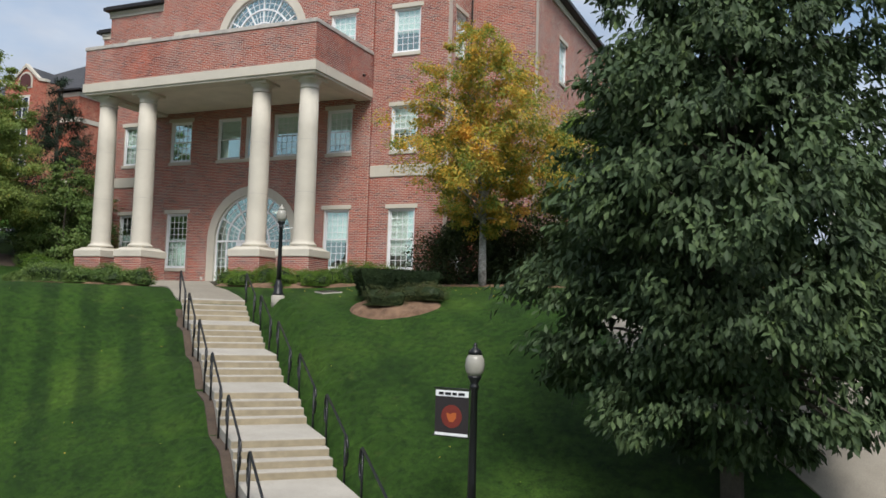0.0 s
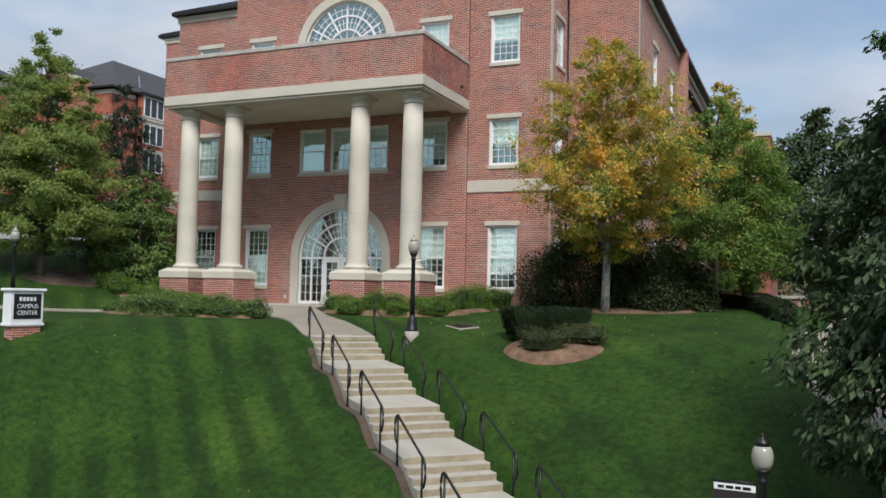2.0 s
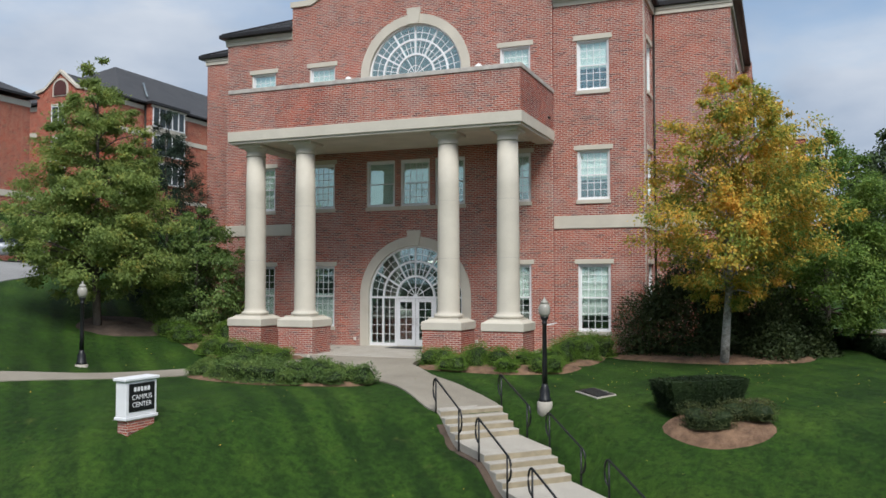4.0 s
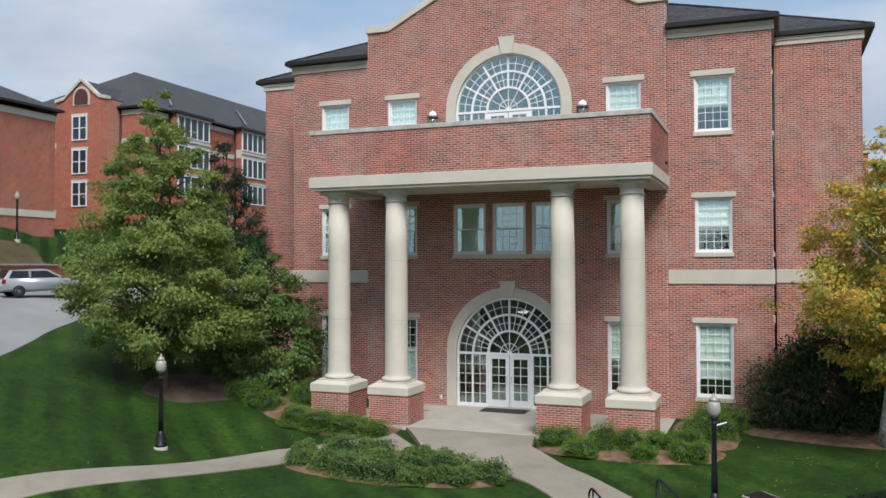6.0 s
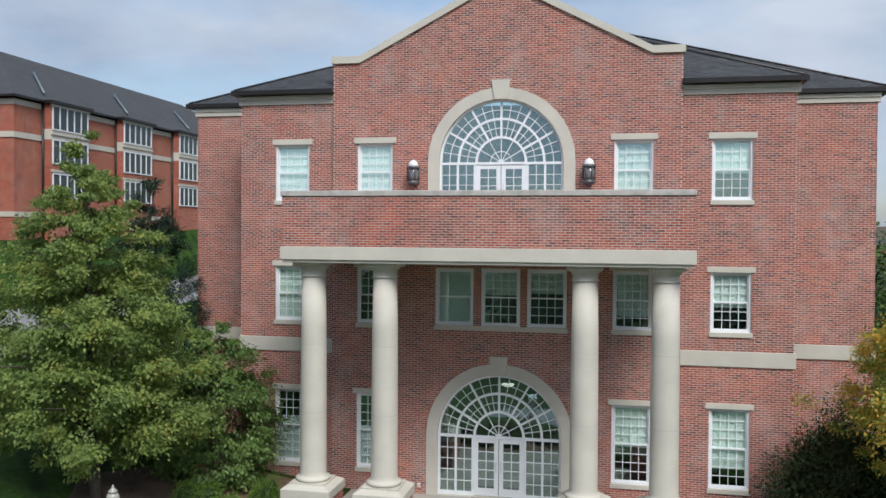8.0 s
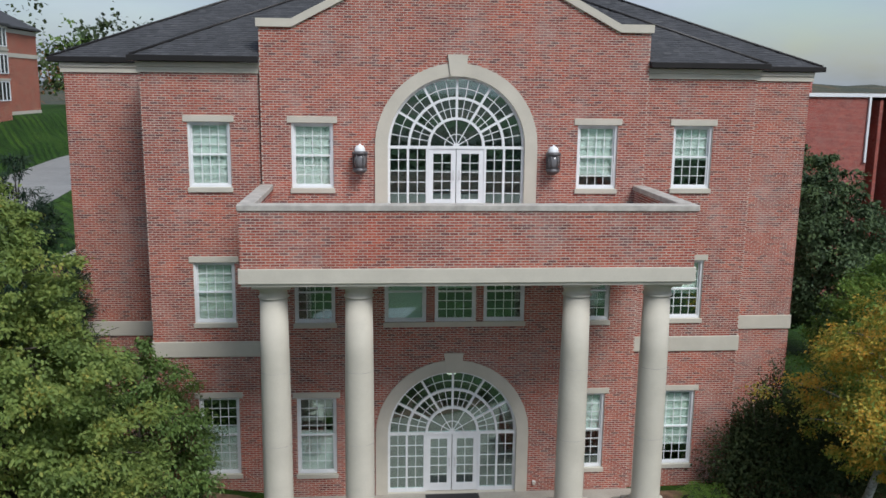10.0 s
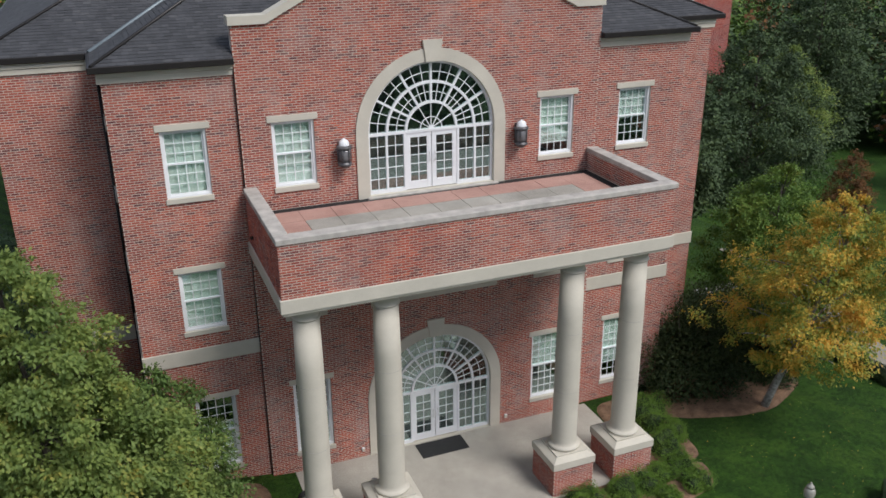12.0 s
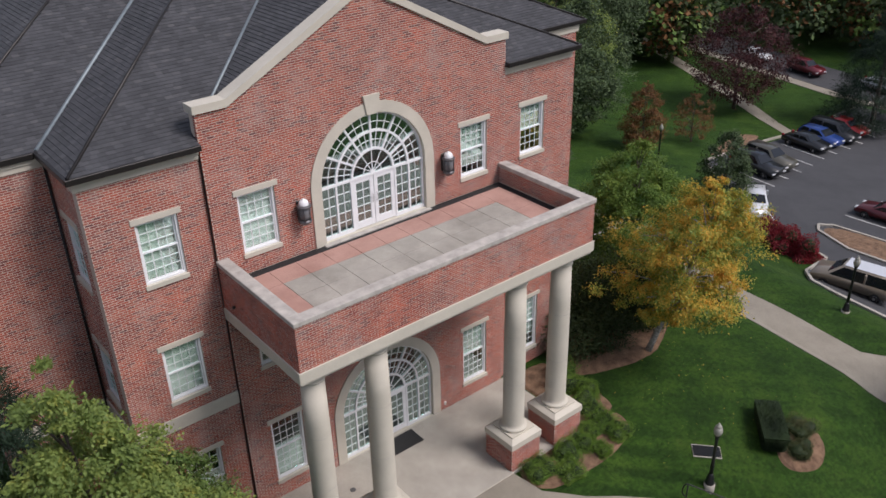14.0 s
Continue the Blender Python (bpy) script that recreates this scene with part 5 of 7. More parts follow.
# ---- lamps, sign, drain ----
def street_lamp(x, y, z=None, banner=False, h=2.70, arm=None):
    z = ground(x, y) if z is None else z
    th = empty("street_lamp", pose(x, y, z))
    part("footing", lathe(B(), [(0.23, -0.4), (0.23, 0.07), (0.21, 0.09)], 16), M_CONC, th, "round concrete footing")
    part("base", lathe(B(), [(0.20, 0.09), (0.20, 0.15), (0.16, 0.20), (0.15, 0.42), (0.11, 0.52), (0.085, 0.62)], 16), M_BLACK, th)
    part("pole", lathe(B(), [(0.085, 0.62), (0.075, 1.2), (0.062, h - 0.05), (0.085, h - 0.02), (0.085, h + 0.03), (0.06, h + 0.06), (0.12, h + 0.16), (0.13, h + 0.20)], 14), M_BLACK, th)
    part("globe", lathe(B(), [(0.12, h + 0.20), (0.165, h + 0.29), (0.18, h + 0.40), (0.165, h + 0.51), (0.125, h + 0.59)], 18), M_GLOBE, th, "pale frosted acorn globe")
    part("cap", lathe(B(), [(0.135, h + 0.59), (0.11, h + 0.66), (0.05, h + 0.71), (0.03, h + 0.74), (0.035, h + 0.77), (0.005, h + 0.81)], 14), M_BLACK if banner else M_GLOBE, th)
    if banner:
        bx, d = math.cos(radians(banner)), math.sin(radians(banner))
        for zz in (h - 0.05, h - 0.92):
            part("banner_arm", tube(B(), [(0, 0, zz), (-0.82 * bx, -0.82 * d, zz)], 0.014, 6), M_BLACK, th)
        bn = empty("banner", pose(-0.44 * bx, -0.44 * d, h - 0.49, 0, 0, banner))
        bn.parent = th
        part("cloth", box(B(), -0.34, 0.34, -0.006, 0.006, -0.42, 0.42), M_BANNER, bn, "black banner cloth")
        part("band", box(B(), -0.335, 0.335, -0.010, -0.0065, 0.29, 0.40), M_WHITE, bn, "pale band with unreadable lettering")
        for i, (a, b) in enumerate(((-0.27, -0.17), (-0.14, -0.02), (0.01, 0.10), (0.13, 0.26))):
            part("lettering_bar", box(B(), a, b, -0.013, -0.0105, 0.315, 0.365), M_BLACK, bn)
        part("band", box(B(), -0.335, 0.335, -0.010, -0.0065, -0.42, -0.37), M_WHITE, bn, "pale hem")
        bm = B()
        n = 20
        prism(bm, [(0.21 * math.cos(2 * math.pi * i / n), -0.07 + 0.21 * math.sin(2 * math.pi * i / n)) for i in range(n)], -0.010, -0.0065)
        part("emblem_disc", bm, M_REDCLOTH, bn, "dark red round emblem")
        bm = B()
        prism(bm, [(-0.10, 0.0), (-0.03, -0.03), (0.03, 0.0), (0.10, 0.0), (0.09, -0.10), (0.03, -0.17), (-0.04, -0.17), (-0.09, -0.09)], -0.014, -0.0105)
        part("emblem", bm, M_ORANGE, bn, "orange emblem shape")
    if arm:
        part("bracket", tube(B(), [(0, 0, 2.35), (arm[0], arm[1], 2.42)], 0.02, 6), M_WHITE, th, "white side bracket")
    return tagged(th, "black street lamp with pale acorn globe" + (" and dark banner" if banner else ""), "street lamp", "campus lamps")


M_BANNER = plain("banner_cloth", (0.018, 0.014, 0.015), 0.8, 0, 0.15, 3, 120, 0.2)
M_REDCLOTH = plain("red_cloth", (0.16, 0.02, 0.012), 0.8, 0, 0.15, 3, 120, 0.2)
M_ORANGE = plain("orange_cloth", (0.42, 0.10, 0.02), 0.8, 0, 0.1, 3, 120, 0.2)
street_lamp(8.65, -10.1, h=2.42, arm=(0.30, 0.28))
street_lamp(19.75, -19.9, h=2.86, banner=-3)
street_lamp(-8.9, -10.5, h=2.36)
street_lamp(25.9, -6.7)
street_lamp(43.0, 19.2)
street_lamp(-39.2, 11.3)


def text(name, body, size, m, mat, parent, depth=0.004):
    cu = bpy.data.curves.new(name, 'FONT')
    cu.body, cu.size, cu.align_x, cu.align_y, cu.extrude = body, size, 'CENTER', 'CENTER', depth
    tmp = bpy.data.objects.new(name, cu)
    scene.collection.objects.link(tmp)
    bpy.context.view_layer.update()
    me = bpy.data.meshes.new_from_object(tmp.evaluated_get(bpy.context.evaluated_depsgraph_get()))
    bpy.data.objects.remove(tmp)
    me.materials.clear()
    me.materials.append(mat)
    ob = new(name, me)
    ob.parent, ob.matrix_basis = parent, m
    return ob


def campus_sign(x, y, turn):
    z = ground(x, y)
    th = empty("sign", pose(x, y, z, 0, 0, turn) @ Matrix.Scale(0.86, 4))
    part("brick_base", box(B(), -0.52, 0.52, -0.20, 0.20, -0.4, 0.26), M_MORTAR, th, "low red brick base")
    rows = brick_rows(-0.52, 0.52, -0.2, 0.26, 3)
    bricks_mesh("base_bricks", rows, -0.20, -1, th, 71)
    rows = brick_rows(-0.20, 0.20, -0.2, 0.26, 3)
    bricks_mesh("base_bricks", rows, 0.52, 1, th, 72, "y")
    bricks_mesh("base_bricks", rows, -0.52, -1, th, 73, "y")
    part("plinth", box(B(), -0.64, 0.64, -0.25, 0.25, 0.262, 0.36, 0.015), M_WHITE, th)
    part("body", box(B(), -0.60, 0.60, -0.22, 0.22, 0.362, 1.42, 0.015), M_WHITE, th, "white painted sign body")
    part("cap", box(B(), -0.67, 0.67, -0.28, 0.28, 1.422, 1.52, 0.02), M_WHITE, th)
    part("panel", box(B(), -0.50, 0.50, -0.232, -0.224, 0.50, 1.34), M_BLACK, th, "black sign panel")
    for i, (a, b) in enumerate(((-0.31, -0.22), (-0.18, -0.09), (-0.05, 0.04), (0.08, 0.17), (0.21, 0.30))):
        part("lettering_bar", box(B(), a, b, -0.240, -0.2325, 1.10, 1.23), M_WHITE, th)
    text("lettering", "CAMPUS", 0.205, pose(0, -0.2365, 0.92, 90), M_WHITE, th)
    text("lettering", "CENTER", 0.205, pose(0, -0.2365, 0.70, 90), M_WHITE, th)
    return tagged(th, "white sign with black panel on a brick base", "sign")


campus_sign(-0.45, -17.2, 84)

dx, dy = 9.95, -9.0
slope = Vector((ground(dx - 0.4, dy) - ground(dx + 0.4, dy), ground(dx, dy - 0.4) - ground(dx, dy + 0.4), 0.8)).normalized()
drain = empty("area_drain", pose(dx, dy, ground(dx, dy) + 0.02) @ Vector((0, 0, 1)).rotation_difference(slope).to_matrix().to_4x4() @ pose(0, 0, 0, 0, 0, -45))
part("kerb", box(B(), -0.60, 0.60, -0.35, 0.35, -0.1, 0.012, 0.006), M_CONC, drain, "pale concrete rim")
part("grate_bed", box(B(), -0.555, 0.555, -0.305, 0.305, 0.004, 0.017), M_BLACK, drain)
for i in range(12):
    x = -0.54 + 1.08 * i / 11
    part("bar", box(B(), x - 0.035, x + 0.035, -0.29, 0.29, 0.018, 0.030), M_BLACK, drain)
tagged(drain, "black grated area drain with pale concrete rim in the lawn", "drain grate")


# ---- plants ----
LEAF = {
    "oval": ([(0, 0, 0), (-0.28, 0.30, 0.05), (-0.24, 0.68, 0.04), (0, 1.0, -0.06), (0.24, 0.68, 0.04), (0.28, 0.30, 0.05)], [(0, 3, 2, 1), (0, 5, 4, 3)]),
    "oak": ([(0, 0, 0), (-0.10, 0.18, 0.02), (-0.26, 0.30, 0.05), (-0.14, 0.40, 0.03), (-0.34, 0.62, 0.05), (-0.15, 0.68, 0.02), (-0.16, 0.90, 0.0), (0, 1.0, -0.05),
             (0.16, 0.90, 0.0), (0.15, 0.68, 0.02), (0.34, 0.62, 0.05), (0.14, 0.40, 0.03), (0.26, 0.30, 0.05), (0.10, 0.18, 0.02)], [(0, 3, 2, 1), (0, 7, 5, 3), (3, 5, 4), (5, 7, 6), (0, 13, 12, 11), (0, 11, 9, 7), (9, 11, 10), (7, 9, 8)]),
    "needle": ([(-0.05, 0, 0), (0.05, 0, 0), (0.035, 1.0, -0.1), (-0.035, 1.0, -0.1)], [(0, 1, 2, 3)]),
    "leaflet": ([(0, 0, 0), (-0.27, 0.45, 0.06), (0, 1.0, -0.06), (0.27, 0.45, 0.06)], [(0, 2, 1), (0, 3, 2)]),
    "long": ([(0, 0, 0), (-0.21, 0.58, 0.05), (0, 1.0, -0.10), (0.21, 0.58, 0.05)], [(0, 2, 1), (0, 3, 2)]),
    "quad": ([(-0.35, 0, 0), (0.35, 0, 0), (0.30, 0.9, -0.08), (-0.30, 0.9, -0.08)], [(0, 1, 2, 3)]),
}


def leaf_mesh(name, pos, outward, size, kind, mat, parent, rng, droop=0.35, label=""):
    """Many single leaves in one mesh: each at its place, turned more or less outward and drooping."""
    tv, tf = LEAF[kind]
    tv = np.array(tv)
    n = len(pos)
    d = outward * 0.9 + rng.normal(0, 0.75, (n, 3)) + np.array((0, 0, -droop))
    d /= np.linalg.norm(d, axis=1)[:, None] + 1e-9
    up = rng.normal(0, 0.55, (n, 3)) + np.array((0, 0, 1.0)) + outward * 0.6
    s = np.cross(d, up)
    s /= np.linalg.norm(s, axis=1)[:, None] + 1e-9
    u = np.cross(s, d)
    sz = size * rng.uniform(0.7, 1.25, n)
    v = pos[:, None, :] + sz[:, None, None] * (tv[None, :, 0, None] * s[:, None, :] + tv[None, :, 1, None] * d[:, None, :] + tv[None, :, 2, None] * u[:, None, :])
    k = len(tv)
    v = v.reshape(-1, 3)
    base = np.arange(n) * k
    loops, starts, totals, at = [], [], [], 0
    per = np.concatenate([np.array(f) for f in tf])
    loops = (base[:, None] + per[None, :]).reshape(-1)
    cnt = np.array([len(f) for f in tf])
    totals = np.tile(cnt, n)
    starts = np.concatenate(([0], np.cumsum(totals)[:-1]))
    me = bpy.data.meshes.new(name)
    me.vertices.add(len(v))
    me.vertices.foreach_set("co", v.astype(np.float32).reshape(-1))
    me.loops.add(len(loops))
    me.loops.foreach_set("vertex_index", loops.astype(np.int32))
    me.polygons.add(len(starts))
    me.polygons.foreach_set("loop_start", starts.astype(np.int32))
    me.update(calc_edges=True)
    me.validate()
    me.materials.append(mat)
    ob = new(name, me)
    ob.parent = parent
    if label:
        ob["label"] = label
    return ob


def crown_points(prof, rng, n_clumps, per, clump_r, shell=0.5, lobes=0.25, flat=0.65, base_z=0.0):
    """Leaf places in clumps through a crown given as (height, radius) rows; also the clumps' middles."""
    zs, rs = np.array([p[0] for p in prof]), np.array([p[1] for p in prof])
    grid = np.linspace(zs[0], zs[-1], 200)
    rg = np.interp(grid, zs, rs)
    w = rg ** 1.3 + 0.24
    z = rng.choice(grid, n_clumps, p=w / w.sum()) + rng.uniform(-0.1, 0.1, n_clumps)
    a = rng.uniform(0, 2 * np.pi, n_clumps)
    ph = rng.uniform(0, 6.28, 6)
    lob = 1 + lobes * (np.sin(3 * a + ph[0] + z * 0.7) * 0.5 + np.sin(5 * a + ph[1] - z * 1.3) * 0.35 + np.sin(8 * a + ph[2] + z * 2.1) * 0.25)
    R = np.interp(z, zs, rs) * lob
    r = R * np.sqrt(rng.uniform(shell ** 2, 1.0, n_clumps))
    c = np.stack((r * np.cos(a), r * np.sin(a), z), 1)
    out = np.stack((np.cos(a) * r / (R + 0.01), np.sin(a) * r / (R + 0.01), 0.25 * (z - grid.mean()) / (grid[-1] - grid[0])), 1)
    cr = clump_r * rng.uniform(0.6, 1.3, n_clumps) * (0.40 + 0.60 * np.interp(z, zs, rs) / rs.max())
    m = rng.poisson(per, n_clumps) + 3
    idx = np.repeat(np.arange(n_clumps), m)
    q = rng.normal(0, 0.5, (len(idx), 3)) * cr[idx][:, None]
    q[:, 2] *= flat
    return c[idx] + q, out[idx] + q * 0.4, c


def tree(name, x, y, prof, trunk_r, n_clumps, per, clump_r, leaf, kind, mat, bark, label, seed, limbs=26, droop=0.35, lean=(0, 0), lobes=0.25, shell=0.45, fork=None, category="tree", flat=0.65, z=None):
    rng = np.random.default_rng(seed)
    th = empty(name, pose(x, y, (ground(x, y) if z is None else z) - 0.05))
    pos, out, cl = crown_points(prof, rng, n_clumps, per, clump_r, shell, lobes, flat)
    top = prof[-1][0]
    tilt = np.array((lean[0], lean[1], 0.0)) / top
    pos, cl = pos + pos[:, 2:3] * tilt, cl + cl[:, 2:3] * tilt
    bm = B()
    fork = fork or prof[0][0] + 0.15 * (top - prof[0][0])
    pts = []
    for i in range(9):
        k = i / 8
        pts.append((lean[0] * k + 0.06 * math.sin(5 * k + seed), lean[1] * k + 0.06 * math.cos(4 * k + seed), -0.3 + (0.88 * top + 0.3) * k))
    tube(bm, pts, trunk_r * 1.15, 10, trunk_r * 0.12)
    part("trunk", bm, bark, th)
    pick = rng.choice(len(cl), min(limbs, len(cl)), replace=False)
    for i in pick:
        c = cl[i]
        z0 = max(fork * 0.8, min(c[2] - 0.45 * math.hypot(c[0], c[1]), top * 0.8))
        k = (z0 + 0.3) / (0.88 * top + 0.3)
        p0 = Vector((lean[0] * k, lean[1] * k, z0))
        p3 = Vector(c)
        p1 = p0.lerp(p3, 0.4) + Vector((0, 0, 0.12 * (p3 - p0).length))
        p2 = p0.lerp(p3, 0.75) + Vector((0, 0, 0.08 * (p3 - p0).length))
        r0 = trunk_r * (0.34 if z0 < fork * 1.3 else 0.22)
        part("limb", tube(B(), [p0, p1, p2, p3], r0, 6, 0.012), bark, th)
    leaf_mesh("crown", pos, out, leaf, kind, mat, th, rng, droop)
    return tagged(th, label, category)


def shrub(name, x, y, w, d, h, mat, label, seed, n=1500, leaf=0.07, kind="oval", turn=0, boxy=0.0, group="", lift=0.0, category="shrub", flare=0.0):
    """A bush: short stems and a shell of leaves over a rounded or clipped form."""
    rng = np.random.default_rng(seed)
    th = empty(name, pose(x, y, ground(x, y) + lift, 0, 0, turn))
    p = rng.normal(0, 1, (n, 3))
    p[:, 2] = np.abs(p[:, 2]) * 1.0 - 0.15
    e = 2.0 + 8.0 * boxy
    r = (np.abs(p) ** e).sum(1) ** (1 / e)
    s = p / r[:, None]
    out = s.copy()
    lob = 1 + (1 - boxy) * 0.16 * (np.sin(4 * s[:, 0] + seed) + np.sin(5 * s[:, 1] + 2 * seed) + np.sin(7 * s[:, 2] + seed))
    k = rng.uniform(0.90 if boxy > 0.3 else (0.62 if h > 1.5 else 0.78), 1.0, n) * (1 + rng.normal(0, 0.012 if boxy > 0.3 else (0.05 if h > 1.5 else 0.03), n)) * (lob if boxy < 0.3 else 1)
    pos = s * k[:, None] * np.array((w / 2, d / 2, h))
    pos[:, :2] *= (1 - flare + 2 * flare * np.clip(pos[:, 2:3] / h, 0, 1))
    pos[:, 2] = np.maximum(pos[:, 2], 0.02)
    for i in range(5):
        a = 2 * math.pi * i / 5 + seed
        part("stem", tube(B(), [(0, 0, -0.1), (0.18 * w * math.cos(a), 0.18 * d * math.sin(a), 0.75 * h)], 0.03 + 0.008 * h, 5, 0.008), M_BARK, th)
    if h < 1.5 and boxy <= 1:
        # dense twiggy middle that closes the gaps between leaves, inner shade in its colour
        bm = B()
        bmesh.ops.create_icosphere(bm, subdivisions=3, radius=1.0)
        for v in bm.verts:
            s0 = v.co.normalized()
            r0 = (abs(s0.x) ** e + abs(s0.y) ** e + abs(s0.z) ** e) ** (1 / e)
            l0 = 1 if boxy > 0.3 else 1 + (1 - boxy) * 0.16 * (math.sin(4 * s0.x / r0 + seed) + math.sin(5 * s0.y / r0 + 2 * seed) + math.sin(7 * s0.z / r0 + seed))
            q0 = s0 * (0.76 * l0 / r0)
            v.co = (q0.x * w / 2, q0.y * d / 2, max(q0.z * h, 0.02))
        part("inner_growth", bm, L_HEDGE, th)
    if boxy > 1:
        # packed inner growth of a clipped hedge, tapering to the ground
        bm = box(B(), -0.455 * w, 0.455 * w, -0.455 * d, 0.455 * d, 0.04, 0.955 * h)
        for v in bm.verts:
            v.co.xy *= 1 - flare + 2 * flare * v.co.z / h
        part("inner_growth", bm, mat, th)
    # a dense dark middle of twigs and old leaves
    m2 = max(60, n // 3)
    q = rng.normal(0, 1, (m2, 3))
    q[:, 2] = np.abs(q[:, 2])
    rq = (np.abs(q) ** e).sum(1) ** (1 / e)
    q = q / rq[:, None] * rng.uniform(0.55, 0.78, m2)[:, None]
    pos = np.concatenate((pos, q * np.array((w / 2, d / 2, h))))
    out = np.concatenate((out, q))
    sizes = leaf
    leaf_mesh("foliage", pos, out, sizes, kind, mat, th, rng, 0.05)
    return tagged(th, label, category, group)


L_EVER = leaf_mat("evergreen_leaf", G_EVER, 0.45, 0.15)
L_MAPLE, L_OAK, L_YEL, L_GRN = leaf_mat("maple_leaf", G_MAPLE, 0.55, 0.45), leaf_mat("oak_leaf", G_OAK, 0.6, 0.15), leaf_mat("golden_leaf", G_YELLOW, 0.5, 0.42), leaf_mat("green_leaf", G_GREEN, 0.5, 0.3)
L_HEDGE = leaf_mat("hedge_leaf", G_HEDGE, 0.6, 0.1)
L_YEW, L_BOX = leaf_mat("yew_leaf", G_YEW, 0.6, 0.1), leaf_mat("boxwood_leaf", G_BOX)
L_LOW = leaf_mat("dull_shrub_leaf", ((0.0, (0.036, 0.052, 0.018)), (0.55, (0.068, 0.082, 0.028)), (1.0, (0.12, 0.115, 0.042))), 0.6, 0.15)
L_RUST, L_PURP, L_RED, L_SPR = leaf_mat("rust_leaf", G_RUST), leaf_mat("purple_leaf", G_PURPLE), leaf_mat("red_leaf", G_RED), leaf_mat("spruce_needle", G_SPRUCE, 0.6, 0.1)

# lawn trees
tree("maple_tree", -12.2, -6.2, [(1.3, 1.5), (2.2, 3.2), (4.0, 3.6), (5.6, 3.3), (7.2, 2.6), (8.9, 1.95), (10.5, 1.15), (12.0, 0.4)], 0.17, 420, 230, 0.56, 0.14, "leaflet", L_MAPLE, M_BARK, "leafy green maple turning faintly yellow at its top", 3, 40, lobes=0.26, flat=0.5, lean=(-1.0, 0.7), shell=0.25)
tree("birch_tree", 13.4, -3.0, [(2.1, 0.6), (3.1, 1.8), (4.5, 3.0), (6.0, 2.85), (7.4, 2.2), (8.7, 1.4), (9.8, 0.4)], 0.15, 400, 125, 0.48, 0.125, "leaflet", L_YEL, M_PALEBARK, "golden autumn tree with pale trunk in mulch", 5, 40, lobes=0.6, shell=0.3, droop=0.6, lean=(0.5, -2.4))
tree("pear_tree", 16.9, 1.3, [(0.8, 1.4), (1.8, 2.6), (3.8, 2.95), (5.8, 2.5), (7.4, 1.5), (8.6, 0.3)], 0.13, 340, 190, 0.52, 0.125, "leaflet", L_GRN, M_BARK, "bright green tree beside the building", 7, 24)
tree("oak_tree", 24.0, -17.6, [(1.0, 1.5), (1.9, 2.7), (3.6, 3.25), (5.6, 3.4), (8.0, 2.9), (10.0, 2.0), (12.2, 0.8)], 0.20, 900, 92, 0.44, 0.20, "long", L_OAK, M_BARK, "dark green oak with dense lobed leaves", 9, 70, droop=1.2, lobes=0.34, shell=0.2, flat=0.6)
tree("spruce_tree", -14.6, 1.0, [(0.6, 2.6), (3, 2.4), (6, 1.8), (8.5, 0.9), (10.4, 0.1)], 0.14, 380, 60, 0.42, 0.26, "needle", L_SPR, M_BARK, "dark blue-green spruce behind the maple", 12, 20, lobes=0.15)
tree("linden_tree", 21.2, 15.0, [(1.6, 1.5), (3.0, 3.2), (5.8, 3.6), (8.4, 2.7), (10.9, 0.5)], 0.20, 420, 80, 0.6, 0.20, "oval", L_OAK, M_BARK, "dark green tree beyond the lawn", 14, 24, lobes=0.3)

# shrubs against the building
tree("evergreen_shrub", -10.1, -2.2, [(0.2, 1.8), (1.2, 2.4), (3.0, 2.1), (4.5, 1.4), (5.7, 0.4)], 0.07, 240, 110, 0.50, 0.14, "leaflet", L_EVER, M_BARK, "tall spreading green shrub against the brick corner", 21, 14, category="shrub", droop=0.8, flat=0.5)
shrub("evergreen_shrub", -12.2, -1.0, 3.0, 3.0, 3.6, L_EVER, "broad green shrub against the brick corner", 22, 11000, 0.10, "leaflet")
for i, (x, y, w, h) in enumerate(((11.5, -0.2, 4.4, 4.4), (14.9, -0.8, 3.0, 2.6), (13.3, 0.3, 3.0, 3.2), (16.2, 0.3, 2.2, 1.9))):
    shrub("yew_shrub", x, y, w, w * 0.9, h, L_YEW, "dark green yew against the brick wall", 31 + i, (19000, 11000, 11000, 7000)[i], 0.13, "leaflet", group="yews by the wall")
JUNI = ((-3.9, -9.9, 1.7), (-2.9, -10.3, 1.6), (-1.9, -10.7, 1.7), (-0.8, -10.9, 1.8), (0.3, -10.8, 1.7), (1.3, -10.4, 1.8), (2.2, -9.9, 1.5), (-3.1, -9.1, 1.5), (-1.7, -9.5, 1.7), (-0.4, -9.5, 1.6), (0.8, -9.3, 1.6), (-2.2, -8.5, 1.5), (-0.7, -8.3, 1.4), (-4.3, -9.3, 1.3), (-1.2, -10.1, 1.3), (0.9, -10.0, 1.3), (-2.5, -9.8, 1.3))
for i, (x, y, w) in enumerate(JUNI):
    shrub("juniper", x + 0.2, y - 0.15, w * (0.58 + 0.08 * (i % 4)), w * (0.54 + 0.07 * (i % 3)), 0.40 + 0.08 * (i * 5 % 4), L_EVER, "low spreading green juniper in mulch", 50 + i, 3200, 0.06, "leaflet", group="juniper bed", lift=0.06, boxy=0.25)
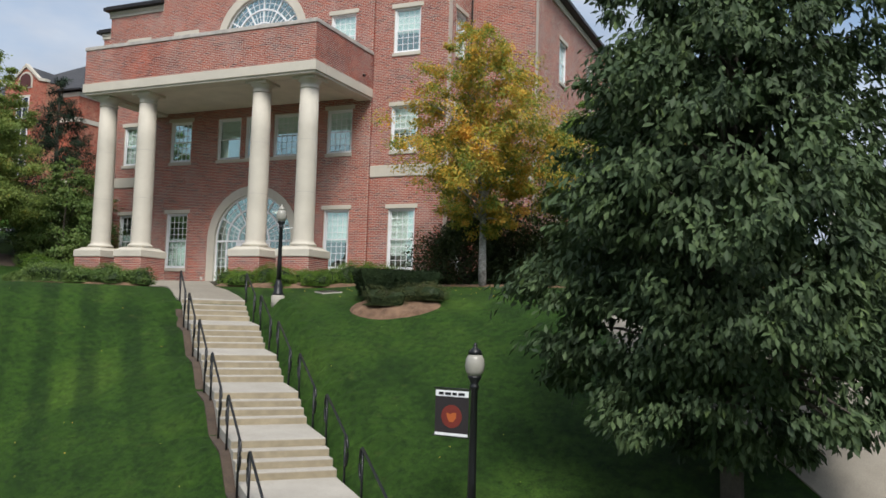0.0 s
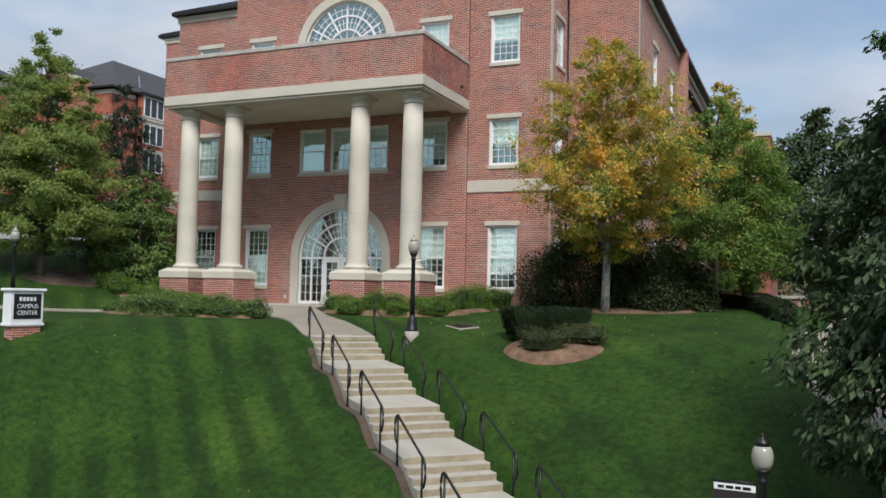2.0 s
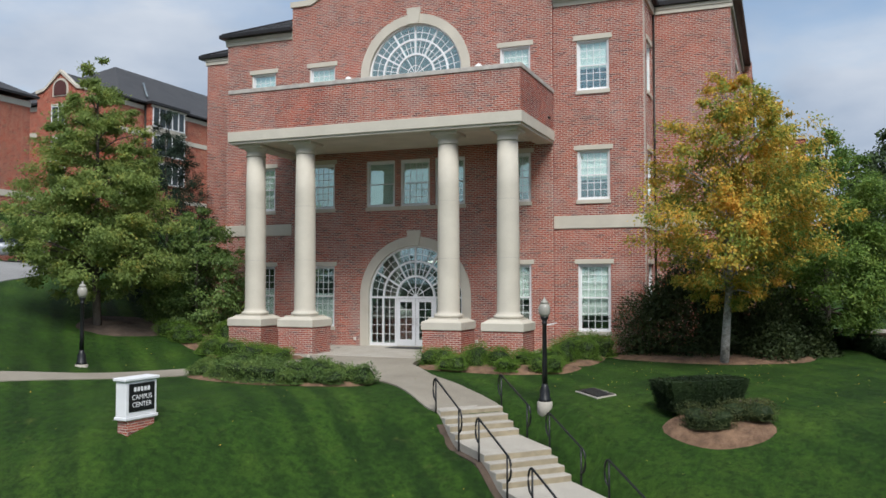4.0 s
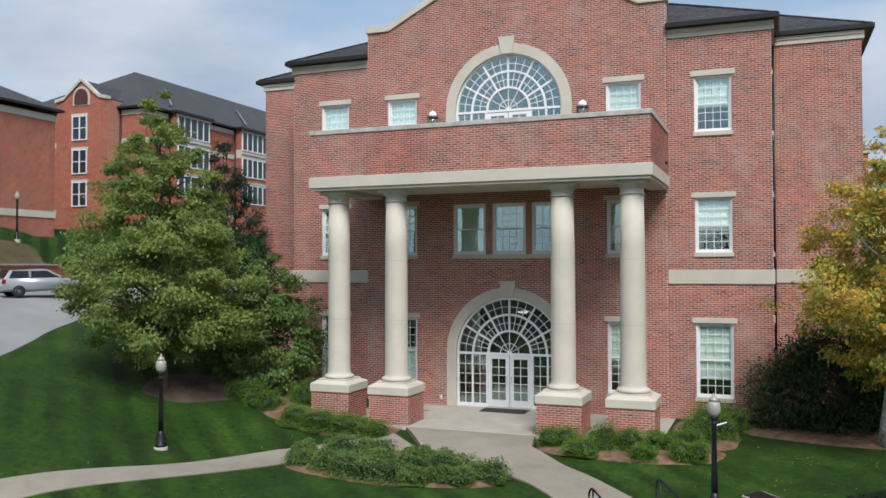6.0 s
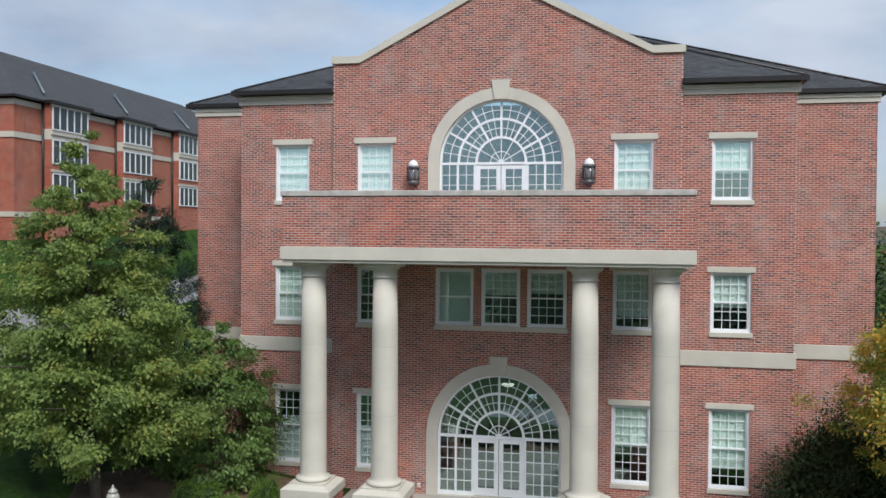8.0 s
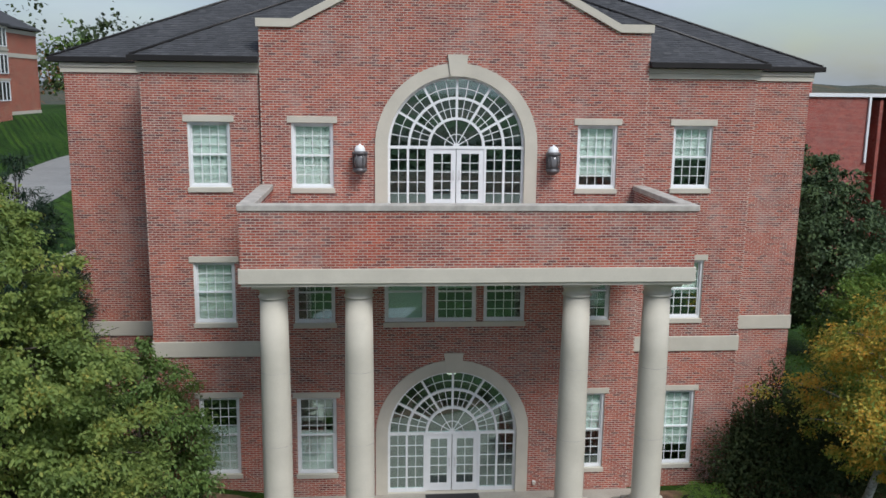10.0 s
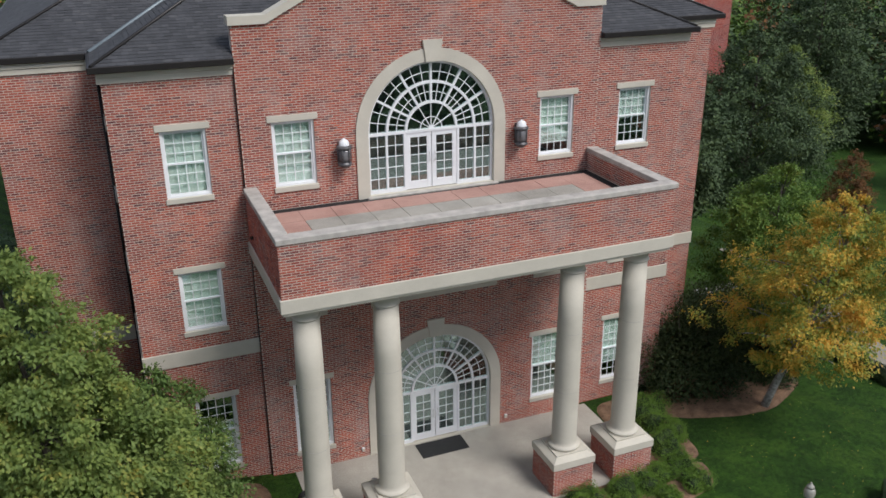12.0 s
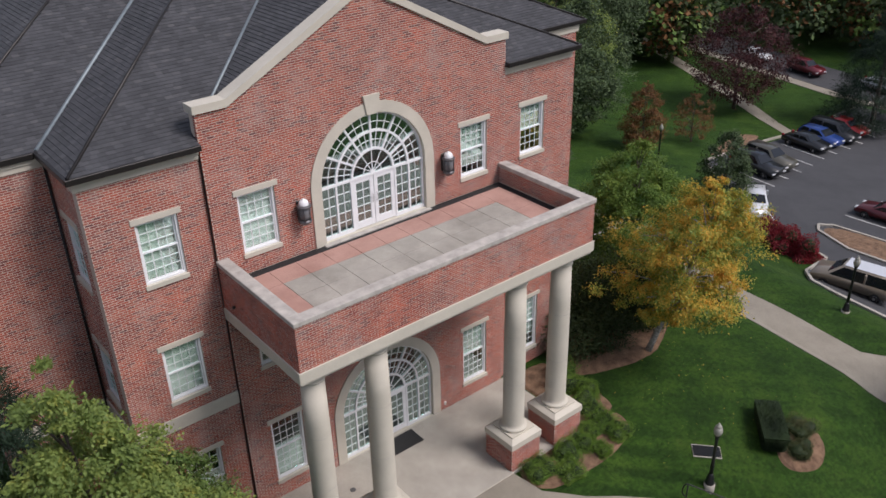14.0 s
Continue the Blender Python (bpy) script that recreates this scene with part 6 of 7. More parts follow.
for i, (x, y, w, h) in enumerate(((-6.5, -5.9, 1.4, 0.6), (-5.4, -6.0, 1.5, 0.66), (-4.3, -5.9, 1.4, 0.62), (-3.3, -6.0, 1.2, 0.55), (3.4, -5.6, 1.4, 0.66), (4.35, -6.3, 1.25, 0.5), (4.9, -5.6, 1.35, 0.68), (5.8, -5.65, 1.25, 0.6), (6.3, -6.3, 0.9, 0.4), (6.75, -5.3, 1.1, 0.6), (7.65, -6.1, 1.2, 0.6), (7.6, -5.1, 1.1, 0.65), (7.75, -4.0, 1.4, 0.8), (8.5, -3.5, 1.2, 0.7), (8.0, -2.6, 1.5, 0.9), (8.6, -1.8, 1.4, 0.95), (-9.6, -4.5, 1.6, 0.7), (-8.5, -4.9, 1.3, 0.65), (-7.6, -3.4, 1.2, 0.9))):
    shrub("boxwood", x, y, w * 0.9, w * 0.86, h, L_BOX, "rounded bright green boxwood in mulch", 70 + i, 3600, 0.052, "leaflet", group="boxwood planting", lift=0.04, boxy=0.28)
shrub("clipped_hedge", 13.1, -10.0, 2.6, 1.05, 0.84, L_HEDGE, "dark green hedge clipped into a block, wider at its top", 90, 20000, 0.05, "leaflet", turn=42, boxy=1.2, category="hedge", flare=0.12)
for i, (x, y, w, h) in enumerate(((13.4, -11.3, 1.35, 0.7), (14.4, -10.7, 1.4, 0.75))):
    shrub("low_shrub", x, y, w, w, h * 0.9, L_LOW, "low rounded dull green shrub beside the hedge", 92 + i, 3600, 0.045, "leaflet", lift=0.06)

# fallen leaves on the grass
rng_l = np.random.default_rng(404)
lp = np.stack((rng_l.uniform(-9, 21, 160), rng_l.uniform(-24, -6.8, 160), np.zeros(160)), 1)
lp = np.concatenate((lp, np.stack((13.4 + rng_l.normal(0, 3.2, 200), -4.6 + rng_l.normal(0, 2.2, 200), np.zeros(200)), 1)))
lp = np.array([p for p in lp if p[1] < -3.4 and not (abs(stair_su(p[0], p[1])[1] - 0.25) < 1.6 and stair_su(p[0], p[1])[0] > -6)])
lp[:, 2] = [ground(p[0], p[1]) + 0.03 for p in lp]
fallen = leaf_mesh("fallen_leaves", lp, rng_l.normal(0, 0.5, lp.shape) * np.array((1, 1, 0)), 0.055, "leaflet", L_YEL, None, rng_l, 0.0)
tagged(fallen, "yellow fallen leaves scattered on the grass", "fallen leaves", kind="stuff")


# ---- the rear wing and buildings round about ----
def plain_window(parent, m, w, h, mull=1, cross=2, name="window"):
    """A simple fixed window for buildings far off."""
    th = empty(name, m)
    th.parent = parent
    part("frame", cached(("far_frame", w, h, mull, cross), lambda: far_frame(w, h, mull, cross), M_WHITE), None, th)
    part("pane", cached(("far_pane", w, h), lambda: box(B(), -w / 2 + 0.05, w / 2 - 0.05, -0.03, -0.01, 0.05, h - 0.05), M_FARGLASS), None, th)
    part("lintel", cached(("far_lintel", w, h), lambda: box(B(), -w / 2 - 0.1, w / 2 + 0.1, -0.06, 0.03, h, h + 0.2), M_STONE), None, th)
    return th


def far_frame(w, h, mull, cross):
    bm = B()
    f = 0.09
    for x0, x1, z0, z1 in ((-w / 2, -w / 2 + f, 0, h), (w / 2 - f, w / 2, 0, h), (-w / 2 + f, w / 2 - f, 0, f), (-w / 2 + f, w / 2 - f, h - f, h)):
        box(bm, x0, x1, -0.10, 0.03, z0, z1)
    for i in range(1, mull + 1):
        x = -w / 2 + w * i / (mull + 1)
        box(bm, x - 0.05, x + 0.05, -0.09, -0.02, f, h - f)
    for i in range(1, cross):
        z = h * i / cross
        box(bm, -w / 2 + f, w / 2 - f, -0.08, -0.02, z - 0.03, z + 0.03)
    return bm


M_FARGLASS = plain("dark_glazing", (0.035, 0.045, 0.05), 0.08, 0, 0.2, 0.5, 5, 0.02)


def hip_roof(th, x0, x1, y0, y1, z, pitch, over=0.5):
    x0, x1, y0, y1 = x0 - over, x1 + over, y0 - over, y1 + over
    k = min(x1 - x0, y1 - y0) / 2
    if x1 - x0 < y1 - y0:
        r = [((x0 + x1) / 2, y0 + k), ((x0 + x1) / 2, y1 - k)]
    else:
        r = [(x0 + k, (y0 + y1) / 2), (x1 - k, (y0 + y1) / 2)]
    v = [(x0, y0, z), (x1, y0, z), (x1, y1, z), (x0, y1, z), (*r[0], z + k * pitch), (*r[1], z + k * pitch)]
    f = [(0, 1, 4), (1, 2, 5, 4), (2, 3, 5), (3, 0, 4, 5)] if x1 - x0 < y1 - y0 else [(0, 1, 5, 4), (1, 2, 5), (2, 3, 4, 5), (3, 0, 4)]
    mesh_np("roof", v, f + [(3, 2, 1, 0)], M_ROOF, th, "dark grey hip roof")
    bm = B()
    for a in ((x0, x1, y0, y0 + 0.15), (x0, x1, y1 - 0.15, y1), (x0, x0 + 0.15, y0 + 0.151, y1 - 0.151), (x1 - 0.15, x1, y0 + 0.151, y1 - 0.151)):
        box(bm, *a, z - 0.17, z - 0.01)
    part("gutter", bm, M_GUTTER, th, "dark gutter")


def four_walls(th, x0, x1, y0, y1, z0, z1, mx, my, t=0.4):
    for x, y, m in (((x0, x1), (y0, y0 + t), mx), ((x0, x1), (y1 - t, y1), mx), ((x0, x0 + t), (y0 + t, y1 - t), my), ((x1 - t, x1), (y0 + t, y1 - t), my)):
        part("wall", box(B(), *x, *y, z0, z1), m, th)


# rear wing of the main building
wing = tagged(empty("rear_wing"), "red brick rear wing with white windows and dark eaves", "building")
four_walls(wing, 2.0, 13.3, 16.0, 44.0, -1.5, 13.4, M_BWX, M_BWY)
part("gable_wall", prism(B(), [(9.0, -1.5), (13.95, -1.5), (13.95, 15.2), (11.5, 16.8), (9.0, 15.2)], 15.2, 16.0), M_BWX, wing, "brick gable end")
hip_roof(wing, 2.0, 13.3, 16.1, 44.0, 13.6, 0.55)
for y in (18.5, 22, 25.5, 29):
    for z in (1.0, 5.5, 10.2):
        plain_window(wing, pose(13.3, y, z, 0, 0, 90), 1.4, 2.3, 1, 3)

# residence hall on the hill to the west
RZ = 8.2
M_LOUVRE = plain("dark_red_louvre", (0.085, 0.026, 0.022), 0.6, 0, 0.2, 3, 40, 0.2)
hall = tagged(empty("residence_hall"), "orange brick hall with cream bands and slate roof", "building")
four_walls(hall, -58, -41.5, 27, 76, RZ - 4, RZ + 11.75, M_BRX, M_BRY)
hip_roof(hall, -58, -41.5, 27, 76, RZ + 12.0, 0.62)
for z0, z1 in ((11.3, 11.72), (8.75, 9.2), (2.6, 3.0)):
    part("band", box(B(), -58.05, -41.45, 26.93, 27.05, RZ + z0, RZ + z1), M_STONE, hall, "cream stone band")
    part("band", box(B(), -41.55, -41.43, 27.06, 76, RZ + z0, RZ + z1), M_STONE, hall, "cream stone band")
for y in (32.8, 43.0, 53.2, 63.4):
    part("bay", box(B(), -41.4, -40.7, y - 2.5, y + 2.5, RZ - 2, RZ + 8.9), M_BRY, hall, "projecting brick bay")
    part("bay_head", box(B(), -41.4, -40.7, y - 2.5, y + 2.5, RZ + 9.752, RZ + 11.78), M_BRY, hall, "upper part of the brick bay")
    part("spandrel", box(B(), -41.4, -40.68, y - 2.52, y + 2.52, RZ + 8.902, RZ + 9.75), M_STONE, hall, "cream stone spandrel")
    part("bay_roof", box(B(), -41.45, -40.35, y - 2.8, y + 2.8, RZ + 11.80, RZ + 12.05), M_GUTTER, hall)
    for z in (4.2, 6.95, 9.7):
        plain_window(hall, pose(-40.7, y, RZ + z, 0, 0, 90), 4.7, 2.0, 4, 1)
    part("downpipe", tube(B(), [(-41.3, y - 2.65, RZ + 11.8), (-41.3, y - 2.65, RZ)], 0.10, 6), M_GUTTER, hall)
    for z in (6.3, 9.3, 11.58):
        part("bay_cornice", box(B(), -40.69, -40.56, y - 2.55, y + 2.55, RZ + z, RZ + z + 0.18), M_STONE, hall, "cream moulded cornice")
for y in (31.0, 43.1, 55.0):
    part("lead_strip", tube(B(), [(-41.82, y, RZ + 12.75), (-45.9, y + 4.1, RZ + 15.3)], 0.10, 6), M_COPPER, hall, "pale lead strip on the roof")
part("downpipe", tube(B(), [(-44.05, 26.85, RZ + 11.8), (-44.05, 26.85, RZ)], 0.09, 6), M_GUTTER, hall)
TX = -47.1
part("tower", prism(B(), [(TX - 2.9, RZ - 3), (TX + 2.9, RZ - 3), (TX + 2.9, RZ + 12.5), (TX + 2.0, RZ + 12.7), (TX, RZ + 14.3), (TX - 2.0, RZ + 12.7), (TX - 2.9, RZ + 12.5)], 25.4, 27.4), M_BRX, hall, "gabled brick stair tower")
part("tower_coping", prism(B(), [(TX - 3.0, RZ + 12.5), (TX - 2.0, RZ + 12.7), (TX, RZ + 14.3), (TX + 2.0, RZ + 12.7), (TX + 3.0, RZ + 12.5), (TX + 3.0, RZ + 12.78), (TX + 1.9, RZ + 13.0), (TX, RZ + 14.62), (TX - 1.9, RZ + 13.0), (TX - 3.0, RZ + 12.78)], 25.25, 25.7), M_STONE, hall)
part("tower_roof", prism(B(), [(TX - 2.9, RZ + 12.52), (TX - 2.0, RZ + 12.72), (TX, RZ + 14.32), (TX + 2.0, RZ + 12.72), (TX + 2.9, RZ + 12.52), (TX + 2.9, RZ + 12.6), (TX + 2.0, RZ + 12.82), (TX, RZ + 14.42), (TX - 2.0, RZ + 12.82), (TX - 2.9, RZ + 12.6)], 25.71, 32.0), M_ROOF, hall, "dark roof behind the tower gable")
n = 14
part("louvre_surround", prism(B(), [(TX - 0.95, RZ + 12.1), (TX + 0.95, RZ + 12.1)] + [(TX + 0.95 * math.cos(math.pi * i / n), RZ + 12.85 + 0.95 * math.sin(math.pi * i / n)) for i in range(n + 1)], 25.33, 25.45), M_STONE, hall, "cream arched surround")
part("louvre", prism(B(), [(TX - 0.75, RZ + 12.2), (TX + 0.75, RZ + 12.2)] + [(TX + 0.75 * math.cos(math.pi * i / n), RZ + 12.85 + 0.75 * math.sin(math.pi * i / n)) for i in range(n + 1)], 25.28, 25.40), M_LOUVRE, hall, "dark red arched louvre")
for z in (3.1, 6.0, 9.0):
    plain_window(hall, pose(TX - 0.2, 25.4, RZ + z), 1.7, 2.2, 1, 2)
hall2 = tagged(empty("brick_block"), "plain orange brick block with cream band", "building")
four_walls(hall2, -64, -40.4, -16, 15.8, RZ - 5, RZ + 9.2, M_BRX, M_BRY)
hip_roof(hall2, -64, -40.4, -16, 15.8, RZ + 9.6, 0.5)
part("band", box(B(), -40.5, -40.34, -16, 15.85, RZ + 8.7, RZ + 9.15), M_STONE, hall2)
part("band", box(B(), -40.5, -40.34, -16, 15.85, RZ + 1.4, RZ + 1.9), M_STONE, hall2)

# retaining wall and kerb by the west road
rw = tagged(empty("retaining_wall"), "low red brick retaining wall with pale coping", "wall")
rw.matrix_world = pose(-35.65, 8.0, 0, 0, 0, 16.7)
part("wall", box(B(), -0.2, 0.2, -13, 9, 2.5, 6.02), M_BRY, rw)
part("coping", box(B(), -0.28, 0.28, -13, 9, 6.022, 6.14, 0.01), M_COPING, rw)
M_COVER = speckle("dry_ground_cover", ((0.3, (0.060, 0.055, 0.020)), (0.55, (0.105, 0.080, 0.032)), (0.75, (0.15, 0.095, 0.045))), 0.7, 16, 0.95, 1.0, 0.06)
tagged(bed("planted_bank", [(-33.2, -3.0), (-36.2, 8.0), (-37.8, 13.2), (-39.6, 13.4), (-38.3, 8.0), (-35.6, -3.0)], M_COVER, 0.06, 0.15, 44), "brown-green ground cover on a bank above a wall", "planted bank", kind="structure")
tw2 = tagged(empty("terrace_wall"), "brick terrace wall with pale coping", "wall")
part("wall", box(B(), -21.4, -21.0, 22, 40, 0.5, 3.9), M_BWY, tw2)
part("coping", box(B(), -21.5, -20.9, 22, 40, 3.902, 4.05, 0.01), M_COPING, tw2)
tagged(strip("road_west", [(-8, -62), (-24, -20), (-29.5, -6), (-33.2, 3), (-36.4, 14), (-36.6, 60), (-40, 130)], [(2, -62), (-14, -20), (-19.4, -6), (-23.6, 2.4), (-27.6, 14), (-29, 60), (-31, 130)], M_ROAD, 0.04, 1.5), "pale grey asphalt road up the hill", "road", kind="structure")

# flat-roofed block, east
flat = tagged(empty("apartment_block"), "flat-roofed red brick block with white parapet", "building")
four_walls(flat, 33, 42.1, 46.6, 66, -9, 13.9, M_BDX, M_BDY)
four_walls(flat, 45.4, 50.6, 46, 66, -9, 13.9, M_BDX, M_BDY)
for x in (43.3, 44.9):
    part("fin_wall", box(B(), x, x + 0.3, 47.2, 50, -9, 13.6), M_BDY, flat)
# The recess is drawn in dark grey, its shade put into the colour.
part("recess", box(B(), 42.1, 45.4, 50, 60, -9, 13.9), M_DARK, flat, "stair recess with its shade in the colour")
for x0, x1, y0 in ((32.8, 42.2, 46.4), (45.3, 50.8, 45.8), (42.21, 45.29, 47.0)):
    part("parapet", box(B(), x0, x1, y0, 66.2, 13.9, 14.2), M_WHITE, flat, "white roof edge")
part("vent", lathe(B(), [(0.3, 14.2), (0.3, 14.8), (0.4, 14.9), (0.2, 15.1)], 12, 48.8, 50), M_WHITE, flat)
part("chimney", box(B(), 36.5, 39.2, 52, 54, 14.2, 15.4), M_BDX, flat)
for s, y in ((41.9, 46.4), (45.6, 45.8)):
    part("downpipe", box(B(), s - 0.10, s + 0.10, y, y + 0.18, 8, 13.9), M_WHITE, flat)
north = tagged(empty("brick_lodge"), "red brick block with white pipe beyond the trees", "building")
four_walls(north, 8, 17.4, 42, 60, -3, 14.8, M_BDX, M_BDY)
part("parapet", box(B(), 7.9, 17.5, 41.9, 60.1, 14.8, 15.1), M_STONE, north)
part("downpipe", tube(B(), [(16.0, 41.85, 14.8), (16.0, 41.85, -1)], 0.14, 8), M_WHITE, north, "white downpipe")
for x in (9.5, 12.8):
    for z in (3.0, 6.5, 10.2):
        plain_window(north, pose(x, 42.0, z), 1.5, 2.0, 1, 3)

# ---- the car park ----
LOT_EDGE = [(47.0, 17.0), (40.5, 10.6), (37.0, 6.9), (37.3, 4.0), (35.8, -0.6), (32.4, -1.0), (29.2, -3.0), (28.0, -5.2), (28.5, -9.0), (33.0, -20.0)]
LOT_FAR = [(77.0, 18.2), (77.0, 14.0), (77.0, 10.0), (77.0, 7.0), (77.0, 3.0), (77.0, 0.0), (77.0, -3.0), (77.0, -6.0), (77.0, -10.0), (77.0, -20.0)]
tagged(strip("car_park", LOT_EDGE, LOT_FAR, M_ASPH, 0.05, 1.5, 30), "dark asphalt car park with white stall lines", "car park", kind="structure")


def kerb(name, pts, w=0.18, h=0.14):
    bm = B()
    for a, b in zip(pts, pts[1:]):
        a, b = Vector(a), Vector(b)
        n = Vector((-(b - a).y, (b - a).x)).normalized() * w / 2
        k = max(1, int((b - a).length / 2))
        for i in range(k):
            p, q = a.lerp(b, i / k), a.lerp(b, (i + 1) / k)
            zp, zq = ground(*p), ground(*q)
            lo = [bm.verts.new((*(r + s), z)) for r, s, z in ((p, n, zp), (p, -n, zp), (q, -n, zq), (q, n, zq))]
            hi = [bm.verts.new((v.co.x, v.co.y, v.co.z + h + 0.06)) for v in lo]
            bm.faces.new(hi)
            for e in range(4):
                bm.faces.new((lo[e], lo[(e + 1) % 4], hi[(e + 1) % 4], hi[e]))
    bmesh.ops.recalc_face_normals(bm, faces=bm.faces)
    return tagged(part(name, bm, M_CONC), "pale concrete kerb", "kerb", kind="structure")


kerb("kerb", LOT_EDGE)
kerb("kerb", [(47.0, 17.0), (58.0, 17.9), (77.0, 18.3)])
isl = [(41.3, 3.0), (42.2, 2.3), (42.7, -1.5), (43.2, -8.0), (39.6, -8.0), (38.9, -3.0), (38.8, -0.6), (40.2, 2.4)]
kerb("kerb", isl + isl[:1])
tagged(bed("mulch_island", isl, M_MULCH, 0.12, 0.03, 9), "mulched traffic island", "traffic island", kind="structure")
def stall_line(a, b, label="white painted parking stall line"):
    """A painted line on the asphalt from a to b."""
    a, b = Vector(a), Vector(b)
    n = Vector((-(b - a).y, (b - a).x)).normalized() * 0.06
    bm = B()
    k = 5
    rows_ = [[bm.verts.new((*(q := a.lerp(b, i / k) + sd), ground(*q) + dz)) for sd in (n, -n) for dz in (0.058, 0.068)] for i in range(k + 1)]
    for p, q in zip(rows_, rows_[1:]):
        bm.faces.new((p[1], p[3], q[3], q[1]))
        bm.faces.new((p[0], p[1], q[1], q[0]))
        bm.faces.new((p[3], p[2], q[2], q[3]))
    bmesh.ops.recalc_face_normals(bm, faces=bm.faces)
    tagged(part("stall_line", bm, M_LINE), label, "road marking", "stall lines", "structure")


STALLS = (46.7, 49.7, 52.6, 55.5, 58.5, 61.3, 64.2, 66.9, 69.6, 72.4)


def row_y(x):
    """The middle of the stalls in the far row."""
    return 12.3 + 0.17 * min(x - 46.8, 12.0) + 0.05 * max(x - 58.8, 0.0)


for x in STALLS:
    y = row_y(x)
    stall_line((x + 0.4, y + 2.3), (x - 0.3, y - 2.6))
for x in (45.4, 48.4, 51.4):
    stall_line((x, 3.0), (x + 0.3, -2.2))
for a, b in (((41.3, 7.6), (39.4, 5.6)), ((39.4, 5.6), (38.0, 4.9))):
    stall_line(a, b, "white painted edge line beside the kerb")
tagged(bed("mulch_bed", [(48.3, 17.6), (51.5, 19.0), (58.5, 20.9), (60.0, 19.4), (57.0, 18.3), (51.0, 17.5)], M_MULCH, seed=41), "tan bark mulch bank above the car park", "mulch bed", kind="structure")
tagged(strip("walkway", [(62.6, 18.4), (69.6, 30.2), (76.2, 43.2), (84.0, 58.0)], [(64.0, 17.9), (71.2, 29.4), (77.8, 42.4), (85.6, 57.2)], M_PATH, 0.04), "pale concrete path through the trees", "walkway", kind="structure")
tagged(strip("road_east", [(79.0, -20), (79.2, 10), (80.2, 22.6), (81.6, 30.0), (86.0, 49.6), (94, 80)], [(86.2, -20), (86.4, 10), (87.2, 21.6), (88.6, 28.6), (93.0, 48.0), (101, 78)], M_ASPH, 0.045, 2.0), "grey road beyond the car park", "road", kind="structure")
tagged(strip("pavement_east", [(77.6, -20), (77.7, 10), (78.5, 22.9), (79.9, 30.4), (84.2, 50.2), (92.2, 80)], [(78.9, -20), (79.1, 10), (80.1, 22.6), (81.5, 30.0), (85.9, 49.6), (93.9, 80)], M_PATH, 0.05, 2.0), "pale concrete pavement along the road", "pavement", kind="structure")

M_TYRE = plain("tyre_rubber", (0.015, 0.015, 0.016), 0.85, 0, 0.2, 8, 80, 0.2)
M_CARGLASS = plain("tinted_car_glass", (0.012, 0.015, 0.018), 0.06, 0, 0.1, 2, 20, 0.0)
M_TAIL = plain("red_tail_lens", (0.25, 0.012, 0.012), 0.2, 0, 0.1, 6, 40, 0.0)
M_HEADL = plain("clear_head_lens", (0.55, 0.56, 0.57), 0.12, 0, 0.1, 6, 40, 0.0)


def car_paint(name, col):
    m = plain(name, col, 0.28, 0.25, 0.05, 1.2, 200, 0.02)
    m.node_tree.nodes["Principled BSDF"].inputs["Coat Weight"].default_value = 0.6
    return m


CAR_SHAPE = {
    "sedan": (4.6, 1.78, [(-2.3, 0.45), (-2.28, 0.85), (-1.55, 0.98), (-0.95, 1.40), (0.30, 1.43), (1.05, 0.97), (2.1, 0.82), (2.3, 0.55), (2.3, 0.35), (-2.3, 0.32)]),
    "hatch": (4.3, 1.78, [(-2.15, 0.45), (-2.12, 0.98), (-1.75, 1.46), (0.20, 1.55), (1.05, 1.05), (1.95, 0.90), (2.15, 0.6), (2.15, 0.35), (-2.15, 0.32)]),
    "suv": (4.7, 1.86, [(-2.35, 0.5), (-2.33, 1.08), (-2.10, 1.72), (0.20, 1.76), (1.00, 1.14), (2.15, 1.02), (2.35, 0.68), (2.35, 0.42), (-2.35, 0.4)]),
    "van": (5.0, 1.95, [(-2.5, 0.5), (-2.48, 1.1), (-2.25, 1.80), (0.6, 1.82), (1.5, 1.12), (2.35, 0.95), (2.5, 0.65), (2.5, 0.4), (-2.5, 0.38)]),
}


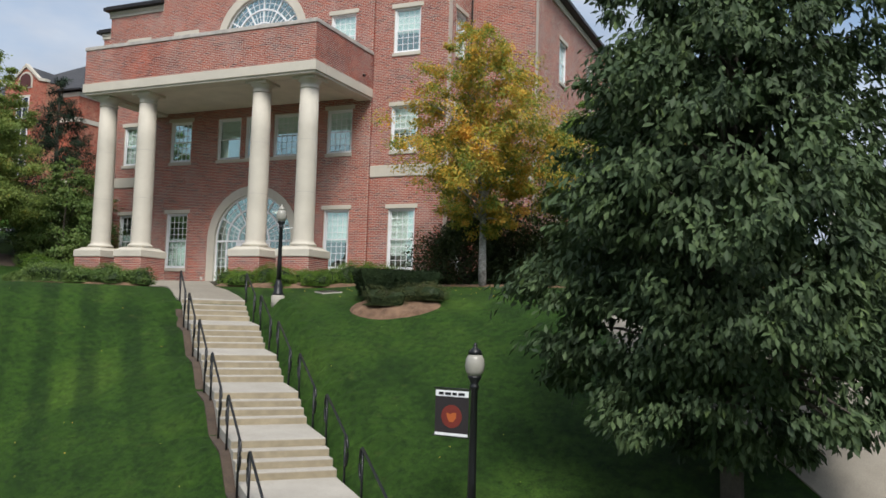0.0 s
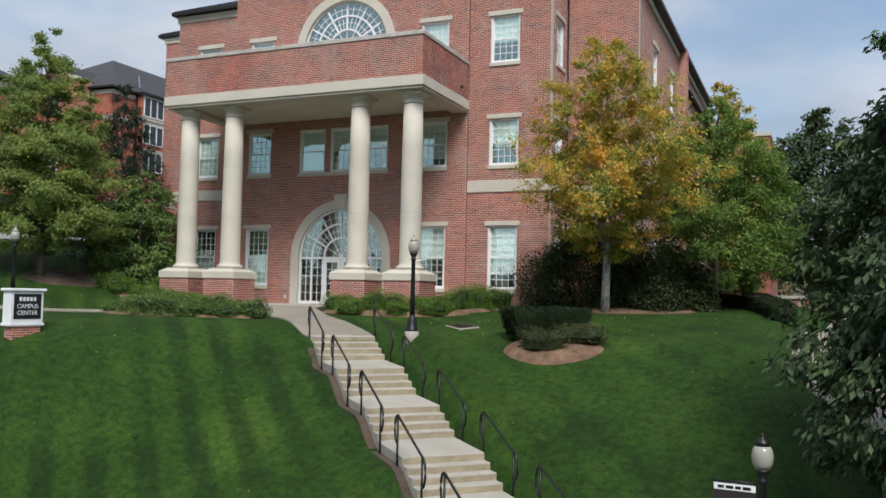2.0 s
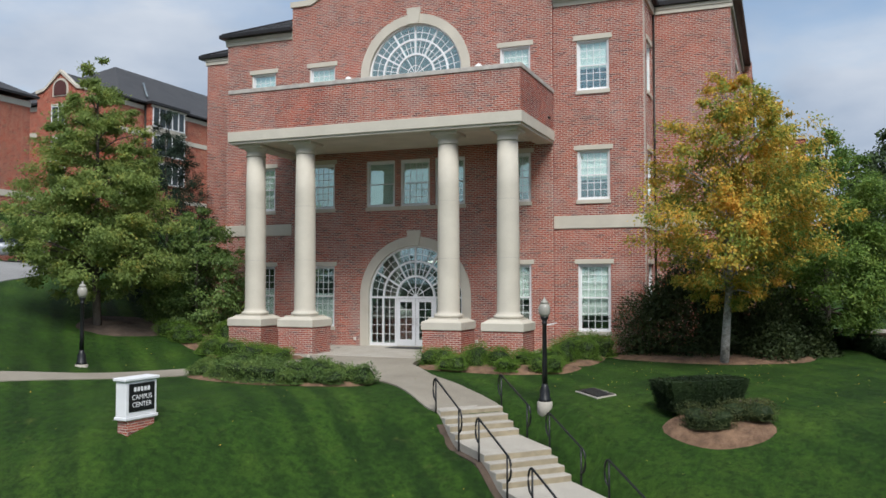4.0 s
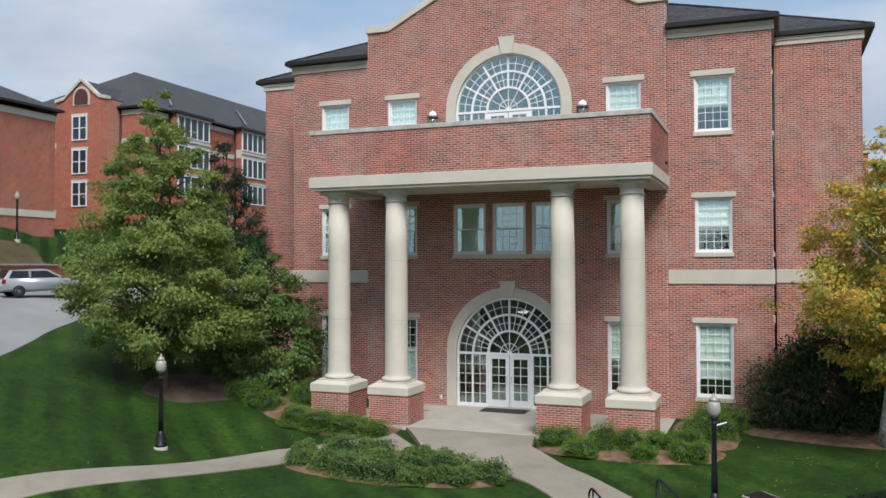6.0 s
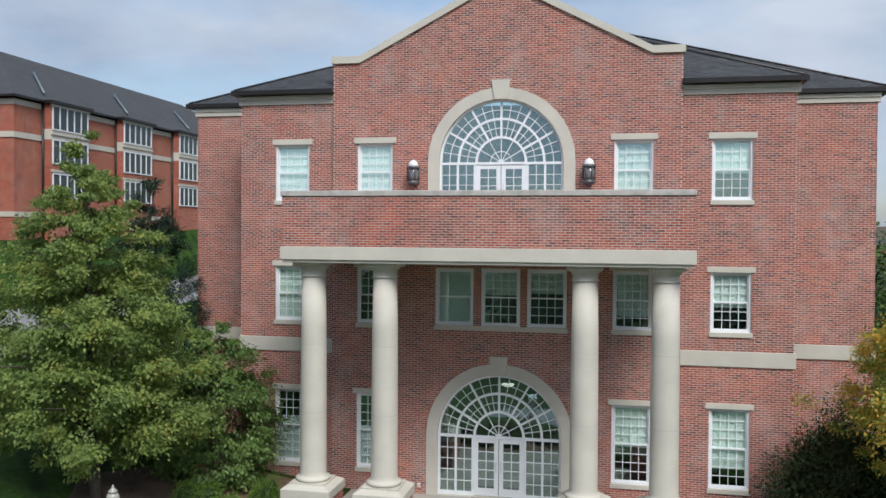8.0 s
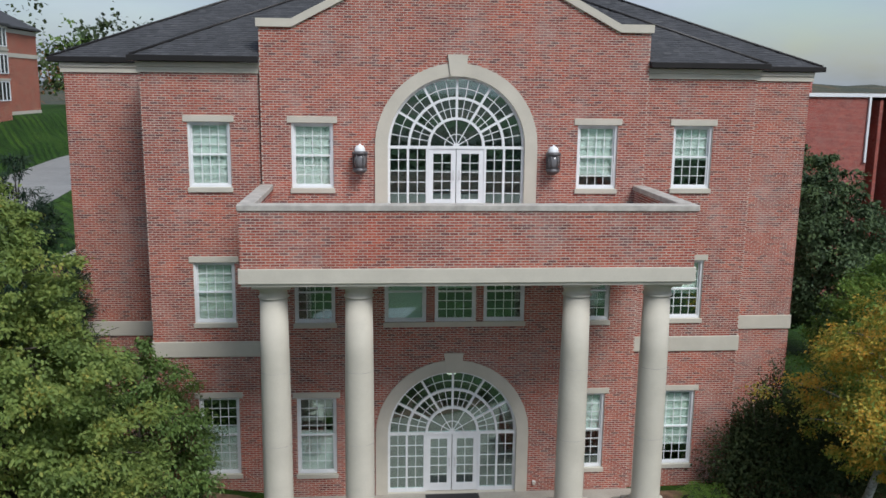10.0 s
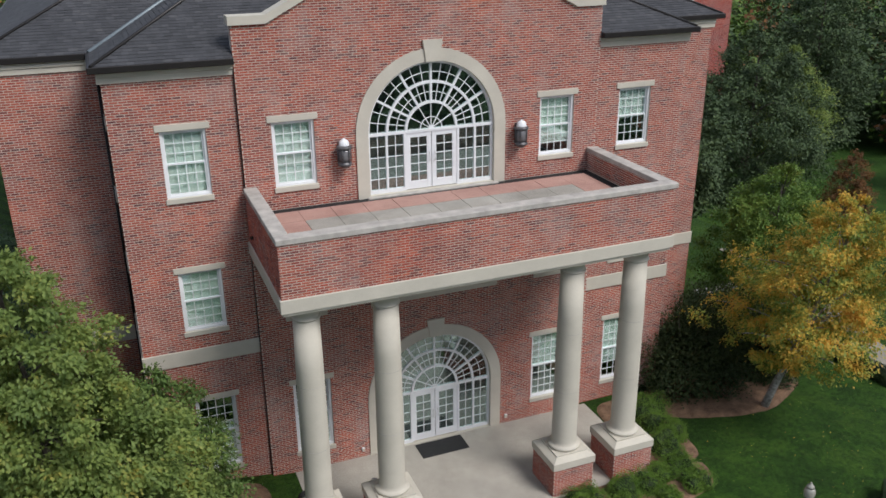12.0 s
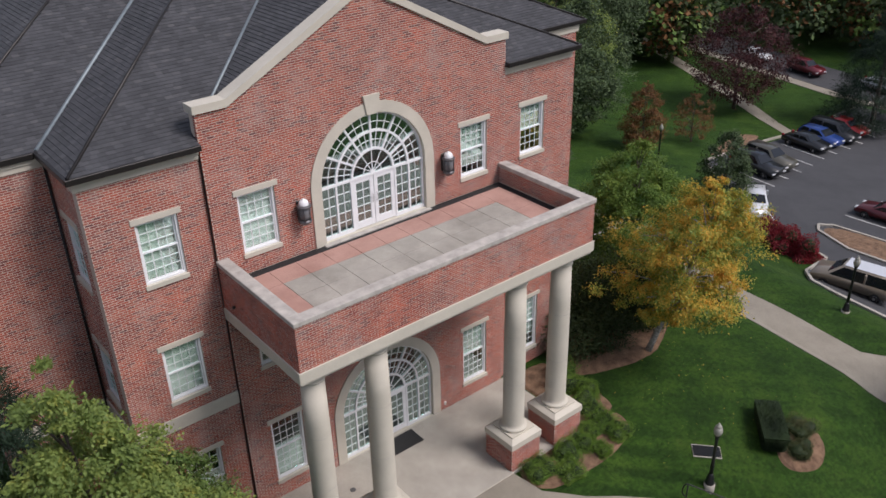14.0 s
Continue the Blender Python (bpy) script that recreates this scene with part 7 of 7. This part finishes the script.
def car(x, y, turn, shape, mat, label, roof_mat=None):
    """A parked car; it points along its own x."""
    L, W, prof = CAR_SHAPE[shape]
    th = empty("car", pose(x, y, ground(x, y) + 0.06, 0, 0, turn))
    belt = [p[1] for p in prof if 0.9 < p[1] < 1.2]
    bz = sum(belt) / len(belt) if belt else 1.0
    bm = B()
    n = len(prof)

    def half(z):
        return W / 2 - (0.0 if z < bz + 0.02 else 0.20 * (z - bz) / 0.5) - (0.06 if z < 0.45 else 0)
    a = [bm.verts.new((px, half(pz), pz)) for px, pz in prof]
    b = [bm.verts.new((px, -half(pz), pz)) for px, pz in prof]
    bm.faces.new(a)
    bm.faces.new(b[::-1])
    for i in range(n):
        bm.faces.new((a[i], b[i], b[(i + 1) % n], a[(i + 1) % n]))
    bmesh.ops.recalc_face_normals(bm, faces=bm.faces)
    bmesh.ops.bevel(bm, geom=bm.edges[:], offset=0.06, segments=2, affect='EDGES')
    for f in bm.faces:
        f.smooth = True
    part("body", bm, mat, th)
    roof_pts = [p for p in prof if p[1] > bz + 0.22]
    rx0, rx1, rz = min(p[0] for p in roof_pts), max(p[0] for p in roof_pts), max(p[1] for p in roof_pts)
    back, front = max((p for p in prof if p[0] < rx0), key=lambda p: p[1]), max((p for p in prof if p[0] > rx1), key=lambda p: p[1])
    hw = half(rz)
    for s in (-1, 1):
        bm = B()
        q = [(back[0] + 0.28, bz + 0.06), (front[0] - 0.22, bz + 0.06), (rx1 - 0.05, rz - 0.10), (rx0 + 0.12, rz - 0.10)]
        v = [bm.verts.new((px, s * (half(pz) + 0.012), pz)) for px, pz in q]
        v2 = [bm.verts.new((px, s * (half(pz) - 0.03), pz)) for px, pz in q]
        bm.faces.new(v)
        for i in range(4):
            bm.faces.new((v[i], v[(i + 1) % 4], v2[(i + 1) % 4], v2[i]))
        bmesh.ops.recalc_face_normals(bm, faces=bm.faces)
        part("side_window", bm, M_CARGLASS, th)
        mx = (rx0 + rx1) / 2
        part("door_pillar", box(B(), mx - 0.05, mx + 0.05, *sorted((s * (hw + 0.03), s * (half(bz) + 0.02))), bz + 0.05, rz - 0.12), mat, th)
    for nm, p, q in (("windscreen", front, (rx1, rz)), ("rear_window", back, (rx0, rz))):
        bm = B()
        d = Vector((q[0] - p[0], q[1] - p[1]))
        nrm = Vector((-d.y, d.x)).normalized() * (0.02 if nm == "rear_window" else -0.02)
        lo, hi = Vector(p) + d * 0.10 + nrm, Vector(p) + d * 0.90 + nrm
        v = [bm.verts.new(c) for c in ((lo.x, -half(lo.y) + 0.12, lo.y), (lo.x, half(lo.y) - 0.12, lo.y), (hi.x, half(hi.y) - 0.10, hi.y), (hi.x, -half(hi.y) + 0.10, hi.y))]
        bm.faces.new(v)
        r = bmesh.ops.extrude_face_region(bm, geom=bm.faces[:])
        bmesh.ops.translate(bm, verts=[e for e in r["geom"] if isinstance(e, bmesh.types.BMVert)], vec=(-nrm.x * 1.5, 0, -nrm.y * 1.5))
        bmesh.ops.recalc_face_normals(bm, faces=bm.faces)
        part(nm, bm, M_CARGLASS, th)
    if roof_mat:
        part("roof_panel", box(B(), rx0 + 0.1, rx1 - 0.05, -hw + 0.04, hw - 0.04, rz + 0.002, rz + 0.03, 0.012), roof_mat, th, "white roof panel")
    for sx in (-0.62, 0.62):
        for s in (-1, 1):
            w = empty("wheel", pose(sx * L / 2, s * (W / 2 - 0.10), 0.33, s * -90, 0, 0))
            w.parent = th
            part("tyre", cached(("tyre",), lambda: lathe(B(), [(0.20, -0.10), (0.30, -0.11), (0.33, -0.07), (0.33, 0.08), (0.30, 0.115), (0.20, 0.11)], 20), M_TYRE), None, w)
            part("rim", cached(("rim",), lambda: lathe(B(), [(0.205, 0.08), (0.205, 0.113), (0.17, 0.10), (0.06, 0.115), (0.03, 0.125)], 16), M_CHROME), None, w)
    for s in (-1, 1):
        part("headlight", box(B(), L / 2 - 0.22, L / 2 - 0.005, *sorted((s * (W / 2 - 0.45), s * (W / 2 - 0.06))), 0.62, 0.78, 0.03), M_HEADL, th)
        part("tail_light", box(B(), -L / 2 - 0.005, -L / 2 + 0.16, *sorted((s * (W / 2 - 0.28), s * (W / 2 - 0.02))), 0.75, 1.0, 0.03), M_TAIL, th)
    return tagged(th, label, "car", "parked cars")


P_SILVER, P_BLACK, P_OLIVE, P_BLUE, P_RED, P_WHITE, P_MAROON, P_TAN = [car_paint(n + "_paint", c) for n, c in (("silver", (0.34, 0.36, 0.39)), ("black", (0.014, 0.015, 0.017)), ("olive", (0.10, 0.095, 0.075)), ("blue", (0.02, 0.06, 0.25)), ("red", (0.30, 0.012, 0.012)), ("white", (0.70, 0.71, 0.72)), ("maroon", (0.12, 0.012, 0.018)), ("tan", (0.30, 0.25, 0.19)))]
car(-28.5, 3.1, 64, "hatch", P_SILVER, "silver hatchback parked on the sloping road")
for x, shape, mat, txt in ((48.5, "suv", P_BLACK, "black sport utility parked in a stall"), (51.4, "suv", P_OLIVE, "olive brown sport utility parked in a stall"), (60.0, "sedan", P_BLACK, "black saloon parked in a stall"),
                           (62.9, "hatch", P_BLUE, "bright blue hatchback parked in a stall"), (65.7, "van", P_BLACK, "black van parked in a stall"), (68.4, "sedan", P_RED, "red saloon parked in a stall")):
    car(x, row_y(x) + 0.2, -97, shape, mat, txt)
car(47.2, 0.6, 92, "sedan", P_MAROON, "dark plum saloon parked beyond the island")
car(39.6, 7.4, 214, "hatch", P_WHITE, "white hatchback parked at the kerb")
car(32.6, -4.0, 100, "van", P_TAN, "tan van with white roof parked at the kerb", P_WHITE)
car(88.4, 51.5, 255, "sedan", P_SILVER, "silver saloon on the road beyond the trees")
car(84.0, 28.6, 258, "suv", P_MAROON, "maroon sport utility parked on the far road")
car(85.2, 36.5, 258, "sedan", P_WHITE, "white saloon parked on the far road")
car(84.0, 19.5, 262, "sedan", P_SILVER, "silver saloon parked on the far road")
car(-35.0, 92.0, 90, "sedan", P_BLACK, "black saloon parked far up the road")
car(-34.8, 104.0, 90, "suv", car_paint("yellow_paint", (0.55, 0.33, 0.03)), "yellow car parked far up the road")

# planting beyond the lawn
for i, (x, y, w, h) in enumerate(((36.0, 4.6, 2.3, 1.35), (35.7, 3.1, 2.4, 1.4), (35.2, 1.7, 2.4, 1.4), (34.8, 0.4, 2.2, 1.3))):
    shrub("red_bush", x, y, w, w, h, L_RED, "deep red bush by the kerb", 130 + i, 3200, 0.11, group="red bushes")
tree("maple_tree", 41.0, 30.5, [(1.0, 3.4), (3.5, 5.8), (7, 6.0), (10.5, 4.6), (13.5, 2.4), (15.2, 0.5)], 0.3, 640, 80, 0.9, 0.25, "leaflet", L_OAK, M_BARK, "broad tall dark green tree beyond the building", 201, 22)
tree("maple_tree", 60.0, 43.0, [(1.2, 3.0), (4, 5.0), (9, 5.2), (14, 4.0), (18, 2.2), (20.5, 0.6)], 0.3, 520, 70, 1.0, 0.30, "leaflet", L_OAK, M_BARK, "tall dark green tree beside the far path", 202, 18)
tree("cherry_tree", 44.4, 22.2, [(0.6, 1.4), (2.2, 2.1), (4.2, 1.6), (5.6, 0.9), (6.6, 0.2)], 0.10, 190, 60, 0.45, 0.15, "leaflet", L_RUST, M_BARK, "small rust-brown autumn tree by the lot", 203, 16)
tree("cherry_tree", 51.0, 21.5, [(0.6, 1.2), (2.0, 2.2), (3.6, 1.6), (4.8, 0.3)], 0.09, 90, 36, 0.45, 0.15, "leaflet", L_RUST, M_BARK, "sparse brown autumn tree above the car park", 211, 22)
tree("plum_tree", 66.4, 27.0, [(1.6, 2.4), (3.6, 4.9), (6.4, 5.4), (9.0, 3.8), (11.5, 0.8)], 0.22, 330, 46, 0.9, 0.24, "leaflet", L_PURP, M_BARK, "broad dark purple plum tree, thin in its middle", 204, 30, shell=0.6)
tree("fir_tree", 72.8, 14.4, [(0.6, 5.0), (4, 4.4), (8, 2.8), (11, 1.4), (13.5, 0.3)], 0.26, 420, 60, 0.8, 0.36, "needle", L_SPR, M_BARK, "dark fir beside the car park", 205, 12)
tree("maple_tree", 30.5, 38.0, [(1.2, 2.6), (4, 4.8), (8, 4.4), (11, 3.0), (13.5, 0.6)], 0.25, 380, 60, 0.9, 0.28, "leaflet", L_OAK, M_BARK, "tall dark green tree behind the building", 208, 16)
tree("maple_tree", 52.0, 38.5, [(1.2, 2.6), (4, 4.6), (7, 4.4), (9.5, 3.0), (12.5, 0.6)], 0.25, 340, 60, 0.9, 0.28, "leaflet", L_MAPLE, M_BARK, "green tree before the flat-roofed block", 210, 14)
tree("ash_tree", 14.0, 36.0, [(3, 2.5), (7, 4.4), (12, 4.0), (15, 2.4), (18, 0.6)], 0.25, 380, 70, 0.75, 0.28, "leaflet", L_YEL, M_BARK, "orange autumn tree behind the wing", 206, 16)
tree("dogwood_tree", 38.6, 9.6, [(0.6, 1.3), (2.2, 1.9), (4.2, 1.5), (6.2, 0.3)], 0.10, 190, 60, 0.5, 0.17, "leaflet", L_OAK, M_BARK, "small dark green tree near the car park", 207, 12)
hw = tagged(empty("low_wall"), "low brick wall with pale coping beside the lawn", "wall")
part("wall", box(B(), 16.8, 21.0, 5.6, 6.0, -0.6, 0.75), M_BWX, hw)
part("coping", box(B(), 16.7, 21.1, 5.5, 6.1, 0.752, 0.88, 0.01), M_COPING, hw)
for i, (hx, hy, ht) in enumerate(((17.3, 2.4, -36), (18.5, 1.3, -50), (19.0, -0.1, -72), (19.35, -1.6, -78), (19.6, -3.1, -80))):
    shrub("low_hedge", hx, hy, 1.75, 0.75, 0.66, L_HEDGE, "low dark hedge along the walkway", 140 + i, 4500, 0.06, "leaflet", turn=ht, boxy=0.7, group="hedge along the walkway", category="hedge")

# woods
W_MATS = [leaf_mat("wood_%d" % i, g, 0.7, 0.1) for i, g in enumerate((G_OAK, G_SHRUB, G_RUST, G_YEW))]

# Darker greens that carry the shade of backlit trees in their colour.
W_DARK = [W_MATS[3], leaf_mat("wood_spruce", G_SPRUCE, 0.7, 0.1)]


def wood(name, spots, mat, h0, h1, label, seed, leaf=0.6, per=360):
    rng = np.random.default_rng(seed)
    P, O = [], []
    for x, y in spots:
        h, r = rng.uniform(h0, h1), rng.uniform(0.30, 0.42)
        pos, out, _ = crown_points([(0.12 * h, 0.16 * h), (0.4 * h, r * h), (0.7 * h, 0.8 * r * h), (h, 0.05 * h)], rng, max(10, per // 14), 14, 0.16 * h, 0.6, 0.3)
        P.append(pos + np.array((x, y, ground(x, y))))
        O.append(out)
    th = leaf_mesh(name, np.concatenate(P), np.concatenate(O), leaf, "quad", mat, None, rng, 0.2)
    return tagged(th, label, "woods", kind="stuff")


rw_ = random.Random(77)


def ring(n, r0, r1, a0, a1):
    out = []
    for _ in range(n):
        a, r = radians(rw_.uniform(a0, a1)), rw_.uniform(r0, r1)
        out.append((r * math.sin(a), r * math.cos(a)))
    return out


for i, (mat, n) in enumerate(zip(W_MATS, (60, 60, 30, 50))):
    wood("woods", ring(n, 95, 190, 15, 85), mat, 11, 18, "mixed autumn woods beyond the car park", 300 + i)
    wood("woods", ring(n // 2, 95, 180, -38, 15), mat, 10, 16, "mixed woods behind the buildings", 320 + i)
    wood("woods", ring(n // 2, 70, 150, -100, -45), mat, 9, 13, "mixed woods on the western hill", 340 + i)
    # Unseen southern woods, added to darken what the windows reflect.
    wood("woods", ring(n, 80, 150, 100, 255), W_DARK[i % 2], 13, 20, "unseen dark woods added for the windows to reflect", 380 + i)
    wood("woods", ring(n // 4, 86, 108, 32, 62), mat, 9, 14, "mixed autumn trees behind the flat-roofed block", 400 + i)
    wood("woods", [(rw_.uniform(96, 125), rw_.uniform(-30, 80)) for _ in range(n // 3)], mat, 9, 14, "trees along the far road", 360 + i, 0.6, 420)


def far_hills():
    v, f = [], []
    n, rows = 240, 10
    for j in range(rows):
        for i in range(n + 1):
            a = 2 * math.pi * i / n
            r = 320 + j * 90
            k = math.sin(math.pi * 0.5 * j / (rows - 1)) * (0.30 + 0.70 * sm(-0.6, 0.3, math.cos(a)))
            h = -8 + k * (26 + 12 * math.sin(3 * a + 1.0) + 8 * math.sin(7 * a + 2.0) + 4 * math.sin(17 * a)) + 5.5 * noise.noise(Vector((r * 0.02, a * 22, 0))) * k
            v.append((r * math.sin(a), r * math.cos(a), h))
    for j in range(rows - 1):
        for i in range(n):
            f.append((j * (n + 1) + i, j * (n + 1) + i + 1, (j + 1) * (n + 1) + i + 1, (j + 1) * (n + 1) + i))
    return mesh_np("backdrop", v, f, M_HILLS, smooth=True)


M_HILLS = speckle("wooded_hills", ((0.3, (0.030, 0.042, 0.030)), (0.48, (0.052, 0.056, 0.034)), (0.6, (0.095, 0.070, 0.036)), (0.72, (0.14, 0.075, 0.036))), 0.02, 0.12, 0.95, 1.0, 3.0)
tagged(far_hills(), "distant wooded hills in autumn colours", "hills", kind="structure")


# ---- laid bricks ----
def gable_keep(x, z):
    if z > 15.2:
        top = 16.13 if abs(x) > 5.35 else 16.13 + (5.35 - abs(x)) * (18.90 - 16.13) / 5.35
        if z > top - 0.01:
            return False
    for sp in (A1_SPRING, A2_SPRING):
        if sp <= z < sp + A_OUT and math.hypot(x, z - sp) < A_OUT - 0.12:
            return False
    return True


sq = [h for h in c_holes if abs(h[0]) != A_R]
sq += [(-A_R - 0.2, A_R + 0.2, -2.0, A1_SPRING), (-A_R - 0.2, A_R + 0.2, 10.2, A2_SPRING)]
sq += [(-PX + 0.03, PX - 0.03, E0 + 0.2, BALC - 0.05)]
bricks_mesh("bricks", cut_rows(brick_rows(-XC, XC, -0.6, 18.9, 1), sq, gable_keep), YC, -1, wall_front, 1)
for sgn, wl_ in zip((-1, 1), side_walls):
    hs = s_holes if sgn > 0 else [(-b, -a, c, d) for a, b, c, d in s_holes]
    hs = hs + [(-20, 20, 5.19, 5.71)]
    bricks_mesh("bricks", cut_rows(brick_rows(*sorted((sgn * XC, sgn * XS)), -0.8, 14.66, 2), hs), YS, -1, wl_, 2)
for sgn, wl_ in zip((-1, 1), outer_walls):
    bricks_mesh("bricks", cut_rows(brick_rows(*sorted((sgn * XS, sgn * XO)), -0.8, 14.66, 3), [(-20, 20, 5.19, 5.71)]), YO, -1, wl_, 3)
for sgn, wl_ in zip((-1, 1), side_walls):
    bricks_mesh("bricks", [(YC, YS - 0.004, c, d) for a, b, c, d in brick_rows(0, 0.2, -0.6, 16.1, 8)], sgn * XC, sgn, wl_, 8, "y")
rows = brick_rows(-PX, PX, E1 + 0.005, 10.92, 4)
near = [r for r in rows if -4.6 < (r[0] + r[1]) / 2 < -1.75]
rest = [r for r in rows if r not in set(near)]
bricks_mesh("parapet_bricks", rest, PY, -1, balcony, 4)
for pl, o in ((-PX, -1), (PX, 1)):
    bricks_mesh("parapet_bricks", brick_rows(PY, -0.02, E1 + 0.005, 10.92, 5), pl, o, balcony, 5, "y")
for pl, o in ((-PX + T, 1), (PX - T, -1)):
    bricks_mesh("parapet_bricks", brick_rows(PY + T, -0.02, BALC, 10.92, 6), pl, o, balcony, 6, "y")
one = {}
for a, b, c, d in near[:300]:
    w, h = round(b - a, 3), round(d - c, 3)
    if (w, h) not in one:
        bm = box(B(), -w / 2, w / 2, -0.010, 0.0, -h / 2, h / 2)
        one[(w, h)] = bpy.data.meshes.new("brick")
        bm.to_mesh(one[(w, h)])
        bm.free()
        one[(w, h)].materials.append(M_BRICK1)
    part("brick", one[(w, h)], None, balcony, at=((a + b) / 2, PY, (c + d) / 2))
if len(near) > 300:
    bricks_mesh("parapet_bricks", near[300:], PY, -1, balcony, 7)
